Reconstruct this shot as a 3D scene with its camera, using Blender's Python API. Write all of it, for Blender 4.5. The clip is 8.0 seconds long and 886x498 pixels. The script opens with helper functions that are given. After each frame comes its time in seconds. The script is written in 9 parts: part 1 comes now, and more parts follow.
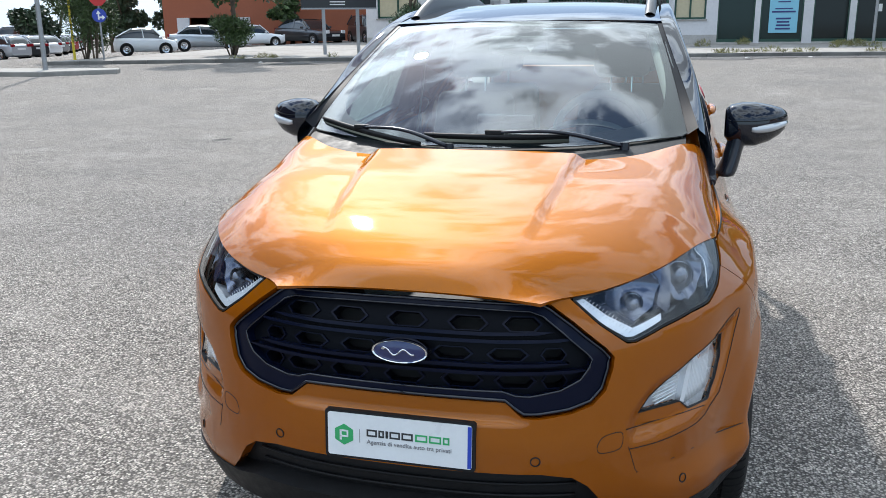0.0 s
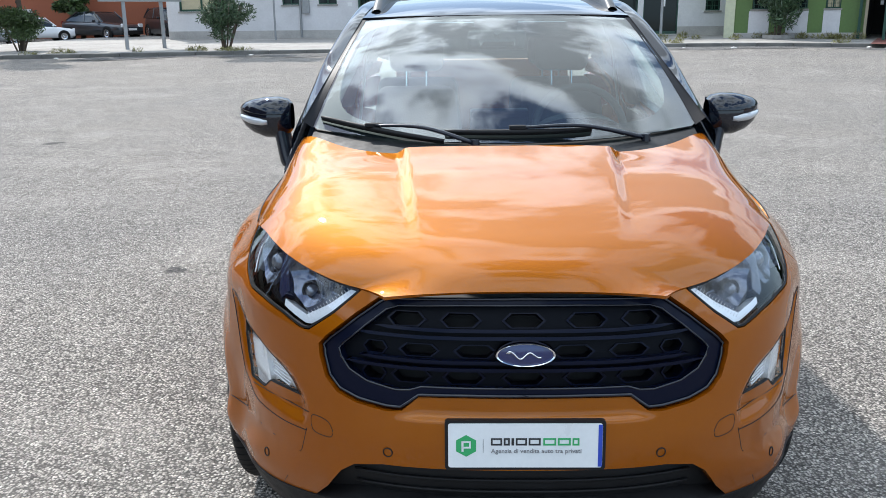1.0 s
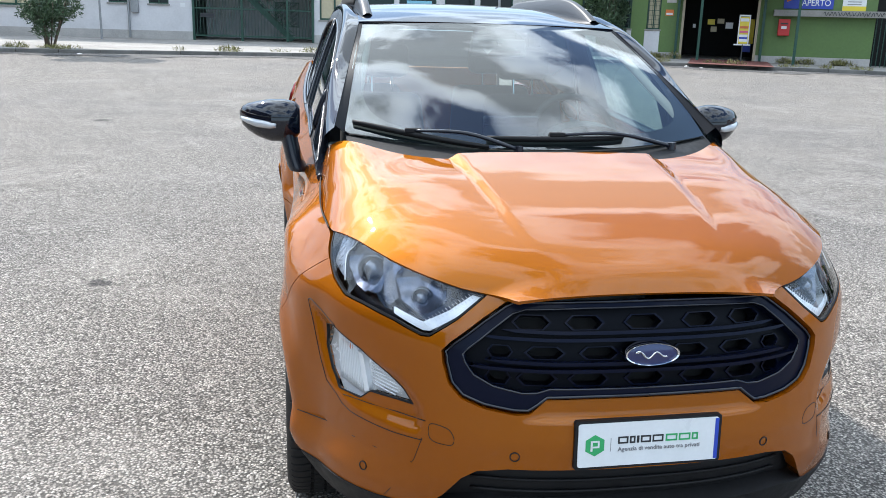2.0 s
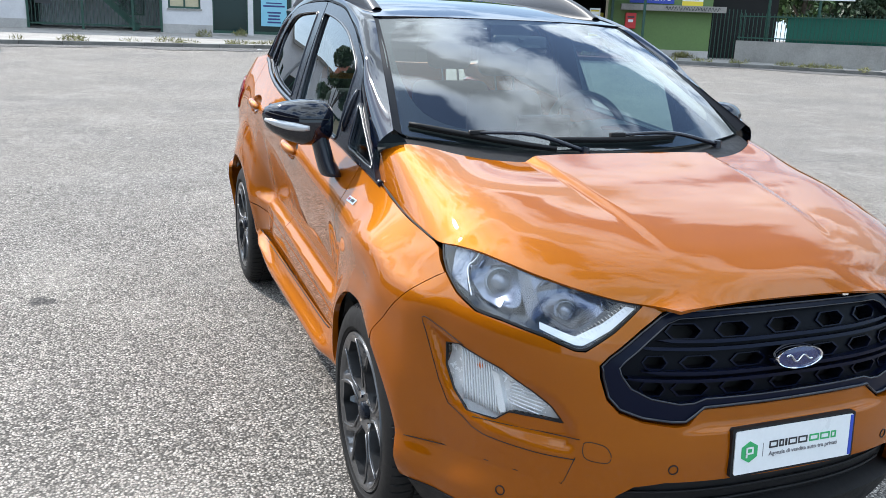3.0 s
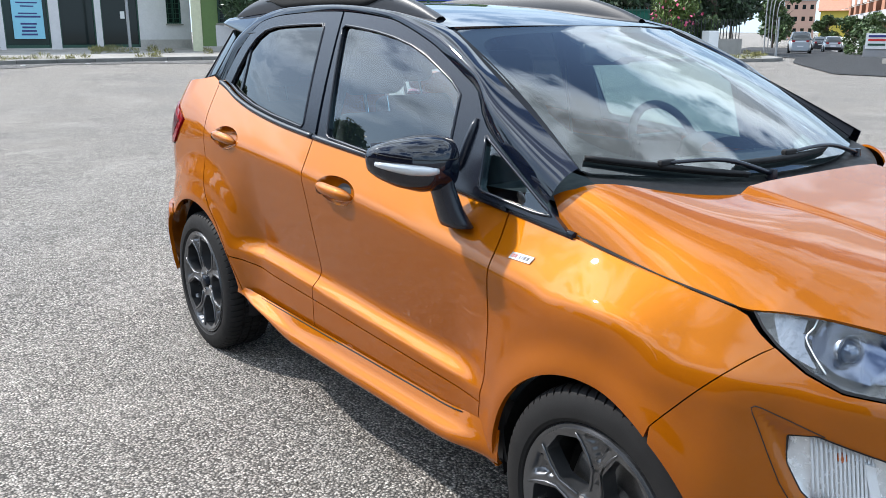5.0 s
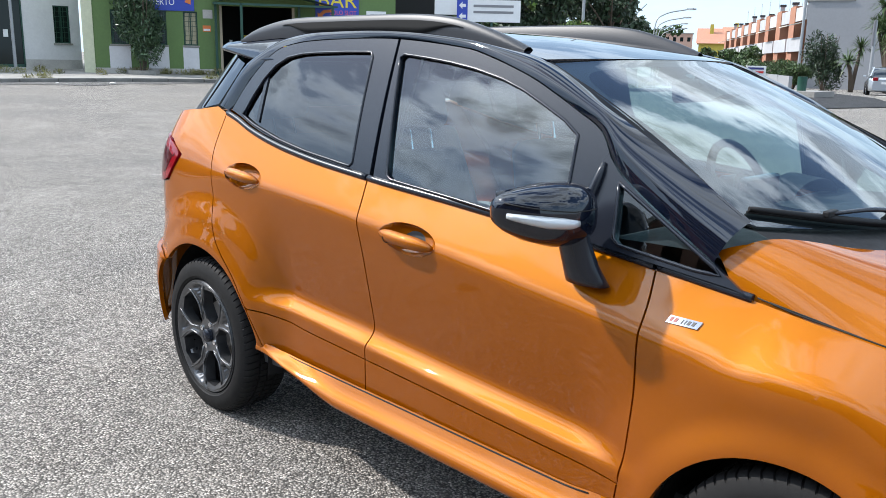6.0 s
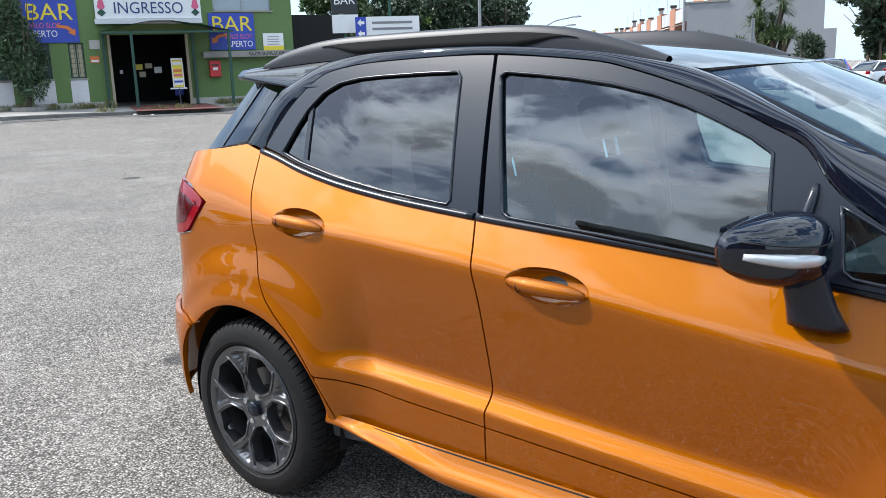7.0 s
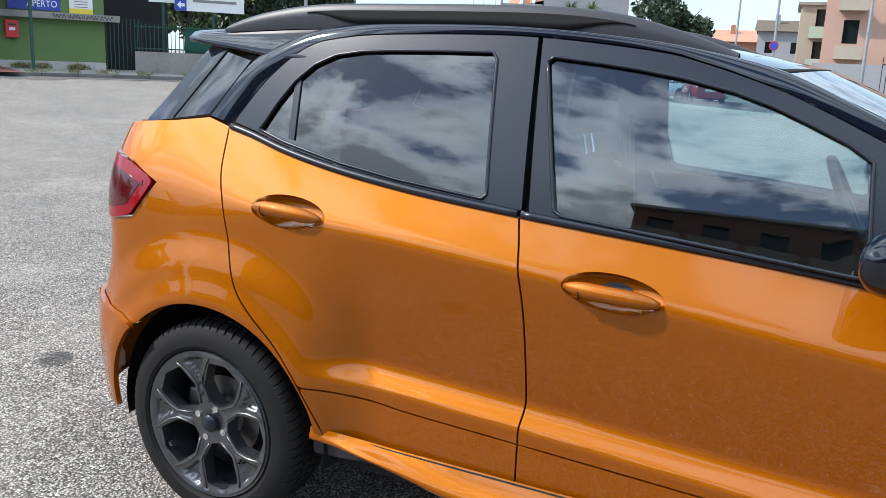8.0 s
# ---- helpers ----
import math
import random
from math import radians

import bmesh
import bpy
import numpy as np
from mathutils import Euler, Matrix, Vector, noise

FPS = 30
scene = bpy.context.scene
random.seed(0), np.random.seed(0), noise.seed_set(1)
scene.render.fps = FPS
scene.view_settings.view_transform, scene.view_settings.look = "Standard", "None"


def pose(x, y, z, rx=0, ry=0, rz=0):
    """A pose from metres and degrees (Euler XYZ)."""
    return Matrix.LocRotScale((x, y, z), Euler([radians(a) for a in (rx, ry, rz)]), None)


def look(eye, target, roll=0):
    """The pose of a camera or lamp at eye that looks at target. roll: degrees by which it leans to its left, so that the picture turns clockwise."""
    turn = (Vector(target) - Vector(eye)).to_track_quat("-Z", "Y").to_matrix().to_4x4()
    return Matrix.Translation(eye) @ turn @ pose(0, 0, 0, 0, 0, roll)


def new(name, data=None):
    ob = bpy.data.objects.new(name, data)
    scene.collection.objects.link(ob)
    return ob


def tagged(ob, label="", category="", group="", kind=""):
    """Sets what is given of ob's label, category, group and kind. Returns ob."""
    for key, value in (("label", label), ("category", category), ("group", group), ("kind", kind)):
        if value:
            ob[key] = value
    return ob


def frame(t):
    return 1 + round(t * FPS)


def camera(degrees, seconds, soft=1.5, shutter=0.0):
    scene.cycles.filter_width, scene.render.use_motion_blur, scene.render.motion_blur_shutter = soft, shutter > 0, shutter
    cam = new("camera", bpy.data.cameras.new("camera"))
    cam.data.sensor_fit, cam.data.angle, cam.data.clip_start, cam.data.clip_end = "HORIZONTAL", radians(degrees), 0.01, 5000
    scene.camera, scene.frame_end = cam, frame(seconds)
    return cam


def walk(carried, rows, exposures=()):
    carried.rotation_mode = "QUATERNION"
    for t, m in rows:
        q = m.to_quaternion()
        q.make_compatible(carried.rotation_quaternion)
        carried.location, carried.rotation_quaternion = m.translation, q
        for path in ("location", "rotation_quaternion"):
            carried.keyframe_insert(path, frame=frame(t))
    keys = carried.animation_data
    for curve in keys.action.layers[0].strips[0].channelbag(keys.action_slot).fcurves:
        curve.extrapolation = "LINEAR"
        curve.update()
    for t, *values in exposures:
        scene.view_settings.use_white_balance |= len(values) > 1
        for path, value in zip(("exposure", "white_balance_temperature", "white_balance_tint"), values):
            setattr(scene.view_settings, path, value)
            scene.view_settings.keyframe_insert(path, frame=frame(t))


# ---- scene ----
cam = camera(55.4, 8.0, soft=0.75)
METRES, EYE, TURN = 5.532, 1.472, 14.6
ROWS = [
    (0.0, 0.0, 0.0, 0.0, -0.17, -14.61, 0.65),
    (0.5, -0.066, 0.0075, -0.0005, -6.43, -14.88, -0.06),
    (1.0, -0.1278, 0.0272, 0.0018, -13.56, -15.17, 0.6),
    (1.5, -0.1942, 0.0416, -0.0002, -20.3, -14.88, -1.29),
    (2.0, -0.2483, 0.069, -0.0007, -25.04, -14.52, -1.66),
    (2.2, -0.2690, 0.0860, -0.0001, -26.38, -14.51, -1.14),
    (3.3, -0.3668, 0.1826, -0.0020, -38.23, -14.77, -2.41),
    (3.5, -0.3767, 0.2061, -0.0031, -39.35, -14.7, -2.08),
    (4.0, -0.395, 0.2593, 0.0005, -41.58, -14.63, -1.56),
    (4.2, -0.4053, 0.2807, -0.0015, -43.83, -14.64, -1.79),
    (5.3, -0.4316, 0.3963, 0.0041, -52.14, -14.38, 0.36),
    (5.5, -0.4348, 0.4193, 0.0051, -52.53, -14.15, 0.13),
    (6.0, -0.4447, 0.4868, 0.0039, -58.31, -12.78, -1.09),
    (6.5, -0.4447, 0.554, 0.0015, -63.64, -12.47, -1.24),
    (7.0, -0.4372, 0.6247, 0.0061, -65.79, -11.8, 1.95),
    (7.5, -0.4366, 0.6894, 0.0018, -71.45, -12.02, -1.02),
    (8.0, -0.4287, 0.7454, 0.0011, -78.18, -12.54, -2.44),
]
walk(cam, [(t, pose(0.5725, -1.755, EYE, 0, 0, TURN) @ pose(METRES * x, METRES * y, METRES * z, 90 + pitch, roll, yaw)) for t, x, y, z, yaw, pitch, roll in ROWS], exposures=[(0.0, 0.19), (1.0, 0.30), (2.0, 0.47), (3.5, 0.50), (5.5, 0.42), (8.0, 0.36)])

# ---- world, sun ----
SUN = Vector((-0.51, 0.94, 1.0)).normalized()


def node(nt, kind, _in=None):
    n = nt.nodes.new(kind)
    for key, value in (_in or {}).items():
        if isinstance(value, bpy.types.NodeSocket):
            nt.links.new(value, n.inputs[key])
        else:
            n.inputs[key].default_value = value
    return n


def math_node(nt, op, a, b=0.0, c=0.0):
    n = node(nt, "ShaderNodeMath", {0: a, 1: b, 2: c})
    n.operation = op
    return n.outputs[0]


def ramp(nt, fac, *stops):
    n = node(nt, "ShaderNodeValToRGB", {0: fac})
    e = n.color_ramp.elements
    while len(e) < len(stops):
        e.new(0.5)
    for k, (at, col) in enumerate(stops):
        e[k].position = at
        e[k].color = (*col, 1) if isinstance(col, tuple) else (col, col, col, 1)
    return n.outputs[0]


def mix_col(nt, fac, a, b, blend="MIX"):
    n = node(nt, "ShaderNodeMix")
    n.data_type, n.blend_type = "RGBA", blend
    for sock, value in ((n.inputs[0], fac), (n.inputs[6], a), (n.inputs[7], b)):
        if isinstance(value, bpy.types.NodeSocket):
            nt.links.new(value, sock)
        else:
            sock.default_value = (*value, 1) if isinstance(value, tuple) else value
    return n.outputs[2]


def make_world():
    w = bpy.data.worlds.new("sky")
    scene.world = w
    w.use_nodes = True
    nt = w.node_tree
    nt.nodes.clear()
    sky = node(nt, "ShaderNodeTexSky")
    sky.sky_type, sky.sun_disc, sky.sun_elevation, sky.sun_rotation = "NISHITA", False, math.asin(SUN.z), math.atan2(SUN.x, SUN.y)
    sky.air_density, sky.dust_density, sky.ozone_density = 1.0, 0.5, 2.5
    tc = node(nt, "ShaderNodeTexCoord").outputs["Generated"]
    sep = node(nt, "ShaderNodeSeparateXYZ", {0: tc})
    up = math_node(nt, "ADD", math_node(nt, "MAXIMUM", sep.outputs[2], 0.0), 0.16)
    flat = node(nt, "ShaderNodeCombineXYZ", {0: math_node(nt, "DIVIDE", sep.outputs[0], up), 1: math_node(nt, "DIVIDE", sep.outputs[1], up), 2: 9.1})
    big = node(nt, "ShaderNodeTexNoise", {"Vector": flat.outputs[0], "Scale": 1.7, "Detail": 13.0, "Roughness": 0.58, "Distortion": 0.25})
    low = node(nt, "ShaderNodeTexNoise", {"Vector": flat.outputs[0], "Scale": 1.7, "Detail": 6.0, "Roughness": 0.6})
    cover = ramp(nt, big.outputs[0], (0.455, 0.0), (0.50, 0.55), (0.565, 1.0))
    core = ramp(nt, big.outputs[0], (0.49, 1.0), (0.61, 0.24))
    shade = ramp(nt, low.outputs[0], (0.36, (0.25, 0.31, 0.41)), (0.48, (0.57, 0.67, 0.79)), (0.60, (0.87, 0.99, 1.09)))
    shade = mix_col(nt, 1.0, shade, core, "MULTIPLY")
    toward = node(nt, "ShaderNodeVectorMath", {0: tc, 1: tuple(SUN)})
    toward.operation = "DOT_PRODUCT"
    lit = math_node(nt, "POWER", math_node(nt, "MAXIMUM", toward.outputs["Value"], 0.0), 4.0)
    lit = math_node(nt, "MULTIPLY_ADD", lit, 15.0, 20.0)
    bright = node(nt, "ShaderNodeVectorMath", {0: shade, 3: lit})
    bright.operation = "SCALE"
    cover = math_node(nt, "MULTIPLY", cover, ramp(nt, sep.outputs[2], (0.08, 0.08), (0.48, 1.0)))
    haze = ramp(nt, sep.outputs[2], (0.0, 0.9), (0.14, 0.62), (0.44, 0.0))
    col = mix_col(nt, cover, sky.outputs[0], bright.outputs[0])
    col = mix_col(nt, haze, col, (3.7, 5.0, 6.4))
    bg = node(nt, "ShaderNodeBackground", {"Color": col, "Strength": 0.176})
    nt.links.new(bg.outputs[0], node(nt, "ShaderNodeOutputWorld").inputs[0])


make_world()
sun = new("sun", bpy.data.lights.new("sun", "SUN"))
sun.data.energy, sun.data.angle, sun.data.color = 4.3, radians(1.5), (1.0, 0.965, 0.925)
sun.matrix_world = look(SUN * 50, (0, 0, 0))

# ---- materials ----
MATS = {}


def material(name, color, rough=0.5, metal=0.0, coat=0.0, vary=0.0, scale=8.0, bump=0.0, bump_scale=200.0, spec=0.5, fine=None, island=0.0, coat_rough=0.03):
    """A surface: base colour with two scales of variation, and fine relief."""
    m = bpy.data.materials.new(name)
    m.use_nodes = True
    nt = m.node_tree
    b = nt.nodes["Principled BSDF"]
    for key, value in (("Roughness", rough), ("Metallic", metal), ("Coat Weight", coat), ("Coat Roughness", coat_rough), ("Specular IOR Level", spec)):
        b.inputs[key].default_value = value
    b.inputs["Base Color"].default_value = (*color, 1)
    co = node(nt, "ShaderNodeTexCoord").outputs["Object"]
    if vary:
        n1 = node(nt, "ShaderNodeTexNoise", {"Vector": co, "Scale": scale, "Detail": 6.0, "Roughness": 0.65})
        n2 = node(nt, "ShaderNodeTexNoise", {"Vector": co, "Scale": scale * (fine or 14.0), "Detail": 3.0})
        f = math_node(nt, "ADD", math_node(nt, "MULTIPLY", n1.outputs[0], 0.7), math_node(nt, "MULTIPLY", n2.outputs[0], 0.3))
        lo, hi = tuple(c * (1 - vary) for c in color), tuple(min(1, c * (1 + vary)) for c in color)
        col = ramp(nt, f, (0.32, lo), (0.68, hi))
        if island:
            rnd = node(nt, "ShaderNodeObjectInfo").outputs["Random"]
            col = mix_col(nt, 1.0, col, ramp(nt, rnd, (0, 1 - island), (1, 1.0)), "MULTIPLY")
        nt.links.new(col, b.inputs["Base Color"])
        nt.links.new(ramp(nt, n1.outputs[0], (0.3, max(0.0, rough - 0.12)), (0.7, min(1.0, rough + 0.12))), b.inputs["Roughness"])
    if bump:
        n3 = node(nt, "ShaderNodeTexNoise", {"Vector": co, "Scale": bump_scale, "Detail": 4.0})
        bp = node(nt, "ShaderNodeBump", {"Strength": bump, "Distance": 0.6 / bump_scale, "Height": n3.outputs[0]})
        nt.links.new(bp.outputs[0], b.inputs["Normal"])
    MATS[name] = m
    return m


def glass(name, tint, gloss_ior=1.5, rough=0.0, dirt=0.0):
    """A thin pane: clear with its tint, and a Fresnel gloss."""
    m = bpy.data.materials.new(name)
    m.use_nodes = True
    nt = m.node_tree
    nt.nodes.clear()
    f0 = ((gloss_ior - 1) / (gloss_ior + 1)) ** 2
    facing = node(nt, "ShaderNodeLayerWeight", {"Blend": 0.5}).outputs["Facing"]
    fr = math_node(nt, "MULTIPLY_ADD", math_node(nt, "POWER", facing, 4.6), 1 - f0, f0)
    tr = node(nt, "ShaderNodeBsdfTransparent", {"Color": (*tint, 1)})
    gl = node(nt, "ShaderNodeBsdfGlossy", {"Color": (1, 1, 1, 1), "Roughness": rough})
    mx = node(nt, "ShaderNodeMixShader", {0: fr, 1: tr.outputs[0], 2: gl.outputs[0]})
    if dirt:
        co = node(nt, "ShaderNodeTexCoord").outputs["Object"]
        n = node(nt, "ShaderNodeTexNoise", {"Vector": co, "Scale": 3.0, "Detail": 8.0})
        df = node(nt, "ShaderNodeBsdfDiffuse", {"Color": (0.5, 0.48, 0.44, 1)})
        mx = node(nt, "ShaderNodeMixShader", {0: ramp(nt, n.outputs[0], (0.4, 0.0), (0.8, dirt)), 1: mx.outputs[0], 2: df.outputs[0]})
    nt.links.new(mx.outputs[0], node(nt, "ShaderNodeOutputMaterial").inputs[0])
    MATS[name] = m
    return m


def paint(name, color, flake_rough=0.32, metal=0.55, flop=None, share=0.3):
    """Metallic car paint under a clear coat, with dust low down the flanks left to the geometry."""
    m = material(name, color, flake_rough, metal, 1.0, 0.0, spec=0.0)
    nt = m.node_tree
    b = nt.nodes["Principled BSDF"]
    co = node(nt, "ShaderNodeTexCoord").outputs["Object"]
    v = node(nt, "ShaderNodeTexVoronoi", {"Vector": co, "Scale": 900.0})
    n1 = node(nt, "ShaderNodeTexNoise", {"Vector": co, "Scale": 5.0, "Detail": 7.0, "Roughness": 0.7})
    flake = ramp(nt, v.outputs["Color"], (0.2, tuple(c * 0.9 for c in color)), (0.8, tuple(min(1, c * 1.1) for c in color)))
    dust = ramp(nt, n1.outputs[0], (0.45, 0.0), (0.8, 0.012))
    nt.links.new(mix_col(nt, dust, flake, (0.45, 0.36, 0.26)), b.inputs["Base Color"])
    orange_peel = node(nt, "ShaderNodeTexNoise", {"Vector": co, "Scale": 160.0, "Detail": 1.0})
    b.inputs["Coat IOR"].default_value = 1.43
    bp = node(nt, "ShaderNodeBump", {"Strength": 0.004, "Distance": 0.002, "Height": orange_peel.outputs[0]})
    nt.links.new(bp.outputs[0], b.inputs["Coat Normal"])
    cr = ramp(nt, n1.outputs[0], (0.4, 0.014), (0.75, 0.026))
    nt.links.new(cr, b.inputs["Coat Roughness"])
    if flop:
        b2 = node(nt, "ShaderNodeBsdfPrincipled", {"Base Color": (*flop, 1), "Metallic": 1.0, "Roughness": 0.58, "Coat Weight": 1.0, "Coat IOR": 1.43, "Coat Roughness": cr, "Coat Normal": bp.outputs[0]})
        mx = node(nt, "ShaderNodeMixShader", {0: share, 1: b.outputs[0], 2: b2.outputs[0]})
        nt.links.new(mx.outputs[0], nt.nodes["Material Output"].inputs[0])
    return m


ORANGE = paint("orange_paint", (0.205, 0.0385, 0.0001), 0.4, 0.0, (0.71, 0.292, 0.005), 0.21)
BLACK_GLOSS = material("black_gloss", (0.003, 0.005, 0.012), 0.35, 0.0, 0.85, spec=0.0)
ROOF_BLACK = material("roof_black", (0.006, 0.008, 0.014), 0.3, 0.0, 1.0, spec=0.0)
BLACK_SATIN = material("black_satin", (0.009, 0.012, 0.020), 0.27, spec=0.45)
SCREEN_BLACK = material("screen_black", (0.006, 0.007, 0.010), 0.5, spec=0.1)
for m in (BLACK_GLOSS, ROOF_BLACK):
    m.node_tree.nodes["Principled BSDF"].inputs["Coat IOR"].default_value = 1.65
RAIL = material("rail_grey", (0.034, 0.036, 0.042), 0.42, spec=0.28)
PLASTIC = material("black_plastic", (0.008, 0.008, 0.009), 0.6, spec=0.3, vary=0.25, scale=20, bump=0.2, bump_scale=600)
NAVY_GLOSS = material("navy_gloss", (0.003, 0.005, 0.016), 0.28, 0.0, 0.10, spec=0.08)
HONEYCOMB = material("honeycomb_black", (0.004, 0.005, 0.008), 0.4, spec=0.07)
GAP = material("dark_gap", (0.004, 0.004, 0.004), 0.8)
RUBBER = material("tyre_rubber", (0.012, 0.0115, 0.0115), 0.7, spec=0.2, vary=0.25, scale=18, bump=0.15, bump_scale=300)
ALLOY = material("grey_alloy", (0.115, 0.118, 0.125), 0.36, 0.85, 0.6, vary=0.10, scale=10)
ALLOY_CUT = material("bright_alloy", (0.55, 0.56, 0.58), 0.2, 0.95, 0.4)
CHROME = material("chrome", (0.75, 0.76, 0.78), 0.08, 1.0)
STEEL = material("brake_steel", (0.22, 0.21, 0.20), 0.45, 0.9, vary=0.3, scale=30)
LAMP_CLEAR = glass("lamp_lens", (0.93, 0.95, 0.97), 1.62)
LAMP_LENS = material("projector_lens", (0.16, 0.18, 0.22), 0.08, 0.6, 1.0)
LAMP_WHITE = material("lamp_white", (0.84, 0.86, 0.88), 0.25, 0.2, 0.6)
LAMP_SILVER = material("lamp_silver", (0.42, 0.44, 0.48), 0.18, 0.9)
LAMP_GREY = material("lamp_grey", (0.13, 0.145, 0.185), 0.16, 1.0, 0.0)
LAMP_CRYSTAL = material("lamp_crystal", (0.19, 0.21, 0.25), 0.30, 0.45, 0.5, vary=0.25, scale=60, bump=0.25, bump_scale=420)
LAMP_FACET = material("lamp_facet", (0.92, 0.93, 0.94), 0.22, 0.35, 0.3, vary=0.2, scale=50)
LAMP_NAVY = material("lamp_navy", (0.010, 0.016, 0.045), 0.12, 0.0, 1.0)
LAMP_DARK = material("lamp_dark", (0.006, 0.008, 0.016), 0.22, 0.0, 0.6)
LAMP_RED = material("tail_red", (0.22, 0.004, 0.010), 0.08, 0.0, 0.4, spec=0.2)
material("signal_lens", (0.50, 0.52, 0.54), 0.16, 0.3, 0.5)
AMBER = material("amber_bulb", (0.55, 0.12, 0.02), 0.2, 0.0, 0.5)
SCREEN = glass("windscreen_glass", (0.66, 0.80, 0.77), 2.05)
DOOR_GLASS = glass("door_glass", (0.58, 0.76, 0.78), 1.95)
PRIVACY = glass("privacy_glass", (0.06, 0.068, 0.075), 1.85)
CABIN = material("cabin_black", (0.025, 0.027, 0.031), 0.6, vary=0.25, scale=15, bump=0.2, bump_scale=300)
SEAT = material("seat_cloth", (0.035, 0.037, 0.042), 0.85, vary=0.3, scale=25, bump=0.2, bump_scale=120)
LINING = material("headlining", (0.42, 0.42, 0.40), 0.9, vary=0.1)
WHITE_PLATE = material("plate_white", (0.72, 0.74, 0.75), 0.35, vary=0.05)
PLATE_GREEN = material("plate_green", (0.03, 0.36, 0.12), 0.4)
PLATE_BLUE = material("plate_blue", (0.02, 0.06, 0.42), 0.4)
BADGE_BLUE = material("badge_blue", (0.01, 0.02, 0.10), 0.2, 0.2, 1.0)
INK = material("dark_ink", (0.02, 0.022, 0.025), 0.5)
GREY_INK = material("grey_ink", (0.2, 0.2, 0.21), 0.5)
RED_INK = material("red_ink", (0.22, 0.015, 0.015), 0.4)

# ---- building helpers ----
from mathutils import geometry


def mesh_from(name, verts, faces, normals=None, smooth=True):
    me = bpy.data.meshes.new(name)
    me.from_pydata([tuple(map(float, v)) for v in verts], [], [tuple(int(i) for i in f) for f in faces])
    if smooth:
        me.polygons.foreach_set("use_smooth", [True] * len(me.polygons))
    if normals is not None:
        me.normals_split_custom_set_from_vertices([tuple(map(float, n)) for n in normals])
    me.update()
    return me


def link_mesh(name, me, mat, parent=None, label=""):
    ob = new(name, me)
    if mat:
        me.materials.append(mat) if not me.materials else None
    if parent:
        ob.parent = parent
    return tagged(ob, label)


def part(name, bm, mat, parent, label="", smooth=False, bevel=0.0, segments=2):
    """One mesh part from a bmesh, with softened edges where asked."""
    if bevel:
        bmesh.ops.bevel(bm, geom=[e for e in bm.edges if e.is_manifold and e.calc_face_angle(0) > 0.5], offset=bevel, segments=segments, profile=0.5, affect="EDGES")
    me = bpy.data.meshes.new(name)
    bm.to_mesh(me)
    bm.free()
    if smooth:
        for p in me.polygons:
            p.use_smooth = True
        me.set_sharp_from_angle(angle=radians(40))
    return link_mesh(name, me, mat, parent, label)


def box(bm, lo, hi, m=None):
    """A box between two corners, placed by m."""
    c, d = [(a + b) / 2 for a, b in zip(lo, hi)], [b - a for a, b in zip(lo, hi)]
    mat = Matrix.Translation(c) @ Matrix.Diagonal((*d, 1))
    return bmesh.ops.create_cube(bm, size=1, matrix=(m @ mat) if m else mat)["verts"]


def rod(bm, a, b, r1, r2=None, seg=12, caps=True):
    """A round bar from a to b."""
    a, b = Vector(a), Vector(b)
    d = b - a
    m = Matrix.Translation((a + b) / 2) @ d.to_track_quat("Z", "Y").to_matrix().to_4x4()
    return bmesh.ops.create_cone(bm, cap_ends=caps, segments=seg, radius1=r1, radius2=r1 if r2 is None else r2, depth=d.length, matrix=m)["verts"]


def lathe(profile, seg=48, axis="X"):
    """A ring of revolution about an axis, from (radius, offset) pairs."""
    bm = bmesh.new()
    rings = []
    for r, o in profile:
        ring = []
        for k in range(seg):
            a = 2 * math.pi * k / seg
            ring.append(bm.verts.new((o, r * math.cos(a), r * math.sin(a)) if axis == "X" else (r * math.cos(a), r * math.sin(a), o)))
        rings.append(ring)
    for p, q in zip(rings, rings[1:]):
        for k in range(seg):
            bm.faces.new((p[k], p[(k + 1) % seg], q[(k + 1) % seg], q[k]))
    bmesh.ops.recalc_face_normals(bm, faces=bm.faces)
    return bm


def thing(name, label, category, m=None, group="", kind=""):
    ob = new(name)
    if m is not None:
        ob.matrix_basis = m
    return tagged(ob, label, category, group, kind)


def flow(points, step=0.02):
    """A smooth open curve (Catmull-Rom) through points of any dimension."""
    p = [np.array(q, float) for q in points]
    p = [2 * p[0] - p[1]] + p + [2 * p[-1] - p[-2]]
    out = []
    for a, b, c, d in zip(p, p[1:], p[2:], p[3:]):
        n = max(1, int(np.linalg.norm(c - b) / step))
        for k in range(n):
            t = k / n
            out.append(0.5 * (2 * b + (c - a) * t + (2 * a - 5 * b + 4 * c - d) * t * t + (3 * b - a - 3 * c + d) * t ** 3))
    out.append(p[-2])
    return out


def dense(points, step=0.02):
    """A closed outline, with points added along its straight edges."""
    out = []
    for a, b in zip(points, points[1:] + points[:1]):
        a, b = np.array(a, float), np.array(b, float)
        n = max(1, int(np.ceil(np.linalg.norm(b - a) / step)))
        out += [a + (b - a) * k / n for k in range(n)]
    return out


def soften(points, r=0.25, times=2):
    """A closed outline with its corners cut round."""
    p = [np.array(q, float) for q in points]
    for _ in range(times):
        p = [v for a, b in zip(p, p[1:] + p[:1]) for v in (a + (b - a) * r, b - (b - a) * r)]
        r = 0.25
    return p


def area(p):
    p = np.array(p)
    q = np.roll(p, -1, 0)
    return 0.5 * np.sum(p[:, 0] * q[:, 1] - q[:, 0] * p[:, 1])


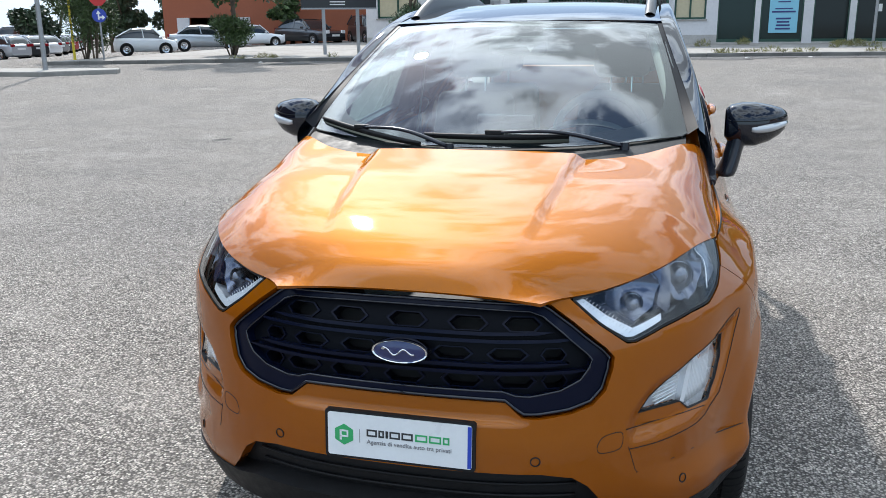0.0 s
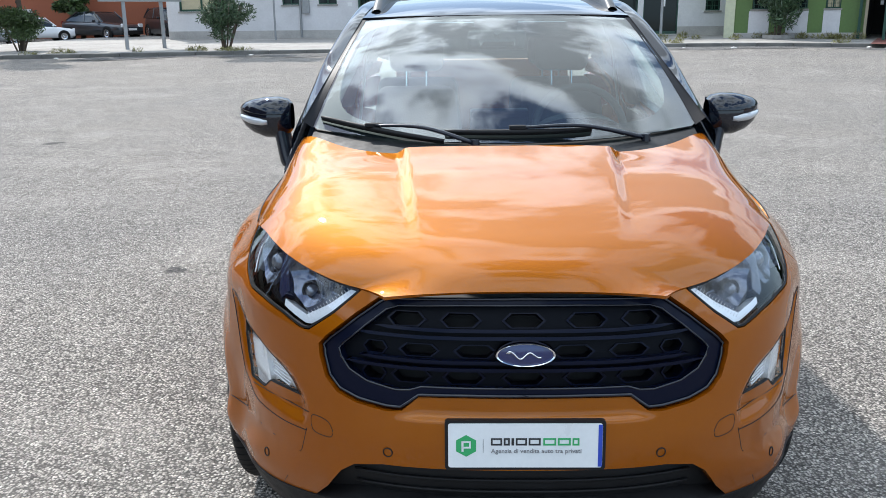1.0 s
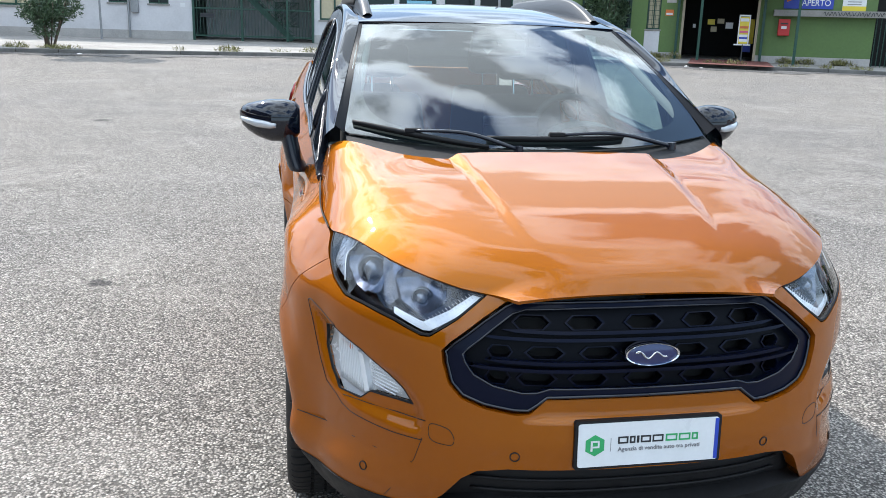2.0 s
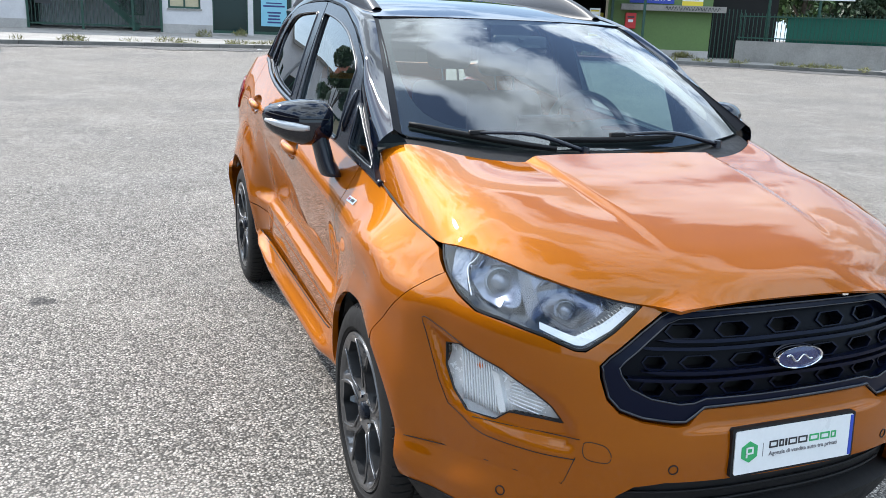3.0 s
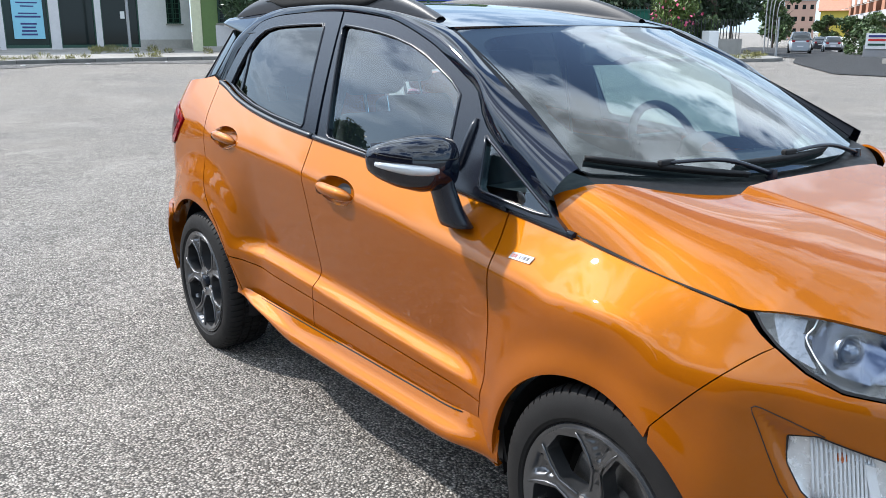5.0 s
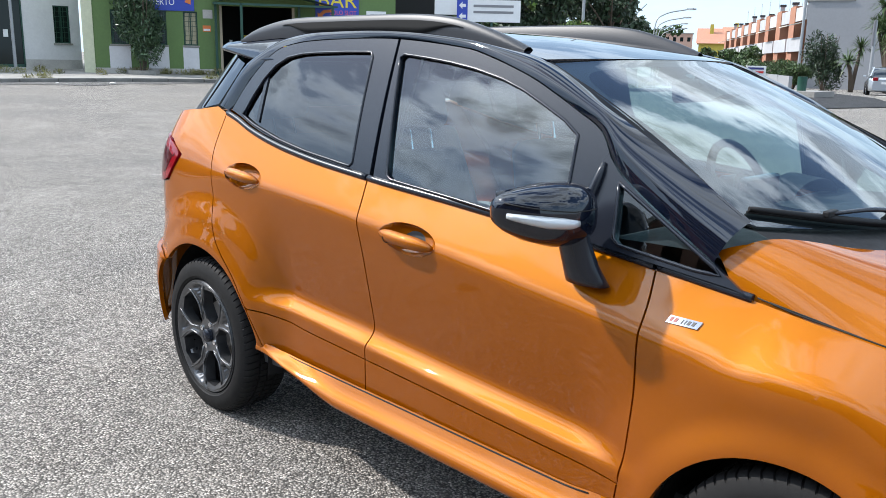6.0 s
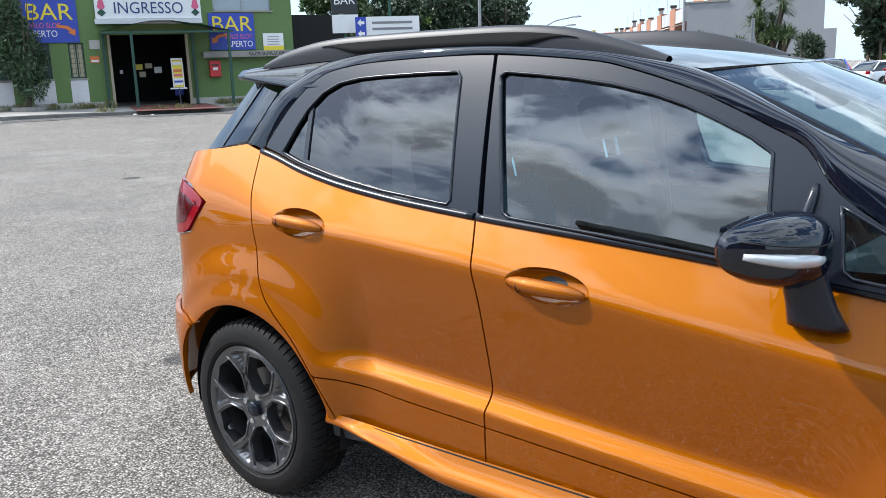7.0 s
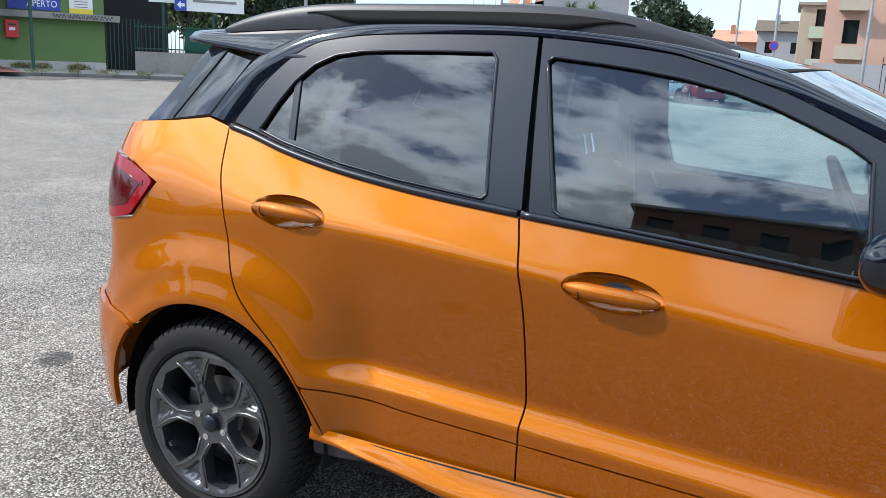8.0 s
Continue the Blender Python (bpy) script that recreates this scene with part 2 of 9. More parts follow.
def inset(points, d):
    """A closed outline drawn in by d."""
    p = np.array(points)
    if area(p) < 0:
        p = p[::-1]
    e = np.roll(p, -1, 0) - p
    n = np.stack((-e[:, 1], e[:, 0]), 1) / (np.linalg.norm(e, axis=1)[:, None] + 1e-12)
    m = n + np.roll(n, 1, 0)
    m = m / (np.linalg.norm(m, axis=1)[:, None] + 1e-9)
    return list(p + m * d)


def inside(pts, poly):
    x, y = pts[:, 0], pts[:, 1]
    res = np.zeros(len(pts), bool)
    p = np.array(poly)
    for a, b in zip(p, np.roll(p, -1, 0)):
        if a[1] != b[1]:
            res ^= ((a[1] > y) != (b[1] > y)) & (x < (b[0] - a[0]) * (y - a[1]) / (b[1] - a[1]) + a[0])
    return res


def near(pts, poly):
    d = np.full(len(pts), 9.0)
    p = np.array(poly)
    for a, b in zip(p, np.roll(p, -1, 0)):
        ab = b - a
        t = np.clip(((pts - a) @ ab) / (ab @ ab + 1e-12), 0, 1)
        d = np.minimum(d, np.linalg.norm(pts - a - t[:, None] * ab, axis=1))
    return d


CAR_MID = np.array((0, 2.05, 0.75))


def skin(name, fn, outline, holes=(), grid=0.03, rim=0.018, lift=0.0, gap=0.0, mirror=False, scale=(1, 1), away=CAR_MID):
    """A panel cut from a smooth surface fn(u, v): its outline and holes in (u, v), with edges folded in by rim."""
    sc = np.array(scale, float)
    loops = [[np.array(q, float) * sc for q in lp] for lp in (outline, *holes)]
    if gap:
        loops[0] = inset(loops[0], gap)
    loops = [dense(lp, grid) for lp in loops]
    o = np.array(loops[0])
    lo, hi = o.min(0), o.max(0)
    gx, gy = np.meshgrid(np.arange(lo[0] + grid / 2, hi[0], grid), np.arange(lo[1] + grid / 2, hi[1], grid))
    pts = np.stack((gx.ravel(), gy.ravel()), 1)
    keep = inside(pts, o) & (near(pts, o) > grid * 0.45)
    for h in loops[1:]:
        keep &= ~inside(pts, h) & (near(pts, h) > grid * 0.45)
    verts, edges = [], []
    for lp in loops:
        k = len(verts)
        verts += [Vector(q) for q in lp]
        edges += [(k + i, k + (i + 1) % len(lp)) for i in range(len(lp))]
    verts += [Vector(q) for q in pts[keep]]
    vs, _, fs, *_ = geometry.delaunay_2d_cdt(verts, edges, [], 0, 1e-6)
    uv = np.array([tuple(v) for v in vs])
    f = np.array([t for t in fs if len(t) == 3])
    cen = uv[f].mean(1)
    ok = inside(cen, o)
    for h in loops[1:]:
        ok &= ~inside(cen, h)
    f = f[ok]

    def lifted(q):
        q = q / sc
        h = 1e-3
        p = fn(q[:, 0], q[:, 1])
        n = np.cross(fn(q[:, 0] + h, q[:, 1]) - fn(q[:, 0] - h, q[:, 1]), fn(q[:, 0], q[:, 1] + h) - fn(q[:, 0], q[:, 1] - h))
        n = n / (np.linalg.norm(n, axis=1)[:, None] + 1e-12)
        if np.sum(n * (p - away)) < 0:
            n = -n
        return p + n * lift, n

    p, n = lifted(uv)
    tri = np.cross(p[f[:, 1]] - p[f[:, 0]], p[f[:, 2]] - p[f[:, 0]])
    flip = np.sum(tri * n[f[:, 0]], 1) < 0
    f[flip] = f[flip][:, ::-1]
    V, N, F = [p], [n], f.tolist()
    k = len(p)
    if rim:
        for li, lp in enumerate(loops):
            a, an = lifted(np.array(lp))
            t = np.roll(a, -1, 0) - np.roll(a, 1, 0)
            out = np.cross(t, an)
            out = out / (np.linalg.norm(out, axis=1)[:, None] + 1e-12)
            mid = a.mean(0)
            sign = 1 if (np.sum(out * (a - mid)) > 0) == (li == 0) else -1
            out *= sign
            m = len(a)
            V += [a, a - an * rim]
            N += [out, out]
            for i in range(m):
                j = (i + 1) % m
                q = [k + i, k + j, k + m + j, k + m + i]
                if np.dot(np.cross(a[j] - a[i], -an[i]), out[i]) < 0:
                    q = q[::-1]
                F.append(q)
            k += 2 * m
    V, N = np.concatenate(V), np.concatenate(N)
    if mirror:
        V, N = V * (-1, 1, 1), N * (-1, 1, 1)
        F = [t[::-1] for t in F]
    return mesh_from(name, V, F, N)


def loft(name, rows, mirror=False, flip=False, closed=False, smooth=True):
    """A surface over rows of points, all of one length."""
    r = np.array(rows, float)
    n, m = r.shape[:2]
    V = r.reshape(-1, 3)
    F = []
    for i in range(n - 1):
        for j in range(m if closed else m - 1):
            q = (i * m + j, i * m + (j + 1) % m, (i + 1) * m + (j + 1) % m, (i + 1) * m + j)
            F.append(q[::-1] if flip != mirror else q)
    if mirror:
        V = V * (-1, 1, 1)
    return mesh_from(name, V, F, smooth=smooth)


def tube(name, path, radius, seg=8, flatten=1.0, mirror=False, caps=True):
    """A bar swept along a path; radius is a number or one for each point."""
    p = [Vector(q) for q in path]
    bm = bmesh.new()
    rings = []
    for i, q in enumerate(p):
        t = (p[min(i + 1, len(p) - 1)] - p[max(i - 1, 0)]).normalized()
        side = t.cross(Vector((0, 0, 1)))
        side = side.normalized() if side.length > 1e-3 else Vector((1, 0, 0))
        up = side.cross(t)
        r = radius[i] if isinstance(radius, (list, tuple)) else radius
        ring = [q + side * r * math.cos(2 * math.pi * k / seg) + up * r * flatten * math.sin(2 * math.pi * k / seg) for k in range(seg)]
        rings.append([bm.verts.new((-v.x, v.y, v.z) if mirror else v) for v in ring])
    for a, b in zip(rings, rings[1:]):
        for k in range(seg):
            bm.faces.new((a[k], a[(k + 1) % seg], b[(k + 1) % seg], b[k]))
    if caps:
        bm.faces.new(rings[0])
        bm.faces.new(rings[-1])
    bmesh.ops.recalc_face_normals(bm, faces=bm.faces)
    me = bpy.data.meshes.new(name)
    bm.to_mesh(me)
    bm.free()
    for f in me.polygons:
        f.use_smooth = len(f.vertices) == 4
    return me


def lettering(name, words, size, mat, parent, m, depth=0.002, label="", wide=1.0):
    """Raised lettering in the built-in font, centred at m, facing m's z axis."""
    cu = bpy.data.curves.new(name, "FONT")
    cu.body, cu.size, cu.extrude, cu.align_x, cu.align_y = words, size, depth, "CENTER", "CENTER"
    cu.resolution_u = 3
    tmp = new(name, cu)
    me = bpy.data.meshes.new_from_object(tmp.evaluated_get(bpy.context.evaluated_depsgraph_get()))
    bpy.data.objects.remove(tmp)
    bpy.data.curves.remove(cu)
    me.transform(m @ Matrix.Diagonal((wide, 1, 1, 1)))
    return link_mesh(name, me, mat, parent, label)


def flat_panel(name, outline, depth, mat, parent, m, label=""):
    """A plate of an outline in x, z (m's own axes), depth thick behind m's plane."""
    bm = bmesh.new()
    f = bm.faces.new([bm.verts.new((x, 0, z)) for x, z in outline])
    ext = bmesh.ops.extrude_face_region(bm, geom=[f])["geom"]
    bmesh.ops.translate(bm, verts=[v for v in ext if isinstance(v, bmesh.types.BMVert)], vec=(0, depth, 0))
    bmesh.ops.recalc_face_normals(bm, faces=bm.faces)
    bm.transform(m)
    return part(name, bm, mat, parent, label)


def hinge(h, w):
    return w * np.logaddexp(0, np.asarray(h, float) / w)


def hump(h, w):
    return np.exp(-(np.asarray(h, float) / w) ** 2)


def ease(x, a, b):
    t = np.clip((np.asarray(x, float) - a) / (b - a), 0, 1)
    return t * t * (3 - 2 * t)

# ---- the car's shape: y runs back from the nose, z up, the right flank at negative x ----
def spline(xs, ys):
    """A smooth curve through a few knots (monotone cubic)."""
    xs, ys = np.array(xs, float), np.array(ys, float)
    h, d = np.diff(xs), np.diff(ys) / np.diff(xs)
    m = np.concatenate(([d[0]], (d[:-1] * h[1:] + d[1:] * h[:-1]) / (h[1:] + h[:-1]), [d[-1]]))
    for k in range(len(d)):
        if d[k] == 0:
            m[k] = m[k + 1] = 0
        else:
            a, b = m[k] / d[k], m[k + 1] / d[k]
            r = math.hypot(a, b)
            if r > 3:
                m[k], m[k + 1] = 3 * a / r * d[k], 3 * b / r * d[k]

    def f(x):
        x = np.asarray(x, float)
        c = np.clip(x, xs[0], xs[-1])
        k = np.clip(np.searchsorted(xs, c) - 1, 0, len(h) - 1)
        t = (c - xs[k]) / h[k]
        v = ys[k] * (1 + 2 * t) * (1 - t) ** 2 + m[k] * h[k] * t * (1 - t) ** 2 + ys[k + 1] * t * t * (3 - 2 * t) + m[k + 1] * h[k] * t * t * (t - 1)
        return v + np.where(x < xs[0], m[0] * (x - xs[0]), 0) + np.where(x > xs[-1], m[-1] * (x - xs[-1]), 0)

    return f


HALF, FCORNER, TAIL_Y, RCORNER = 0.835, 0.87, 4.09, 0.5
_a = np.linspace(0, math.pi / 2, 400)
_fx, _fy = HALF * np.sin(_a) ** (2 / 2.6), FCORNER * (1 - np.cos(_a) ** (2 / 2.6))
_rx, _ry = HALF * np.cos(_a) ** (2 / 3), TAIL_Y - RCORNER * (1 - np.sin(_a) ** (2 / 3))
_my = np.linspace(_fy[-1], _ry[0], 200)[1:-1]
PX, PY = np.concatenate((_fx, np.full(len(_my), HALF), _rx)), np.concatenate((_fy, _my, _ry))
PS = np.concatenate(([0], np.cumsum(np.hypot(np.diff(PX), np.diff(PY)))))
_even = np.linspace(0, PS[-1], 1500)
PX, PY, PS = np.interp(_even, PS, PX), np.interp(_even, PS, PY), _even
_ux, _uy = np.gradient(PX, PS), np.gradient(PY, PS)
NX, NY = _uy / np.hypot(_ux, _uy), -_ux / np.hypot(_ux, _uy)
_w = np.ones(41) / 41
NX, NY = np.convolve(np.pad(NX, 20, "edge"), _w, "valid"), np.convolve(np.pad(NY, 20, "edge"), _w, "valid")
HUB_F, HUB_R, HUB_Z, ARCH_F, ARCH_R = 0.846, 3.36, 0.327, 0.355, 0.398
ARCH_FY = HUB_F + 0.03
shoulder = spline([0.5, 1.0, 1.54, 1.96, 2.38, 2.64, 2.95, 3.34, 3.58, 3.9], [0.80, 0.842, 0.888, 0.932, 0.974, 0.994, 1.015, 1.038, 1.058, 1.075])
low_crease = spline([1.2, 1.8, 2.4, 2.72, 3.0], [0.492, 0.519, 0.549, 0.563, 0.576])
front_lean = spline([0.2, 0.30, 0.42, 0.5, 0.58, 0.65, 0.75, 0.86, 0.95, 1.05], [-0.09, -0.03, 0.0, 0.0, -0.008, -0.016, -0.032, -0.078, -0.13, -0.20])
rear_lean = spline([0.2, 0.35, 0.6, 0.66, 0.8, 1.0, 1.15, 1.3], [-0.06, -0.02, 0.0, -0.01, -0.08, -0.10, -0.11, -0.16])


def side_off(y, z):
    zs, zl = shoulder(y), low_crease(y)
    # the shoulder climbs over the front wheel along the flare's rim
    zr = HUB_Z + np.sqrt(np.clip(0.537 ** 2 - (y - ARCH_FY) ** 2, 0, 1))
    zc = zs + hinge(zr - zs, 0.004) * ease(y, 0.5, 0.62)
    zt = 0.930 + 0.11 * (y - 0.55)
    steep = 0.62 * np.clip((zt - zs) / np.maximum(zt - zc, 0.05), 1.0, 1.6)
    on = ease(y, 1.2, 1.5) * (1 - ease(y, 2.80, 3.04))
    o = -0.012 - steep * hinge(z - zc, 0.008 + 0.040 * ease(y, 3.15, 3.6)) - (0.02 + 0.05 * on) * hinge(zc - 0.12 - z, 0.05) - 0.12 * on * hinge(zc - 0.008 - z, 0.010)
    # the ledge low on the doors: a hollow that sweeps out to a sharp edge
    h = zl + 0.066 - z
    o = o + on * 0.053 / 0.066 ** 2 * (hinge(h, 0.006) ** 2 - hinge(h - 0.066, 0.005) * (0.132 + hinge(h - 0.066, 0.005))) + (0.01 + 0.16 * on) * hinge(zl - z, 0.02)
    for hy, ra in ((ARCH_FY, ARCH_F), (HUB_R, ARCH_R)):
        r = np.hypot(y - hy, z - HUB_Z)
        o = o + 0.03 * hump(r - ra, 0.07) * ease(z, 0.2, 0.4) + (0.028 * hump(y - hy, 0.34) * hump(z - 0.835, 0.095) if hy < 1 else 0.012 * hump(y - hy, 0.34) * hump(z - 0.80, 0.12))
        o = o + (0.012 if hy < 1 else 0.024) * (1 - ease(r, ra + 0.10, ra + 0.225)) * ease(z, 0.35, 0.6)
    return o


def body(s, z):
    """The lower body: way along its plan outline from the nose (right flank positive), height -> place."""
    s, z = np.broadcast_arrays(np.asarray(s, float), np.asarray(z, float))
    a = np.abs(s)
    x, y, nx, ny = np.interp(a, PS, PX), np.interp(a, PS, PY), np.interp(a, PS, NX), np.interp(a, PS, NY)
    f, r = np.clip(-ny, 0, 1) ** 2, np.clip(ny, 0, 1) ** 2
    o = side_off(y, z) * (1 - f - r) + front_lean(z) * f + rear_lean(z) * r
    o = o + 0.022 * ease(y, 0.40, 0.56) * (1 - ease(y, 0.66, 0.85)) * ease(z, 0.2, 0.35) * (1 - ease(z, 0.74, 0.86))
    return np.stack((-np.sign(s) * (x + nx * o), y + ny * o, z), -1)


def at_x(x, z):
    """(s, z) of the front's point at distance x from the middle."""
    k = slice(0, 520)
    return np.interp(abs(x), np.abs(body(PS[k], np.full(520, z))[:, 0]), PS[k]), z


def at_y(y, z):
    """(s, z) of the flank's point at length y."""
    q = body(PS[60:-60], np.full(1380, z))[:, 1]
    return np.interp(y, np.maximum.accumulate(q), PS[60:-60]), z


def fx(*pts):
    return [at_x(*q) for q in pts]


def fy(*pts):
    return [at_y(*q) for q in pts]


hood_edge_x = spline([0.06, 0.127, 0.1464, 0.1883, 0.2664, 0.3539, 0.4617, 0.5, 0.55, 0.65, 0.75, 0.85, 1.06, 1.2], [0.32, 0.386, 0.427, 0.495, 0.580, 0.640, 0.693, 0.711, 0.7275, 0.7390, 0.7445, 0.7435, 0.7375, 0.734])
hood_edge_z = spline([0.06, 0.127, 0.1464, 0.1883, 0.2664, 0.3539, 0.43, 0.49, 0.555, 0.65, 0.8, 1.06, 1.2], [0.864, 0.8655, 0.870, 0.8845, 0.9075, 0.9275, 0.938, 0.939, 0.932, 0.9405, 0.9575, 0.989, 1.003])
hood_mid_z = spline([0.06, 0.10, 0.18, 0.3, 0.55, 0.85, 1.1, 1.3], [0.868, 0.905, 0.945, 0.985, 1.045, 1.098, 1.138, 1.16])
hood_power = spline([0.06, 0.3, 0.55, 0.8, 1.1], [2.4, 4.2, 7.0, 11.0, 24.0])


hood_crease_x = spline([0.1, 0.137, 0.25, 0.51, 0.85, 1.0], [0.205, 0.22, 0.248, 0.280, 0.318, 0.335])


def hood(f, y):
    f, y = np.broadcast_arrays(np.asarray(f, float), np.asarray(y, float))
    x, a = f * hood_edge_x(y), np.abs(f)
    zm, ze = hood_mid_z(y), hood_edge_z(y)
    on = ease(y, 0.16, 0.55)
    z = zm - (zm - ze) * a ** hood_power(y) - (0.009 * on + 0.012 * ease(y, 0.60, 0.9)) * ease(np.abs(x) - hood_crease_x(y), -0.006, 0.034) + (0.003 * on + 0.006 * ease(y, 0.7, 1.1)) * hump(a - 0.84, 0.12)
    return np.stack((x, y, z), -1)


def green_x(y, z):
    h = z - 1.11
    return 0.742 - 0.30 * h - 0.14 * h * np.abs(h) - 0.03 * np.clip((2.2 - y) / 1.2, 0, 2) ** 2 - 0.06 * np.clip((y - 2.9) / 0.8, 0, 2) ** 2


def green(y, z):
    """The glazed upper flank."""
    y, z = np.broadcast_arrays(np.asarray(y, float), np.asarray(z, float))
    return np.stack((-green_x(y, z), y, z), -1)


roof_mid_z = spline([1.70, 1.8, 2.0, 2.4, 2.8, 3.2, 3.7], [1.492, 1.513, 1.548, 1.588, 1.598, 1.59, 1.562])
roof_half = spline([1.70, 1.85, 2.1, 2.5, 2.9, 3.3, 3.7], [0.555, 0.546, 0.535, 0.528, 0.522, 0.515, 0.505])


def roof(f, y):
    f, y = np.broadcast_arrays(np.asarray(f, float), np.asarray(y, float))
    return np.stack((f * roof_half(y), y, roof_mid_z(y) - 0.024 * np.abs(f) ** 2.4), -1)


# windscreen: from its foot to the roof's front edge, bowed forward in the middle
def screen(f, v):
    f, v = np.broadcast_arrays(np.asarray(f, float), np.asarray(v, float))
    a = np.abs(f)
    half = 0.665 - 0.125 * v - 0.012 * np.sin(math.pi * v) * 0
    y0, y1 = 0.93 + 0.19 * a ** 2.2, 1.735 + 0.085 * a ** 2.2
    z0, z1 = 1.098 + 0.032 * a ** 2, 1.499 - 0.014 * a ** 2
    s = np.sin(math.pi * np.clip(v, 0, 1))
    return np.stack((f * half, y0 + (y1 - y0) * v - 0.012 * s, z0 + (z1 - z0) * v + 0.018 * s), -1)


car = thing("car", "orange compact crossover car with a black roof, parked on grey asphalt", "car")


def both(name, fn, outline, mat, parent=None, label="", **kw):
    """The same panel on the right and the left flank."""
    return [link_mesh(name, skin(name, fn, outline, mirror=m, **kw), mat, parent or car, label) for m in (False, True)]


# shared shut lines
belt = spline([1.04, 1.30, 1.61, 1.99, 2.40, 2.77, 3.0, 3.18, 3.30, 3.40], [0.988, 1.014, 1.045, 1.076, 1.106, 1.140, 1.172, 1.208, 1.240, 1.262])
door_front = flow([(1.30, 1.004), (1.283, 0.90), (1.285, 0.75), (1.295, 0.60), (1.31, 0.48), (1.325, 0.385)])
door_mid = flow([(2.40, 1.096), (2.372, 0.99), (2.35, 0.85), (2.342, 0.65), (2.345, 0.52), (2.345, 0.385)])
door_rear = flow([(3.395, 1.255), (3.365, 1.129), (3.322, 1.036), (3.297, 0.95), (3.278, 0.888), (3.237, 0.792), (3.180, 0.728), (3.097, 0.653), (3.038, 0.580), (3.002, 0.520), (2.968, 0.455), (2.935, 0.385)])


def low_seam(y):
    return 0.461 + 0.034 * (y - 1.3) + 0.014 * ease(y, 2.65, 2.95)


def belt_line(y0, y1, drop=0.010):
    return [(y, float(belt(y)) - drop) for y in np.linspace(y0, y1, max(2, int(abs(y1 - y0) / 0.04)))]


def arc(hy, r, a0, a1, n=24):
    return [(hy + r * math.cos(a), HUB_Z + r * math.sin(a)) for a in np.linspace(radians(a0), radians(a1), n)]


def upper(line, y):
    return [p for p in line if p[1] > low_seam(p[0]) + 0.003]


def lower(line):
    return [p for p in line if p[1] < low_seam(p[0]) - 0.003]


def cup(y, z, tilt):
    """The outline of the hollow behind a door handle."""
    return fy(*[(y + 0.128 * math.cos(a) * math.cos(tilt) - 0.046 * math.sin(a) * math.sin(tilt), z + 0.128 * math.cos(a) * math.sin(tilt) + 0.046 * math.sin(a) * math.cos(tilt)) for a in np.linspace(0, 2 * math.pi, 40)[:-1]])


CUPS = (((2.125, 0.948, 0.06)), ((3.085, 1.035, 0.06)))

# doors, each an upper skin and a lower cladding
front_doors = both("front_door", body, fy(*belt_line(1.30, 2.40), *upper(door_mid, 0), *[(y, low_seam(y)) for y in np.linspace(2.343, 1.31, 20)], *upper(door_front, 0)[::-1]), ORANGE, gap=0.0028, grid=0.012, holes=[cup(*CUPS[0])])
rear_doors = both("rear_door", body, fy(*belt_line(2.40, 3.39), *upper(door_rear, 0), *[(y, low_seam(y)) for y in np.linspace(3.0, 2.345, 14)], *upper(door_mid, 0)[::-1]), ORANGE, gap=0.0028, grid=0.012, holes=[cup(*CUPS[1])])
for k in (0, 1):
    m = bool(k)
    link_mesh("cladding", skin("cladding", body, fy(*[(y, low_seam(y)) for y in np.linspace(1.31, 2.343, 20)], *lower(door_mid), *lower(door_front)[::-1]), mirror=m, gap=0.0028), ORANGE, front_doors[k])
    link_mesh("cladding", skin("cladding", body, fy(*[(y, low_seam(y)) for y in np.linspace(2.345, 3.0, 14)], *lower(door_rear), *lower(door_mid)[::-1]), mirror=m, gap=0.0028), ORANGE, rear_doors[k])

# fenders
bumper_seam = flow([(0.480, 0.866), (0.497, 0.852), (0.515, 0.835), (0.58, 0.765), (0.645, 0.69), (0.672, 0.655)])
top_line = [(1.06, 0.985), (0.95, 0.972), (0.85, 0.960), (0.75, 0.948), (0.65, 0.936), (0.58, 0.9245)]
fender_arc = [p for p in arc(ARCH_FY, ARCH_F, 123, -4, 30)]
fenders = both("fender", body, fy(*belt_line(1.30, 1.06), *top_line, (0.552, 0.916), (0.517, 0.889), *bumper_seam, *fender_arc, (1.22, 0.305), (1.33, 0.305), *door_front[::-1]), ORANGE, gap=0.0028, grid=0.018)

for k in (0, 1):
    for nm, ln in (("shut_line", flow([(1.04, 0.987)] + top_line[1:])),):
        pts = [tuple(body(*at_y(*q)) + np.array((-0.001, 0, 0.002))) for q in dense(ln, 0.03)]
        link_mesh(nm, tube(nm, pts, 0.0018, 6, mirror=bool(k)), GAP, fenders[k])

# rear quarters and tailgate
S_TAIL = at_y(3.83, 0.8)[0]
both("rear_quarter", body, fy(*door_rear, *[(HUB_R - ARCH_R * math.cos(radians(a)), HUB_Z + ARCH_R * math.sin(radians(a))) for a in range(9, 137, 4)], (3.70, 0.600), (3.86, 0.600)) + [(S_TAIL + 0.14, 0.60), (S_TAIL + 0.13, 0.90), (S_TAIL + 0.02, 0.93)] + fy((3.69, 0.955), (3.60, 1.07), (3.72, 1.125), (3.80, 1.14)) + [(S_TAIL + 0.09, 1.16), (S_TAIL + 0.10, 1.235)] + fy((3.60, 1.262), (3.48, 1.278)), ORANGE, gap=0.0025, grid=0.018)
link_mesh("tailgate", skin("tailgate", lambda u, z: body(PS[-1] - np.abs(u) + 0 * u, z) * np.stack((np.sign(u), 1 + 0 * u, 1 + 0 * u), -1) * (1, 1, 1), dense([(-0.62, 0.66), (0.62, 0.66), (0.62, 1.235), (-0.62, 1.235)], 0.03)), ORANGE, car)

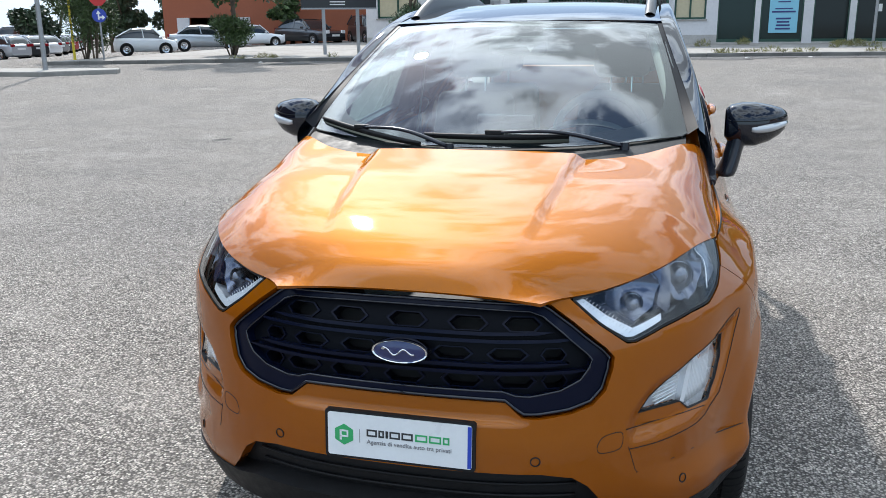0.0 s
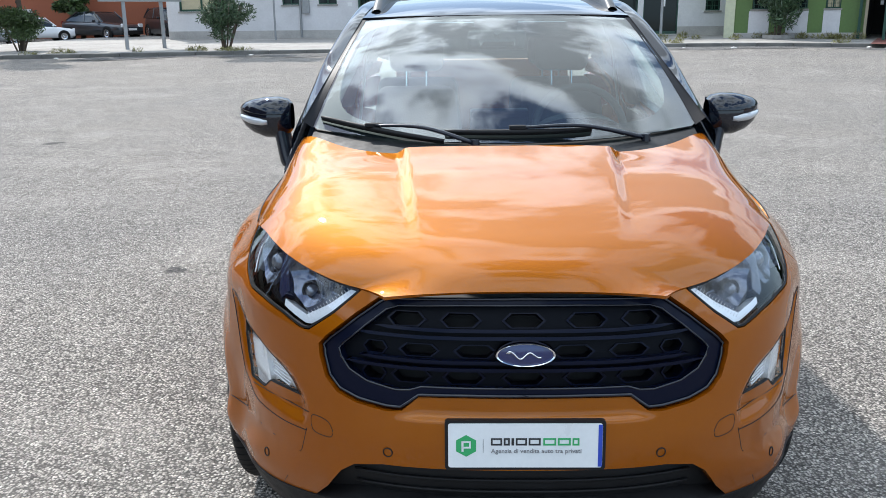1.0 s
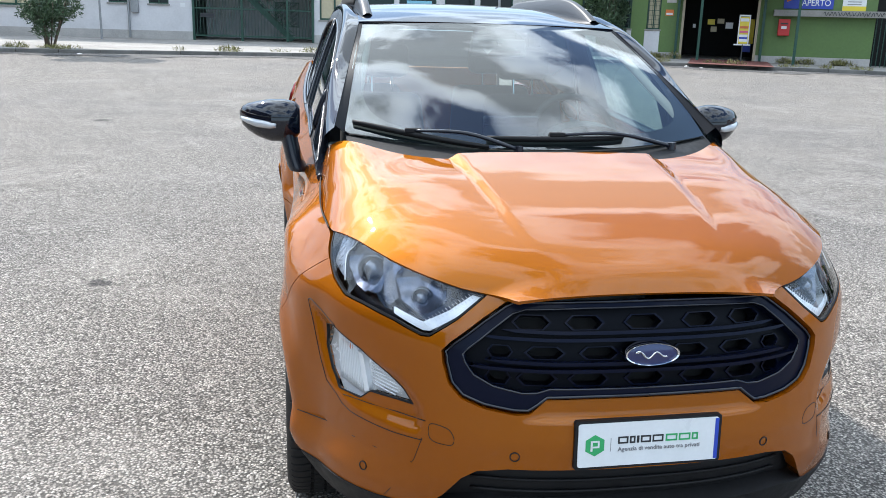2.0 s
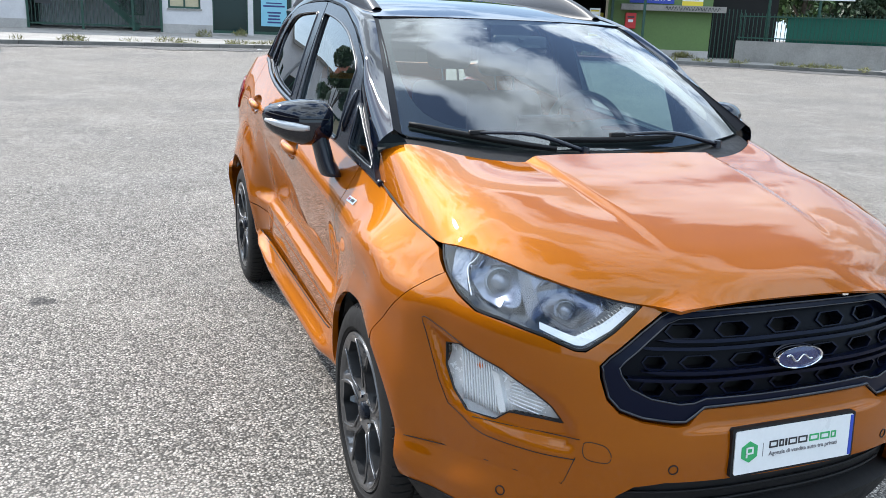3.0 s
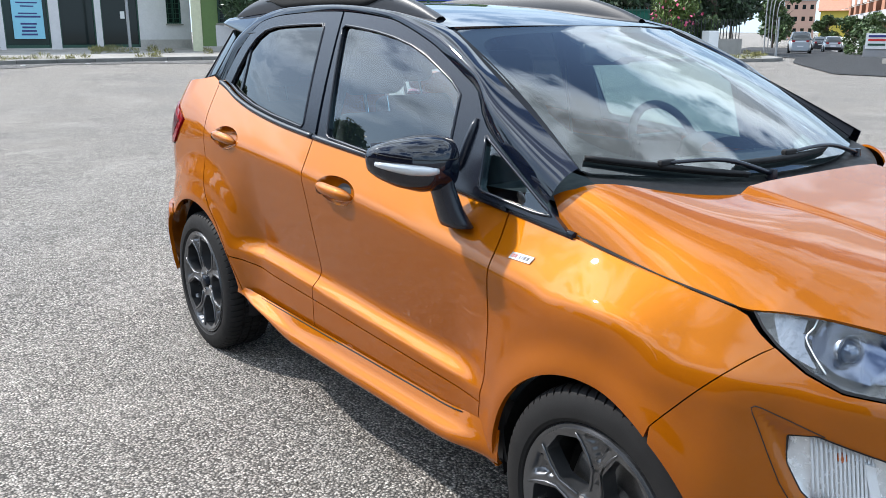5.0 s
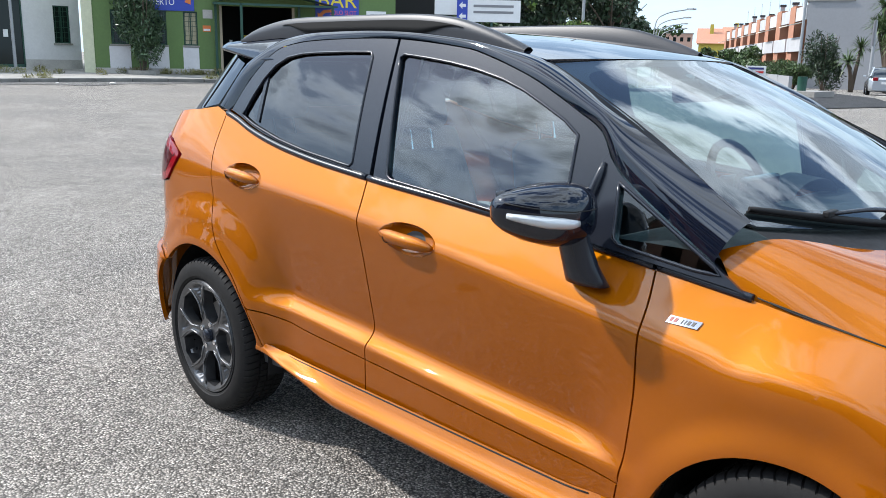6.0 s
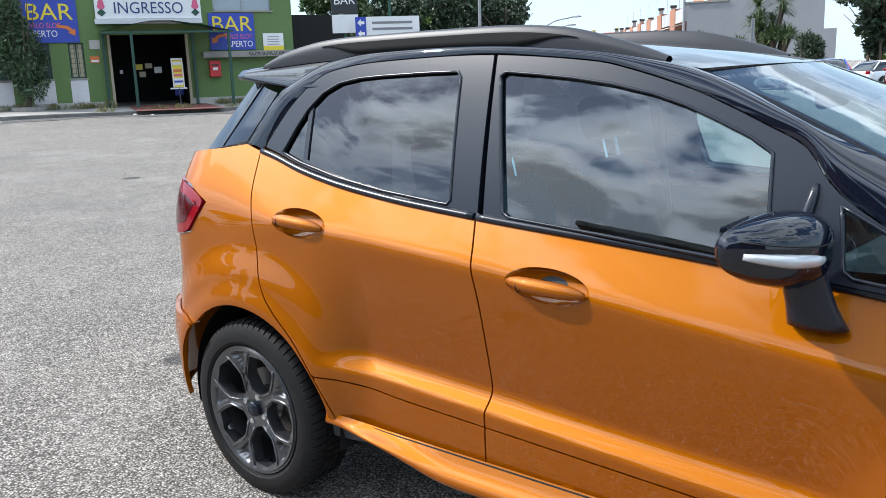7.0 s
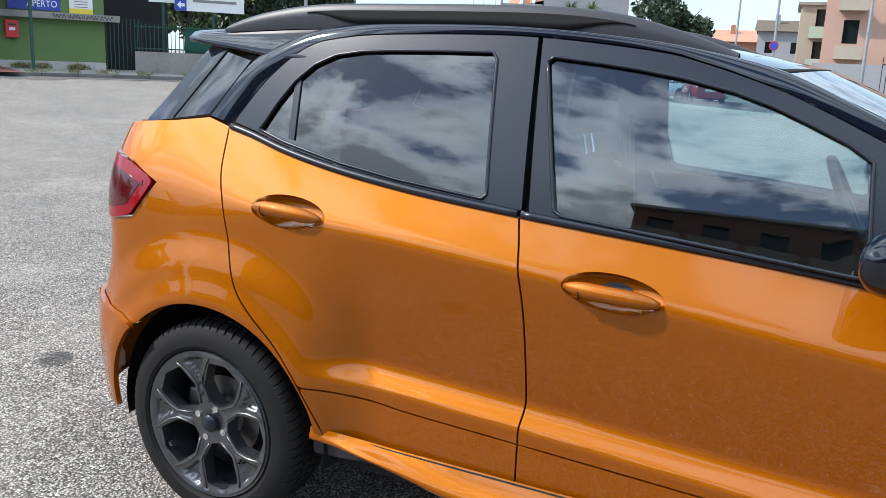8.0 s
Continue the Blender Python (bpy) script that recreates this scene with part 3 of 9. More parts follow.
# rear bumper
both("rear_bumper", lambda s, z: body(s, z), fy(*[(HUB_R - ARCH_R * math.cos(radians(a)), HUB_Z + ARCH_R * math.sin(radians(a))) for a in range(134, 178, 4)], (3.76, 0.30)) + [(PS[-1], 0.30), (PS[-1], 0.652)] + fy((3.86, 0.648), (3.71, 0.635)), ORANGE, lift=0.022, gap=0.002)

# front bumper with the grille's opening, one piece
right_rim = fx((0.335, 0.852), (0.385, 0.862), (0.455, 0.803), (0.520, 0.757), (0.540, 0.756), (0.60, 0.779), (0.665, 0.796)) + fy((0.347, 0.803), (0.414, 0.829), (0.448, 0.848)) + fy(*bumper_seam) + fy(*[(ARCH_FY + ARCH_F * math.cos(radians(a)), HUB_Z + ARCH_F * math.sin(radians(a))) for a in range(125, 188, 4)]) + fy((0.50, 0.30)) + fx((0.70, 0.30), (0.62, 0.30), (0.53, 0.30), (0.485, 0.355), (0.445, 0.415), (0.41, 0.440), (0.34, 0.452), (0.18, 0.454), (0.0, 0.454))
left_rim = [(-s, z) for s, z in right_rim[::-1]][1:]
mouth = fx((0.0, 0.624), (0.15, 0.624), (0.25, 0.622), (0.27, 0.606), (0.29, 0.590), (0.33, 0.589), (0.40, 0.600), (0.45, 0.618), (0.478, 0.65), (0.492, 0.70), (0.494, 0.73), (0.475, 0.752), (0.40, 0.812), (0.345, 0.850))
mouth = [(-s, z) for s, z in mouth[::-1]] + mouth[1:]


def recess_line(k):
    return fx((0.578, 0.655), (0.53, 0.585), (0.524, 0.545), (0.535, 0.503), (0.60, 0.505), (0.695, 0.513)) + fy((0.394, 0.549), (0.451, 0.661), (0.487, 0.758), (0.44, 0.742), (0.36, 0.715), (0.26, 0.687))


fog_line = soften(fx((0.758, 0.700), (0.738, 0.716), (0.672, 0.686), (0.619, 0.645), (0.582, 0.613), (0.558, 0.575), (0.61, 0.576), (0.657, 0.573), (0.680, 0.544), (0.725, 0.546), (0.745, 0.585), (0.757, 0.64)), 0.045, 1)
RECESS = np.array(soften(recess_line(0), 0.2, 2))


FLARE0, FLARE1 = at_x(0.50, 0.4)[0], at_x(0.70, 0.4)[0]


def nose(s, z):
    """The bumper's surface with the lamp recess pressed into each corner and the flare swelling below it."""
    s, z = np.broadcast_arrays(np.asarray(s, float), np.asarray(z, float))
    a = np.abs(s)
    q = np.stack((a.ravel(), z.ravel()), 1)
    d = (np.where(inside(q, RECESS), near(q, RECESS), 0.0)).reshape(s.shape)
    d = 0.017 * ease(d, 0.0, 0.040)
    out = 0.022 * ease(a, FLARE0, FLARE1 + 0.06) * (1 - ease(z, 0.34, 0.435)) * ease(z, 0.22, 0.31)
    back = 0.018 * (1 - ease(a, 0.24, 0.33)) * ease(z, 0.572, 0.588) * (1 - ease(z, 0.64, 0.70))
    nx, ny = np.interp(a, PS, NX), np.interp(a, PS, NY)
    return body(s, z) + np.stack((np.sign(s) * 0.5 * d - np.sign(s) * nx * out, 0.85 * d + back + ny * out, 0 * d), -1)


def on_nose(s, z, lift=0.0):
    """Place and outward normal of the bumper at (s, z)."""
    h = 1e-3
    p, pu, pv = nose(np.array([s, s + h, s]), np.array([z, z, z + h]))
    n = np.cross(pu - p, pv - p)
    n = n / np.linalg.norm(n)
    if np.dot(n, p - CAR_MID) < 0:
        n = -n
    return Vector(p + n * lift), Vector(n)


front_bumper = link_mesh("front_bumper", skin("front_bumper", nose, right_rim + left_rim + mouth, holes=[fog_line, [(-s, z) for s, z in fog_line]], grid=0.011, rim=0.035), ORANGE, car)

# hood
hood_back = spline([0, 0.30, 0.42, 0.60, 0.8, 0.93, 0.985, 1.0], [0.862, 0.860, 0.852, 0.885, 0.985, 1.098, 1.150, 1.095])
fs = np.linspace(-1, 1, 61)
hood_front = [(f, 0.066) for f in fs]
link_mesh("hood", skin("hood", hood, hood_front + [(f, float(hood_back(abs(f)))) for f in fs[::-1]], grid=0.0125, scale=(0.7, 1), gap=0.002, rim=0.008), ORANGE, car)

# cowl under the windscreen
cowl = [[(f * 0.65, 0.86 + 0.24 * abs(f) ** 2.2 + d, z + 0.045 * abs(f) ** 2) for f in np.linspace(-1, 1, 41)] for d, z in ((-0.06, 1.05), (0.0, 1.072), (0.06, 1.080), (0.10, 1.092), (0.14, 1.085))]
link_mesh("cowl", loft("cowl", cowl), PLASTIC, car, "matt black plastic scuttle panel")

# windscreen, its black border, and the roof
edge = soften([(-1, 0.0), (1, 0.0), (1, 1.0), (-1, 1.0)], 0.02, 1)
ring_in = soften([(-0.925, 0.12), (-0.45, 0.065), (0.45, 0.065), (0.925, 0.12), (0.968, 0.90), (0.6, 0.955), (-0.6, 0.955), (-0.968, 0.90)], 0.2, 3)
windscreen = link_mesh("windscreen", skin("windscreen", screen, edge, scale=(0.6, 0.9), grid=0.04, rim=0.0), SCREEN, car, "clear windscreen reflecting clouds")
windscreen.visible_shadow = False
link_mesh("border", skin("border", screen, edge, holes=[ring_in], scale=(0.6, 0.9), grid=0.04, rim=0.0, lift=-0.004), SCREEN_BLACK, windscreen)
roof_front = [(f, 1.742 + 0.085 * abs(f) ** 2.2) for f in fs]
link_mesh("roof", skin("roof", roof, roof_front + [(f, 3.60) for f in fs[::-1]], grid=0.04, scale=(0.55, 1), rim=0.02), ROOF_BLACK, car, "gloss black roof")
link_mesh("headlining", skin("headlining", roof, [(-0.97, 1.86), (0.97, 1.86), (0.97, 3.5), (-0.97, 3.5)], grid=0.08, scale=(0.55, 1), rim=0.0, lift=-0.035), LINING, car)

# pillar and cant rail, from the foot of the windscreen over the doors to the tail
gutter = flow([(1.152, 1.050), (1.27, 1.113), (1.455, 1.225), (1.53, 1.315), (1.62, 1.362), (1.73, 1.412), (1.83, 1.452), (2.0, 1.503), (2.14, 1.530), (2.48, 1.556), (2.87, 1.551), (3.06, 1.535), (3.18, 1.502), (3.30, 1.402), (3.405, 1.258)], 0.03)
crown = flow([(-0.690, 1.095, 1.147), (-0.645, 1.32, 1.258), (-0.60, 1.55, 1.365), (-0.552, 1.80, 1.482), (-0.538, 2.0, 1.527), (-0.530, 2.3, 1.560), (-0.526, 2.6, 1.574), (-0.520, 2.9, 1.574), (-0.515, 3.1, 1.568), (-0.530, 3.22, 1.545), (-0.575, 3.31, 1.498), (-0.610, 3.37, 1.452), (-0.645, 3.435, 1.36), (-0.672, 3.485, 1.28)], 0.03)


def even(line, n):
    p = np.array(line, float)
    s = np.concatenate(([0], np.cumsum(np.linalg.norm(np.diff(p, axis=0), axis=1))))
    return np.stack([np.interp(np.linspace(0, s[-1], n), s, p[:, k]) for k in range(p.shape[1])], 1)


low3 = even([tuple(green(y, z)) for y, z in gutter], 90)
up3 = even(crown, 90)
rows = []
for k, t in enumerate(np.linspace(0, 1, 9)):
    w = math.sin(math.pi * t)
    n = np.stack((np.full(90, -0.75), np.zeros(90), np.full(90, 0.65)), 1)
    fat = np.interp(np.linspace(0, 1, 90), [0, 0.15, 0.35, 0.75, 0.9, 1], [0.015, 0.03, 0.022, 0.022, 0.012, 0.004])[:, None]
    rows.append(low3 * (1 - t) + up3 * t + n * w * fat)
for m in (False, True):
    link_mesh("pillar", loft("pillar", rows, mirror=m), BLACK_GLOSS, car, "gloss black windscreen pillar and roof rail")

# trim between the windscreen and its pillars
for m in (False, True):
    vs = np.linspace(0.0, 1.0, 30)
    foot_ = [screen(-0.985, v) + np.array((0, 0, 0.001)) for v in vs]
    head_ = [np.array([np.interp(q[1], [c[1] for c in crown], [c[i] for c in crown]) for i in range(3)]) + np.array((-0.006, 0, -0.004)) for q in [screen(-1.0, v) for v in vs]]
    link_mesh("screen_trim", loft("screen_trim", [[tuple(a * (1 - t) + b * t) for a, b in zip(foot_, head_)] for t in (0.0, 0.5, 1.0)], mirror=m), SCREEN_BLACK, car, "black windscreen trim")

# door frames and side glass
rear_glass = [(3.285, 1.252), (3.24, 1.33), (3.19, 1.40), (3.13, 1.452), (3.06, 1.483), (2.97, 1.497), (2.88, 1.502), (2.70, 1.507), (2.56, 1.508), (2.545, 1.490), (2.502, 1.14), (2.513, 1.128), (2.64, 1.140), (2.78, 1.153), (2.97, 1.180), (3.18, 1.222)]
front_glass = [(2.40, 1.49), (2.385, 1.502), (2.27, 1.492), (2.16, 1.480), (2.04, 1.462), (1.92, 1.436), (1.83, 1.408), (1.75, 1.375), (1.66, 1.335), (1.605, 1.300), (1.585, 1.064), (1.60, 1.053), (1.80, 1.070), (1.99, 1.086), (2.29, 1.108), (2.312, 1.12)]
corner_glass = [(1.445, 1.195), (1.30, 1.118), (1.15, 1.038), (1.13, 1.022), (1.20, 1.024), (1.405, 1.046), (1.425, 1.06)]
rf = [(3.395, 1.262), *[tuple(q) for q in gutter[::-1] if 2.44 < q[0] < 3.40], (2.437, 1.553), (2.395, 1.108), *belt_line(2.42, 3.39, -0.002)]
ff = [(2.43, 1.553), *[tuple(q) for q in gutter[::-1] if 1.06 < q[0] < 2.43], (1.06, 0.992), *belt_line(1.10, 2.38, -0.002)]
for k in (0, 1):
    m = bool(k)
    link_mesh("window_frame", skin("window_frame", green, rf, holes=[rear_glass], mirror=m, gap=0.004, rim=0.03), BLACK_SATIN, rear_doors[k], "satin black window frame")
    link_mesh("window_frame", skin("window_frame", green, ff, holes=[front_glass, corner_glass], mirror=m, gap=0.004, rim=0.03), BLACK_SATIN, front_doors[k], "satin black window frame")
    for nm, o, g, p in (("window_glass", rear_glass, PRIVACY, rear_doors[k]), ("window_glass", front_glass, DOOR_GLASS, front_doors[k]), ("quarter_glass", corner_glass, DOOR_GLASS, front_doors[k])):
        ob = link_mesh(nm, skin(nm, green, o, mirror=m, rim=0.0, lift=-0.009, grid=0.06), g, p, "dark tinted glass" if g is PRIVACY else "clear glass")
        ob.visible_shadow = False
    for o, p in ((rear_glass, rear_doors[k]), (front_glass, front_doors[k]), (corner_glass, front_doors[k])):
        pts = [tuple(green(*q)) for q in dense(o, 0.03)]
        link_mesh("seal", tube("seal", pts + pts[:1], 0.005, 6, mirror=m), BLACK_SATIN, p, "black rubber window seal")
    # divider of the rear window, belt mouldings
    link_mesh("divider", skin("divider", green, [(3.172, 1.235), (3.150, 1.232), (3.172, 1.42), (3.192, 1.405)], mirror=m, rim=0.01, lift=-0.004), BLACK_SATIN, rear_doors[k])
    for p, y0, y1 in ((front_doors[k], 1.305, 2.395), (rear_doors[k], 2.405, 3.385)):
        line = [body(*at_y(y, float(belt(y)) - 0.004)) for y in np.linspace(y0, y1, 40)]
        link_mesh("belt_moulding", tube("belt_moulding", [tuple(q + np.array((-0.002, 0, 0))) for q in line], 0.011, 8, mirror=m), BLACK_SATIN, p, "black belt moulding")
    line = [body(*at_y(y, float(belt(y)) - 0.004)) for y in np.linspace(1.05, 1.295, 12)]
    link_mesh("belt_moulding", tube("belt_moulding", [tuple(q) for q in line], 0.011, 8, mirror=m), BLACK_SATIN, fenders[k], "black belt moulding")
    # upright ridge in the sail panel
    ridge = [tuple(green(1.53 - 0.03 * t, 1.09 + 0.15 * t) + np.array((-0.003, 0, 0))) for t in np.linspace(0, 1, 8)]
    link_mesh("sail_ridge", tube("sail_ridge", ridge, [0.006, 0.013, 0.014, 0.014, 0.014, 0.013, 0.011, 0.005], 10, mirror=m), BLACK_SATIN, front_doors[k])
    # inner shell behind the shut lines
    shell = [[tuple(body(*at_y(y, z)) * (0.955, 1, 1)) for y in np.linspace(1.22, 3.0, 24)] for z in np.linspace(0.30, 1.0, 24)]
    link_mesh("inner_door", loft("inner_door", shell, mirror=m), CABIN, car)
    # D-pillar glass beside the tailgate
    dg = [(-0.612, 3.825, 1.235), (-0.675, 3.49, 1.285), (-0.612, 3.375, 1.455), (-0.505, 3.62, 1.50)]
    top = np.array([[np.array(dg[0]) * (1 - t) + np.array(dg[3]) * t for t in np.linspace(0, 1, 8)], [np.array(dg[1]) * (1 - t) + np.array(dg[2]) * t for t in np.linspace(0, 1, 8)]])
    link_mesh("rear_side_glass", loft("rear_side_glass", [top[0] * (1 - t) + top[1] * t + np.array((-0.012 * math.sin(math.pi * t), 0.0, 0)) for t in np.linspace(0, 1, 7)], mirror=m, flip=True), BLACK_GLOSS, car, "dark wrap-round tailgate glass")
for m in (False, True):
    pts = [tuple(np.array((-0.640, 3.66, 1.262)) * (1 - t) + np.array((-0.552, 3.505, 1.484)) * t + np.array((-0.014, 0, 0))) for t in np.linspace(0, 1, 6)]
    link_mesh("glass_joint", tube("glass_joint", pts, 0.003, 6, mirror=m), GAP, car)
tg = [[(f * (0.612 - 0.107 * t), 3.825 + 0.06 * (1 - f * f) - 0.205 * t, 1.235 + 0.265 * t) for f in np.linspace(-1, 1, 21)] for t in np.linspace(0, 1, 6)]
link_mesh("rear_window", loft("rear_window", tg), PRIVACY, car, "dark rear window")
sp = []
for y in np.linspace(3.17, 3.69, 13):
    t = max(0.0, (y - 3.28) / 0.41)
    top, low, wt, wl = float(roof_mid_z(y)), 1.462 + 0.046 * t, 0.512, 0.605 - 0.075 * t
    ring = [(-wl, low), (-wl - 0.004, low + 0.012), (-wt - 0.012, top - 0.035), (-wt + 0.01, top - 0.022)]
    ring += [(f * 0.5, top - 0.024 * abs(f) ** 2.4 + 0.004) for f in np.linspace(-0.95, 0.95, 15)]
    ring += [(-x, z) for x, z in ring[:4][::-1]] + [(x, low + 0.004) for x in np.linspace(wl * 0.9, -wl * 0.9, 9)]
    sp.append([(x, y + 0.03 * (1 - (x / 0.6) ** 2) * t, z) for x, z in ring])
link_mesh("spoiler", loft("spoiler", sp + [[(x * 0.98, y + 0.006, z * 0.5 + 0.76) for x, y, z in sp[-1]]], closed=True), BLACK_GLOSS, car, "gloss black roof spoiler")

# side skirts
for m in (False, True):
    prof = ((0.395, 0.792), (0.372, 0.804), (0.357, 0.813), (0.346, 0.823), (0.336, 0.832), (0.326, 0.838), (0.315, 0.840), (0.303, 0.836), (0.295, 0.823), (0.290, 0.79), (0.298, 0.74))
    ys = np.linspace(1.215, 2.985, 50)
    rows = []
    for z, x in prof:
        row = []
        for y in ys:
            swell = ease(y, 1.22, 1.42) * (1 - ease(y, 2.74, 2.96))
            up = 0.02 * (1 - ease(y, 1.25, 1.5)) + 0.012 * ease(y, 2.7, 2.97) + 0.060 * ease(y, 2.42, 2.80) * (0.395 - z) / 0.1
            row.append((-(0.834 + (x - 0.812) * (0.15 + 0.85 * swell)), y, z + up))
        rows.append(row)
    skirt = link_mesh("side_skirt", loft("side_skirt", rows, mirror=m), ORANGE, car, "orange side skirt")
    seam = [(-0.8185, y, 0.390 + 0.02 * (1 - ease(y, 1.25, 1.5)) + 0.012 * ease(y, 2.7, 2.97)) for y in np.linspace(1.40, 2.93, 40)]
    link_mesh("skirt_seam", tube("skirt_seam", seam, 0.0022, 6, mirror=m), GAP, skirt, "dark joint above the skirt")
bm = bmesh.new()
box(bm, (-0.72, 0.45, 0.25), (0.72, 3.85, 0.31))
box(bm, (-0.42, 0.22, 0.25), (0.42, 0.5, 0.60))
part("floor_pan", bm, GAP, car)
# wheel housings
for hy, r in ((ARCH_FY, ARCH_F), (HUB_R, ARCH_R)):
    for m in (False, True):
        rows = [[(-x, hy + rr * math.cos(a), HUB_Z + rr * math.sin(a)) for a in np.linspace(radians(-10), radians(190), 36)] for x, rr in ((0.80, r + 0.004), (0.78, r + 0.01), (0.60, r + 0.01), (0.50, r - 0.02), (0.49, 0.02))]
        link_mesh("wheel_liner", loft("wheel_liner", rows, mirror=m), PLASTIC, car, "black wheel arch liner")

# ---- the car's fittings ----
def point_on(s, z, lift=0.0):
    """Place and outward normal of the lower body at (s, z)."""
    h = 1e-3
    p = body(np.array([s]), np.array([z]))[0]
    n = np.cross(body(np.array([s + h]), np.array([z]))[0] - p, body(np.array([s]), np.array([z + h]))[0] - p)
    n = n / np.linalg.norm(n)
    if np.dot(n, p - CAR_MID) < 0:
        n = -n
    return Vector(p + n * lift), Vector(n)


def facing(p, n, spin=0.0):
    """A pose at p whose z axis points along n."""
    return Matrix.Translation(p) @ n.to_track_quat("Z", "Y").to_matrix().to_4x4() @ Matrix.Rotation(spin, 4, "Z")


# grille
ring = fx((0.0, 0.630), (0.15, 0.630), (0.25, 0.628), (0.272, 0.610), (0.295, 0.594), (0.33, 0.594), (0.40, 0.604), (0.45, 0.622), (0.476, 0.652), (0.488, 0.70), (0.490, 0.728), (0.472, 0.750), (0.40, 0.808), (0.345, 0.846), (0.325, 0.856), (0.15, 0.860), (0.0, 0.861))
core = fx((0.0, 0.650), (0.15, 0.650), (0.245, 0.650), (0.275, 0.640), (0.31, 0.638), (0.38, 0.652), (0.425, 0.675), (0.446, 0.705), (0.450, 0.724), (0.435, 0.742), (0.38, 0.790), (0.33, 0.828), (0.30, 0.838), (0.15, 0.843), (0.0, 0.844))
ring, core = [lp + [(-s, z) for s, z in lp[-2:0:-1]] for lp in (ring, core)]
grille = link_mesh("grille", skin("grille", body, ring, holes=[core], lift=-0.016, rim=0.05, grid=0.03), NAVY_GLOSS, car, "dark blue-black grille with honeycomb mesh")
holes = []
for z, xs in ((0.812, (0.0, 0.152, -0.152, 0.285, -0.285)), (0.736, (0.118, -0.118, 0.255, -0.255, 0.365, -0.365)), (0.670, (0.0, 0.145, -0.145, 0.275, -0.275, 0.37, -0.37))):
    for x in xs:
        w = 0.047 if abs(x) < 0.36 else 0.03
        s0 = at_x(x, z)[0] * (1 if x >= 0 else -1)
        holes.append([(s0 + w * a, z + 0.0155 * b) for a, b in ((-1, 0), (-0.62, -1), (0.62, -1), (1, 0), (0.62, 1), (-0.62, 1))])
link_mesh("honeycomb", skin("honeycomb", body, core, holes=holes, lift=-0.042, rim=0.03, grid=0.03), HONEYCOMB, grille, "matt black honeycomb mesh")
for h in holes:
    c = np.mean(h, 0)
    link_mesh("cell_rim", skin("cell_rim", body, [tuple(c + (np.array(q) - c) * 1.16) for q in h], holes=[[tuple(c + (np.array(q) - c) * 1.0) for q in h]], lift=-0.037, rim=0.006, grid=0.05), NAVY_GLOSS, grille)
link_mesh("backing", skin("backing", body, core, lift=-0.085, rim=0.0, grid=0.06), GAP, grille)
for z, w in ((0.770, 0.415), (0.787, 0.36), (0.693, 0.445), (0.711, 0.40)):
    o = fx((0, z - 0.0042), (w * 0.6, z - 0.0042), (w * 0.9, z - 0.001), (w, z + 0.005), (w * 0.93, z + 0.007), (w * 0.6, z + 0.0042), (0, z + 0.0042))
    link_mesh("slat", skin("slat", body, o + [(-s, q) for s, q in o[-2:0:-1]], lift=-0.018, rim=0.03, grid=0.03), NAVY_GLOSS, grille, "gloss black slat")
for lp, dd, rr in ((inset(ring, 0.004), -0.013, 0.0042), (core, -0.018, 0.003)):
    pts = [tuple(point_on(s_, z_, dd)[0]) for s_, z_ in dense(lp, 0.02)]
    link_mesh("edge_bead", tube("edge_bead", pts + pts[:1], rr, 6), BLACK_GLOSS, grille, "gloss black grille edge")

# oval badge with a chrome rim and a plain flourish
bm = lathe([(0.0, 0.006), (0.5, 0.006), (0.88, 0.003), (0.9, 0.0)], 48, "Z")
bm.transform(Matrix.Translation((0, 0.030, 0.736)) @ Matrix.Rotation(radians(84), 4, "X") @ Matrix.Diagonal((0.072, 0.0285, 1, 1)))
part("badge", bm, BADGE_BLUE, grille, "oval blue badge with chrome rim", smooth=True)
bm = lathe([(0.86, 0.0), (0.89, 0.007), (0.95, 0.008), (1.0, 0.0), (1.0, -0.02)], 48, "Z")
bm.transform(Matrix.Translation((0, 0.030, 0.736)) @ Matrix.Rotation(radians(84), 4, "X") @ Matrix.Diagonal((0.072, 0.0285, 1, 1)))
part("badge_rim", bm, CHROME, grille, "chrome badge rim", smooth=True)
for x0, x1, za, zb, turns in ((-0.040, 0.036, 0.009, 0.005, 11.0), (-0.044, -0.012, 0.011, 0.009, 4.0)):
    swash = [(x0 + (x1 - x0) * t, 0.0215 - 0.002 * math.sin(6 * t), 0.736 + (za + (zb - za) * t) * math.sin(t * turns + 0.6)) for t in np.linspace(0, 1, 48)]
    link_mesh("flourish", tube("flourish", swash, 0.0021, 6), CHROME, grille, "chrome flourish")

# plate and holder: the maker's mark as plain shapes
PLATE = Matrix.Translation((0.0, 0.006, 0.520)) @ Matrix.Rotation(radians(-4), 4, "X")


def rounded(w, h, r, n=5):
    out = []
    for cx, cz, a0 in ((w - r, h - r, 0), (-w + r, h - r, 90), (-w + r, -h + r, 180), (w - r, -h + r, 270)):
        out += [(cx + r * math.cos(radians(a0 + 90 * k / n)), cz + r * math.sin(radians(a0 + 90 * k / n))) for k in range(n + 1)]
    return out


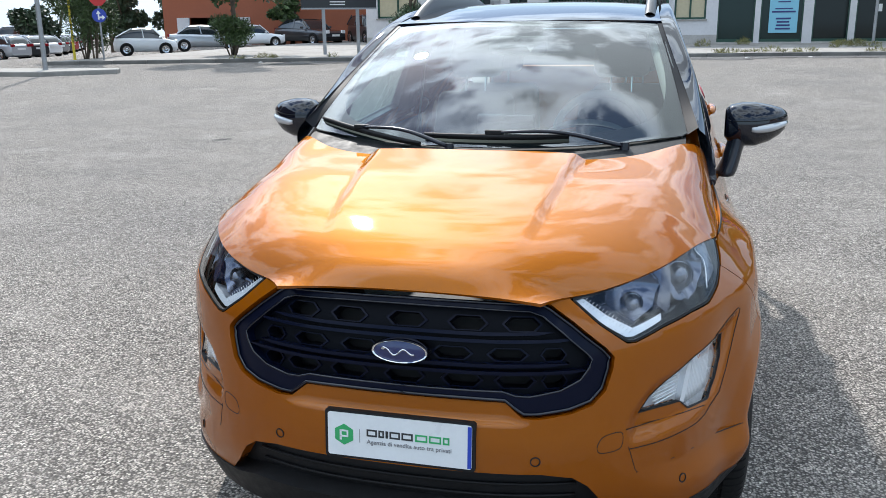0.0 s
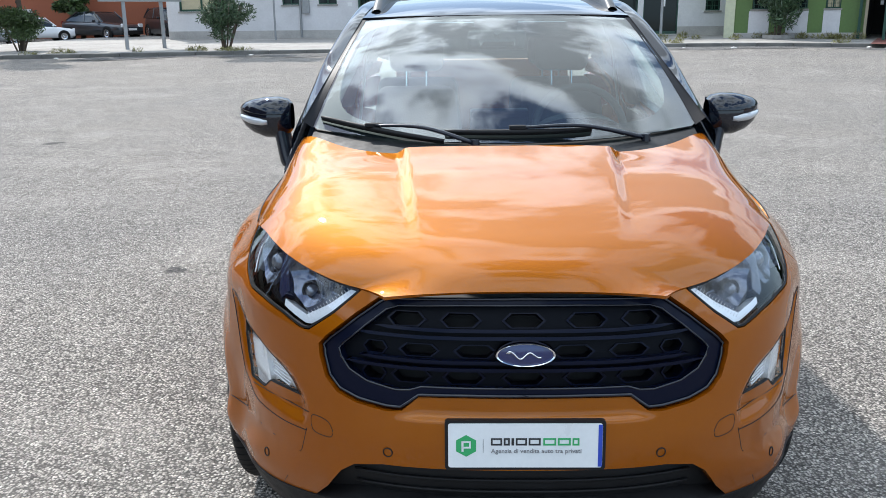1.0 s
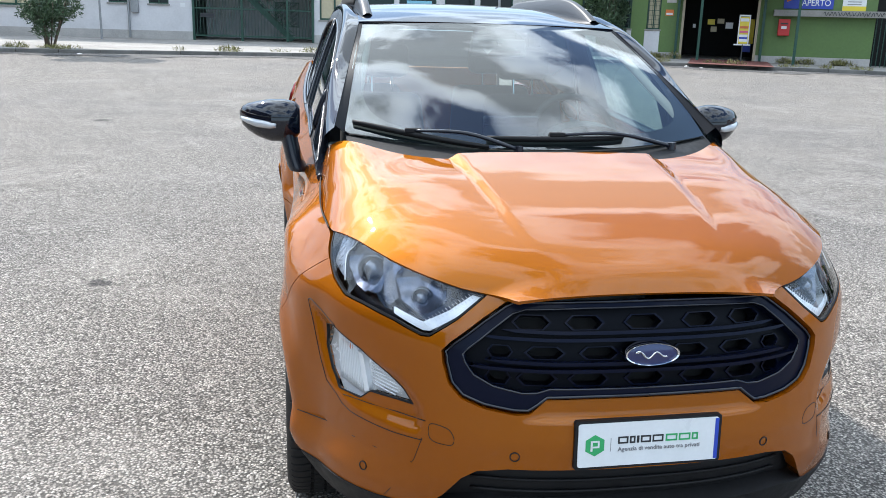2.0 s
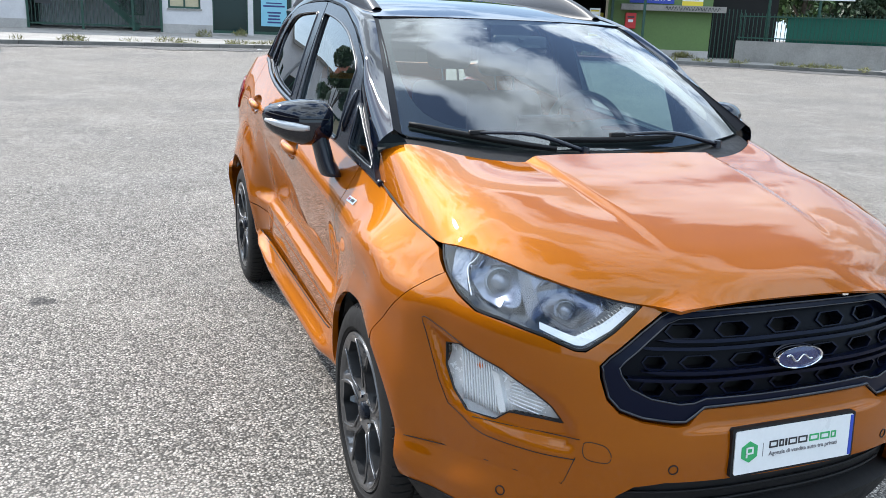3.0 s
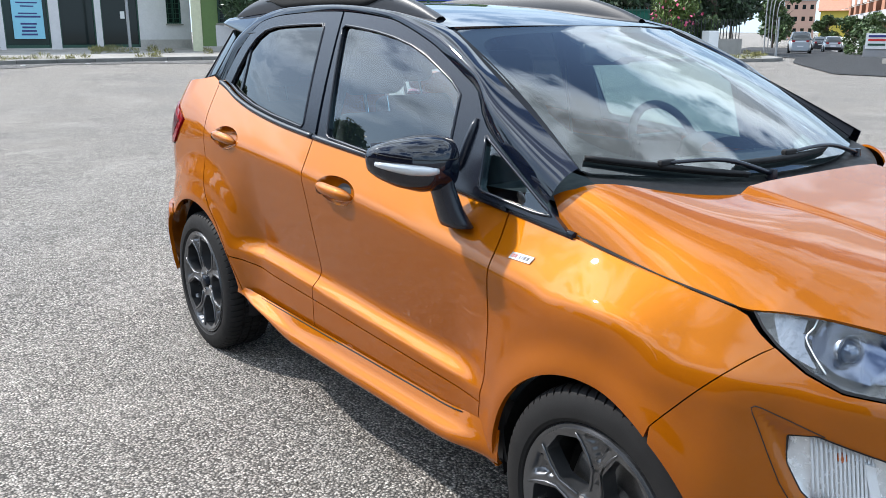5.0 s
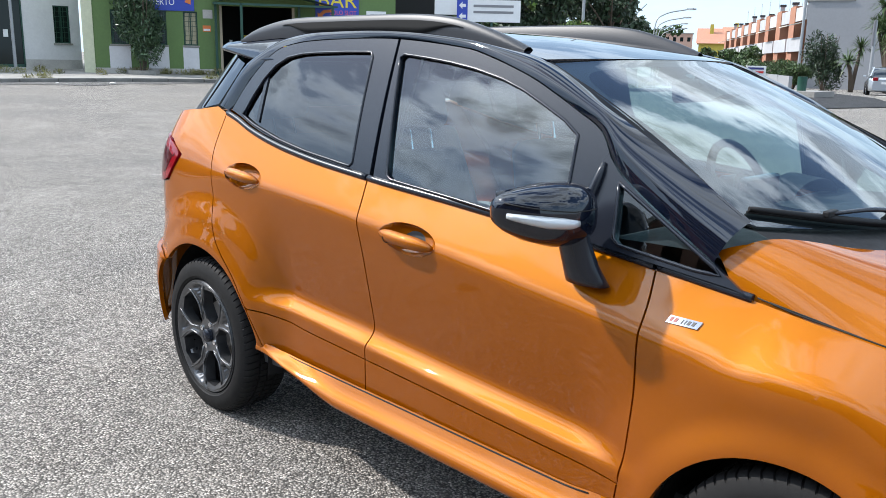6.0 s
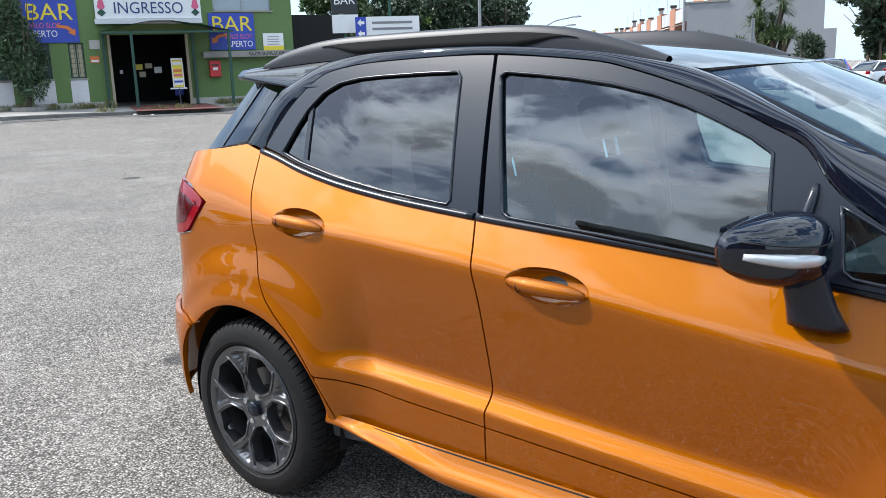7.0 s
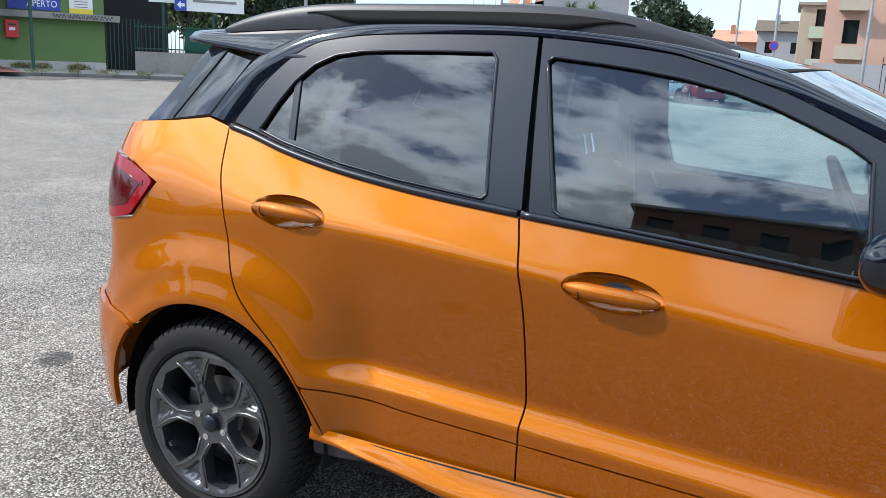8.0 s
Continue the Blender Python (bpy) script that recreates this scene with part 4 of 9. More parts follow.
holder = flat_panel("number_plate", rounded(0.188, 0.0615, 0.008), 0.014, PLASTIC, car, PLATE @ Matrix.Translation((0, -0.006, 0)), "white plate in a black holder")
flat_panel("plate_face", rounded(0.180, 0.0545, 0.006), 0.004, WHITE_PLATE, holder, PLATE @ Matrix.Translation((0, -0.0085, 0)), "white dealer plate")
flat_panel("blue_band", [(0.170, -0.052), (0.1795, -0.052), (0.1795, 0.052), (0.170, 0.052)], 0.002, PLATE_BLUE, holder, PLATE @ Matrix.Translation((0, -0.0095, 0)))
flat_panel("hexagon", [(-0.138 + 0.027 * math.sin(radians(60 * k)), 0.0 + 0.027 * math.cos(radians(60 * k))) for k in range(6)], 0.002, PLATE_GREEN, holder, PLATE @ Matrix.Translation((0, -0.0095, 0)), "green hexagon")
for x0, x1, z0, z1 in ((-0.149, -0.144, -0.014, 0.012), (-0.149, -0.127, 0.008, 0.012), (-0.131, -0.127, -0.004, 0.012), (-0.149, -0.127, -0.006, -0.002)):
    flat_panel("mark", [(x0, z0), (x1, z0), (x1, z1), (x0, z1)], 0.002, WHITE_PLATE, holder, PLATE @ Matrix.Translation((0, -0.0105, 0)))
flat_panel("rule", [(-0.0985, -0.017), (-0.0975, -0.017), (-0.0975, 0.017), (-0.0985, 0.017)], 0.002, GREY_INK, holder, PLATE @ Matrix.Translation((0, -0.0095, 0)))
for x0, w, mat in ((-0.080, 0.026, INK), (-0.050, 0.014, INK), (-0.032, 0.006, INK), (-0.022, 0.026, INK), (0.008, 0.028, INK), (0.042, 0.030, PLATE_GREEN), (0.076, 0.030, PLATE_GREEN), (0.110, 0.016, PLATE_GREEN)):
    for a0, a1, z0, z1 in ((x0, x0 + w, 0.001, 0.005), (x0, x0 + w, 0.015, 0.019), (x0, x0 + 0.004, 0.005, 0.015), (x0 + w - 0.004, x0 + w, 0.005, 0.015)):
        flat_panel("bar", [(a0, z0), (a1, z0), (a1, z1), (a0, z1)], 0.002, mat, holder, PLATE @ Matrix.Translation((0, -0.0095, 0)))
lettering("tagline", "Agenzia di vendita auto tra privati", 0.0155, GREY_INK, holder, PLATE @ Matrix.Translation((0.026, -0.0095, -0.013)) @ Matrix.Rotation(radians(90), 4, "X"), 0.0006)

# headlamps
def dished(c, ru, rv, deep):
    """The body's surface with a round hollow pressed in at c = (s, z)."""
    def fn(s, z):
        d = deep * np.clip(1 - ((s - c[0]) / ru) ** 2 - ((z - c[1]) / rv) ** 2, 0, 1)
        return body(s, z) + np.stack((0.5 * d, 0.85 * d, 0 * d), -1)

    return fn


lamp = fx((0.387, 0.862), (0.455, 0.805), (0.520, 0.760), (0.540, 0.759), (0.60, 0.782), (0.665, 0.799)) + fy((0.347, 0.806), (0.414, 0.833), (0.448, 0.852), (0.480, 0.870), (0.517, 0.896), (0.547, 0.924)) + fx((0.702, 0.937), (0.655, 0.931), (0.59, 0.913), (0.50, 0.886), (0.43, 0.870))
lamp = soften(lamp, 0.1, 1)
drl = fx((0.400, 0.858), (0.462, 0.809), (0.524, 0.771), (0.540, 0.770), (0.604, 0.797), (0.602, 0.812), (0.538, 0.790), (0.478, 0.822), (0.420, 0.862))
# fog and turn lamps
for k, m in enumerate((False, True)):
    sg = -1 if m else 1
    head = link_mesh("headlight", skin("headlight", body, lamp, lift=-0.062, rim=-0.06, grid=0.03, mirror=m), LAMP_DARK, car, "clear headlight with projector and white light bar")
    ob = link_mesh("lens", skin("lens", body, lamp, lift=-0.001, rim=0.0, grid=0.03, mirror=m), LAMP_CLEAR, head, "clear lens")
    ob.visible_shadow = False
    link_mesh("gasket", skin("gasket", body, lamp, holes=[inset(lamp, 0.005)], lift=0.0, rim=0.01, grid=0.05, mirror=m), PLASTIC, head)
    link_mesh("light_bar", skin("light_bar", body, drl, lift=-0.016, rim=0.03, grid=0.03, mirror=m), LAMP_WHITE, head, "white running light bar")
    for u in np.linspace(0.06, 0.94, 15):
        q = np.array((0.538, 0.777)) * (1 - u) + np.array((0.412, 0.858)) * u
        path = [tuple(point_on(*at_x(*(q + k)), -0.0155)[0]) for k in (0.0, 0.005, 0.010)]
        link_mesh("bar_rib", tube("bar_rib", path, 0.0009, 5, mirror=m), LAMP_FACET, head)
    side = soften(fy((0.47, 0.866), (0.506, 0.917)) + fx((0.706, 0.930), (0.682, 0.927), (0.696, 0.906), (0.709, 0.880), (0.716, 0.842)), 0.08, 1)
    link_mesh("reflector", skin("reflector", body, side, lift=-0.016, rim=0.03, grid=0.012, mirror=m), LAMP_CRYSTAL, head, "ribbed grey side reflector")
    path = flow([tuple(point_on(*at_x(*q), -0.010)[0]) for q in ((0.672, 0.930), (0.685, 0.912), (0.700, 0.895), (0.707, 0.870), (0.711, 0.836))], 0.006)
    link_mesh("trim_line", tube("trim_line", path, 0.0018, 6, mirror=m), LAMP_WHITE, head, "bright trim line")
    link_mesh("divider", skin("divider", body, fx((0.617, 0.922), (0.598, 0.916), (0.590, 0.832), (0.612, 0.812), (0.622, 0.822)), lift=-0.014, rim=0.04, grid=0.015, mirror=m), LAMP_NAVY, head, "dark blue divider")
    for o, c, ru, rv, deep, dd in ((((0.634, 0.920), (0.622, 0.862), (0.632, 0.838), (0.648, 0.828), (0.692, 0.838), (0.698, 0.870), (0.676, 0.916)), (0.662, 0.880), 0.075, 0.055, 0.04, 0.018), (((0.600, 0.910), (0.571, 0.898), (0.53, 0.884), (0.462, 0.866), (0.492, 0.836), (0.540, 0.806), (0.588, 0.828)), (0.540, 0.858), 0.09, 0.055, 0.045, 0.014)):
        link_mesh("bowl", skin("bowl", dished(at_x(*c), ru, rv, deep), soften(fx(*o), 0.15, 2), lift=-dd, rim=0.02, grid=0.012, mirror=m), LAMP_GREY, head, "mirror-grey reflector bowl")
    for (x, z), r, d in (((0.661, 0.884), 0.031, 0.040), ((0.548, 0.846), 0.021, 0.044)):
        p, n = point_on(*at_x(x, z), -d)
        n = (n + Vector((-0.2, -1.6, 0.0))).normalized()
        for nm, prof, mat in (("lamp_ring", [(r * 1.25, -0.03), (r * 1.28, 0.002), (r * 1.20, 0.006), (r * 1.13, 0.0), (r * 1.10, 0.0), (r * 1.06, 0.008), (r * 0.98, 0.004), (r * 0.96, -0.02)], LAMP_SILVER), ("projector", [(r * 0.96, -0.02), (r * 0.9, -0.004), (r * 0.7, 0.009), (r * 0.4, 0.016), (0.0, 0.018)], LAMP_LENS)):
            bm = lathe(prof, 40, "Z")
            bm.transform(facing(p, n))
            if m:
                bm.transform(Matrix.Diagonal((-1, 1, 1, 1)))
                bmesh.ops.reverse_faces(bm, faces=bm.faces)
            part(nm, bm, mat, head, smooth=True)
    fog = link_mesh("fog_light", skin("fog_light", nose, fog_line, lift=-0.022, rim=-0.022, grid=0.03, mirror=m), LAMP_FACET, front_bumper, "clear fog and turn lamp")
    ob = link_mesh("lens", skin("lens", nose, fog_line, lift=-0.003, rim=0.0, grid=0.03, mirror=m), LAMP_CLEAR, fog, "clear lens")
    ob.visible_shadow = False
    link_mesh("gasket", skin("gasket", nose, fog_line, holes=[inset(fog_line, 0.003)], lift=0.001, rim=0.01, grid=0.05, mirror=m), PLASTIC, fog)
    for t in np.linspace(0.02, 0.98, 15):
        a, b = np.array(at_x(0.745 - 0.062 * t, 0.702 - 0.026 * t)), np.array(at_x(0.738 - 0.062 * t, 0.566 - 0.012 * t))
        path = [tuple(point_on(*(a * (1 - u) + b * u), -0.027)[0]) for u in np.linspace(0, 1, 6)]
        link_mesh("lens_rib", tube("lens_rib", path, 0.0028, 6, mirror=m), LAMP_WHITE, fog)
    for t in np.linspace(0, 1, 7):
        path = [tuple(point_on(*at_x(0.665 - 0.085 * u * (1 - 0.35 * t), 0.645 - 0.012 * u - 0.052 * t), -0.029)[0]) for u in np.linspace(0, 1, 6)]
        link_mesh("lens_rib", tube("lens_rib", path, 0.0022, 6, mirror=m), LAMP_WHITE, fog)
    link_mesh("divider", skin("divider", nose, fx((0.690, 0.664), (0.678, 0.658), (0.664, 0.570), (0.674, 0.562)), lift=-0.006, rim=0.022, grid=0.02, mirror=m), LAMP_WHITE, fog)
    p, n = point_on(*at_x(0.715, 0.665), -0.032)
    bm = lathe([(0.012, -0.01), (0.012, 0.0), (0.008, 0.006), (0, 0.008)], 16, "Z")
    bm.transform(facing(p, n))
    if m:
        bm.transform(Matrix.Diagonal((-1, 1, 1, 1)))
        bmesh.ops.reverse_faces(bm, faces=bm.faces)
    part("bulb", bm, AMBER, fog, smooth=True)
    # shut lines of the lamp recess and the towing cap
    lines = [soften(fx((0.522, 0.548), (0.475, 0.540), (0.462, 0.515), (0.468, 0.495), (0.520, 0.500)), 0.2, 2)]
    edge_line = fy((0.36, 0.715), (0.44, 0.742), (0.474, 0.755), (0.485, 0.754), (0.484, 0.744), (0.470, 0.71), (0.451, 0.661), (0.425, 0.60), (0.394, 0.549)) + fx((0.728, 0.528), (0.715, 0.512), (0.695, 0.503), (0.60, 0.497), (0.535, 0.497))
    pts = [tuple(on_nose(*q, 0.0004)[0]) for q in even(edge_line, 60)]
    link_mesh("shut_line", tube("shut_line", pts, 0.0012, 5, mirror=m), GAP, front_bumper)
    pts = [tuple(on_nose(*q, 0.0004)[0]) for q in fx((0.528, 0.548), (0.60, 0.545), (0.66, 0.541), (0.715, 0.537))]
    link_mesh("shut_line", tube("shut_line", pts, 0.0011, 5, mirror=m), GAP, front_bumper)
    for lp in lines:
        pts = [tuple(on_nose(s, z, -0.0006)[0]) for s, z in dense(lp, 0.015)]
        link_mesh("shut_line", tube("shut_line", pts + pts[:1], 0.0014, 5, mirror=m), GAP, front_bumper)
    pts = [tuple(on_nose(*q, -0.0006)[0]) for q in fx((0.535, 0.503), (0.552, 0.44), (0.60, 0.335), (0.615, 0.30))]
    link_mesh("shut_line", tube("shut_line", pts, 0.0014, 5, mirror=m), GAP, front_bumper)
    pts = [tuple(on_nose(*q, -0.0006)[0]) for q in fx((0.556, 0.43), (0.64, 0.437), (0.69, 0.437)) + fy((0.40, 0.428), (0.50, 0.418), (0.53, 0.412))]
    link_mesh("shut_line", tube("shut_line", pts, 0.0014, 5, mirror=m), GAP, front_bumper)
    for q in (at_x(0.325, 0.486), at_x(0.66, 0.375)):
        p, n = on_nose(*q, 0.0005)
        bm = lathe([(0.0125, -0.002), (0.0125, 0.001), (0.010, 0.0015), (0.0098, -0.002)], 24, "Z")
        bm.transform(facing(p, n))
        if m:
            bm.transform(Matrix.Diagonal((-1, 1, 1, 1)))
        part("parking_sensor", bm, GAP, front_bumper)

# lower intake and lip
o = fx((0.0, 0.46), (0.40, 0.45), (0.45, 0.41), (0.50, 0.35), (0.56, 0.29), (0.0, 0.29))
link_mesh("lower_intake", skin("lower_intake", body, o + [(-s, z) for s, z in o[-2:0:-1]], lift=-0.045, rim=0.0, grid=0.05), PLASTIC, front_bumper, "black lower intake")
for z in (0.40, 0.36):
    pts = [tuple(point_on(s, z, -0.04)[0]) for s in np.linspace(-0.44, 0.44, 30)]
    link_mesh("intake_bar", tube("intake_bar", pts, 0.004, 6), PLASTIC, front_bumper)
o = [(s, z) for s, z in fx((0.0, 0.335), (0.42, 0.335), (0.50, 0.312), (0.62, 0.304), (0.70, 0.304)) + fy((0.42, 0.304), (0.49, 0.30), (0.49, 0.235), (0.40, 0.23)) + fx((0.6, 0.225), (0.0, 0.225))]
link_mesh("lip", skin("lip", nose, o + [(-s, z) for s, z in o[-2:0:-1]], lift=0.004, rim=0.05, grid=0.04), PLASTIC, front_bumper, "black plastic bumper lip")

# tail lamps
tail = soften(fy((3.605, 1.072), (3.69, 0.958), (3.80, 0.935)) + [(S_TAIL + 0.10, 0.935), (S_TAIL + 0.12, 1.145)] + fy((3.80, 1.138), (3.70, 1.115)), 0.12, 2)
for m in (False, True):
    tl = link_mesh("tail_light", skin("tail_light", body, tail, lift=0.008, rim=0.03, grid=0.03, mirror=m), LAMP_RED, car, "red tail light")
    link_mesh("inner_band", skin("inner_band", body, inset(tail, 0.035), lift=0.0095, rim=0.002, grid=0.03, mirror=m), material("tail_dark", (0.06, 0.002, 0.004), 0.12, 0, 0.25) if not m else MATS["tail_dark"], tl)

# wheels
RIM = 1.075


def wheel_face(u, v):
    r, a = np.hypot(u, v) / RIM, np.arctan2(v, u)
    spoke = np.abs((a / (2 * math.pi) * 5 + 0.5) % 1 - 0.5) * 2
    dish = 0.020 * (1 - np.clip(r / 0.215, 0, 1)) ** 1.3 + 0.010 * hump(r - 0.0, 0.03)
    pocket = np.clip(1 - spoke * math.pi / 5 / np.maximum(0.012, (r - 0.135) * 3.2), 0, 1)
    groove = 0.020 * ease(pocket, 0.0, 0.5) * ease(r, 0.135, 0.15) * (1 - ease(r, 0.196, 0.204)) + 0.004 * hump(spoke, 0.08) * ease(r, 0.06, 0.08) * (1 - ease(r, 0.12, 0.14))
    edge = 0.012 * ease(r, 0.198, 0.216)
    return np.stack((dish + groove - edge * 0.6, u, v), -1)


def make_wheel(name, m, side):
    """A wheel at the origin, its outer face towards negative x."""
    w = new(name)
    w.parent, w.matrix_basis = car, m
    tagged(w, "black tyre on a dark grey five-spoke alloy rim")
    R, W = 0.330, 0.205
    prof = [(0.220, 0.006), (0.236, 0.003), (0.244, 0.004), (0.248, -0.003), (0.254, -0.005), (0.257, -0.009), (0.275, -0.010), (0.295, -0.006), (0.312, 0.002), (0.322, 0.010), (R - 0.003, 0.020), (R, 0.034), (R, 0.058), (R - 0.008, 0.060), (R - 0.008, 0.068), (R, 0.070), (R, 0.098), (R - 0.008, 0.100), (R - 0.008, 0.108), (R, 0.110), (R, 0.138), (R - 0.008, 0.140), (R - 0.008, 0.148), (R, 0.150), (R - 0.003, W - 0.02), (0.318, W - 0.006), (0.27, W + 0.004), (0.222, W)]
    sipes, way_ = 68, (0.0, 0.05, 0.20, 0.25)
    seg = sipes * 4
    V, F = [], []
    for i, (r, o) in enumerate(prof):
        for k in range(seg):
            a = 2 * math.pi * (k // 4 + way_[k % 4] + 0.10 * abs(i - 17)) / sipes
            rr = r - (0.006 if k % 4 in (1, 2) and 9 <= i <= 23 else 0)
            V.append((o, rr * math.cos(a), rr * math.sin(a)))
    for i in range(len(prof) - 1):
        for k in range(seg):
            F.append((i * seg + k, i * seg + (k + 1) % seg, (i + 1) * seg + (k + 1) % seg, (i + 1) * seg + k))
    me = mesh_from("tyre", V, F)
    me.set_sharp_from_angle(angle=radians(35))
    link_mesh("tyre", me, RUBBER, w, "black rubber tyre")
    hol = []
    for k in range(5):
        a = radians(36 + 72 * k)
        hol.append(soften([(RIM * r * math.cos(a + radians(t)), RIM * r * math.sin(a + radians(t))) for r, t in ((0.064, -13), (0.064, 13), (0.120, 28), (0.191, 18.5), (0.203, 0), (0.191, -18.5), (0.120, -28))], 0.08, 1))
    ring = [(0.214 * RIM * math.cos(t), 0.214 * RIM * math.sin(t)) for t in np.linspace(0, 2 * math.pi, 90)[:-1]]
    away = np.array((1.0, 0, 0))
    link_mesh("rim", skin("rim", wheel_face, ring, holes=hol, lift=0.0, rim=0.045, grid=0.011, away=away), ALLOY, w, "dark grey alloy rim")
    for k in range(5):
        for t in (-1, 1):
            a = radians(72 * k)
            path = [(float(wheel_face(np.array([r * math.cos(a + t * o)]), np.array([r * math.sin(a + t * o)]))[0, 0]) - 0.0015, r * math.cos(a + t * o), r * math.sin(a + t * o)) for r, o in ((0.071, 0.27), (0.097, 0.16), (0.131, 0.095), (0.167, 0.17), (0.199, 0.255), (0.220, 0.31))]
            link_mesh("spoke_ridge", tube("spoke_ridge", path, [0.003, 0.004, 0.004, 0.004, 0.0035, 0.0025], 5), ALLOY, w)
    part("barrel", lathe([(0.228, 0.0), (0.240, -0.004), (0.242, 0.004), (0.230, 0.012), (0.220, 0.04), (0.215, 0.19)], 72), ALLOY, w, smooth=True)
    part("brake_disc", lathe([(0.0, 0.07), (0.06, 0.065), (0.07, 0.085), (0.135, 0.085), (0.135, 0.105), (0.0, 0.11)], 48), STEEL, w, "worn steel brake disc", smooth=True)
    bm = bmesh.new()
    box(bm, (0.075, 0.06, -0.07), (0.125, 0.15, 0.07))
    part("caliper", bm, STEEL, w, bevel=0.012)
    part("backplate", lathe([(0.0, 0.125), (0.2, 0.125)], 32), GAP, w)
    part("centre_cap", lathe([(0.0, -0.004), (0.022, -0.002), (0.028, 0.004), (0.029, 0.03)], 32), BLACK_SATIN, w, "dark centre cap", smooth=True)
    for k in range(4):
        a = radians(20 + 90 * k)
        bm = bmesh.new()
        rod(bm, (0.010, 0.054 * math.cos(a), 0.054 * math.sin(a)), (0.04, 0.054 * math.cos(a), 0.054 * math.sin(a)), 0.0115, seg=6)
        part("wheel_nut", bm, CHROME, w, "steel wheel nut")
    return w


for hy, spin in ((HUB_F, 20), (HUB_R, 2)):
    make_wheel("wheel", Matrix.Translation((-0.852, hy, HUB_Z + 0.003)) @ Matrix.Rotation(radians(spin), 4, "X"), 0)
    make_wheel("wheel", Matrix.Translation((0.852, hy, HUB_Z + 0.003)) @ Matrix.Rotation(math.pi, 4, "Z") @ Matrix.Rotation(radians(spin), 4, "X"), 1)

# door handles
for k, door in enumerate((front_doors, rear_doors)):
    y, z, tilt = CUPS[k]
    o = cup(y, z, tilt)
    s0, z0 = np.mean(o, 0)

    def hollow(s, zz):
        d = np.clip(1 - ((s - s0) / 0.130) ** 2 - ((zz - z0) / 0.05) ** 2, 0, 1)
        p = body(s, zz)
        return p + np.stack((0.042 * d ** 0.7, 0 * d, 0 * d), -1)

    for j, m in enumerate((False, True)):
        link_mesh("handle_cup", skin("handle_cup", hollow, o, rim=0.0, grid=0.012, mirror=m), ORANGE, door[j])
        pts = [point_on(*at_y(y + 0.118 * t, z + 0.118 * t * tilt - 0.002), 0.003 + 0.013 * (1 - t * t))[0] for t in np.linspace(-1, 1, 18)]
        rad = [0.007 + 0.0145 * (1 - abs(t) ** 4) for t in np.linspace(-1, 1, 18)]
        link_mesh("door_handle", tube("door_handle", [tuple(q) for q in pts], rad, 12, 1.0, mirror=m), ORANGE, door[j], "orange door handle")
        ringp = [tuple(point_on(*at_y(y + 0.075, z + 0.0), 0.012)[0] + Vector((-0.0195 * math.cos(a) + 0.002, 0, 0.0195 * math.sin(a) - 0.001))) for a in np.linspace(0, 2 * math.pi, 14)]
        link_mesh("handle_joint", tube("handle_joint", ringp, 0.0016, 4, mirror=m), GAP, door[j])

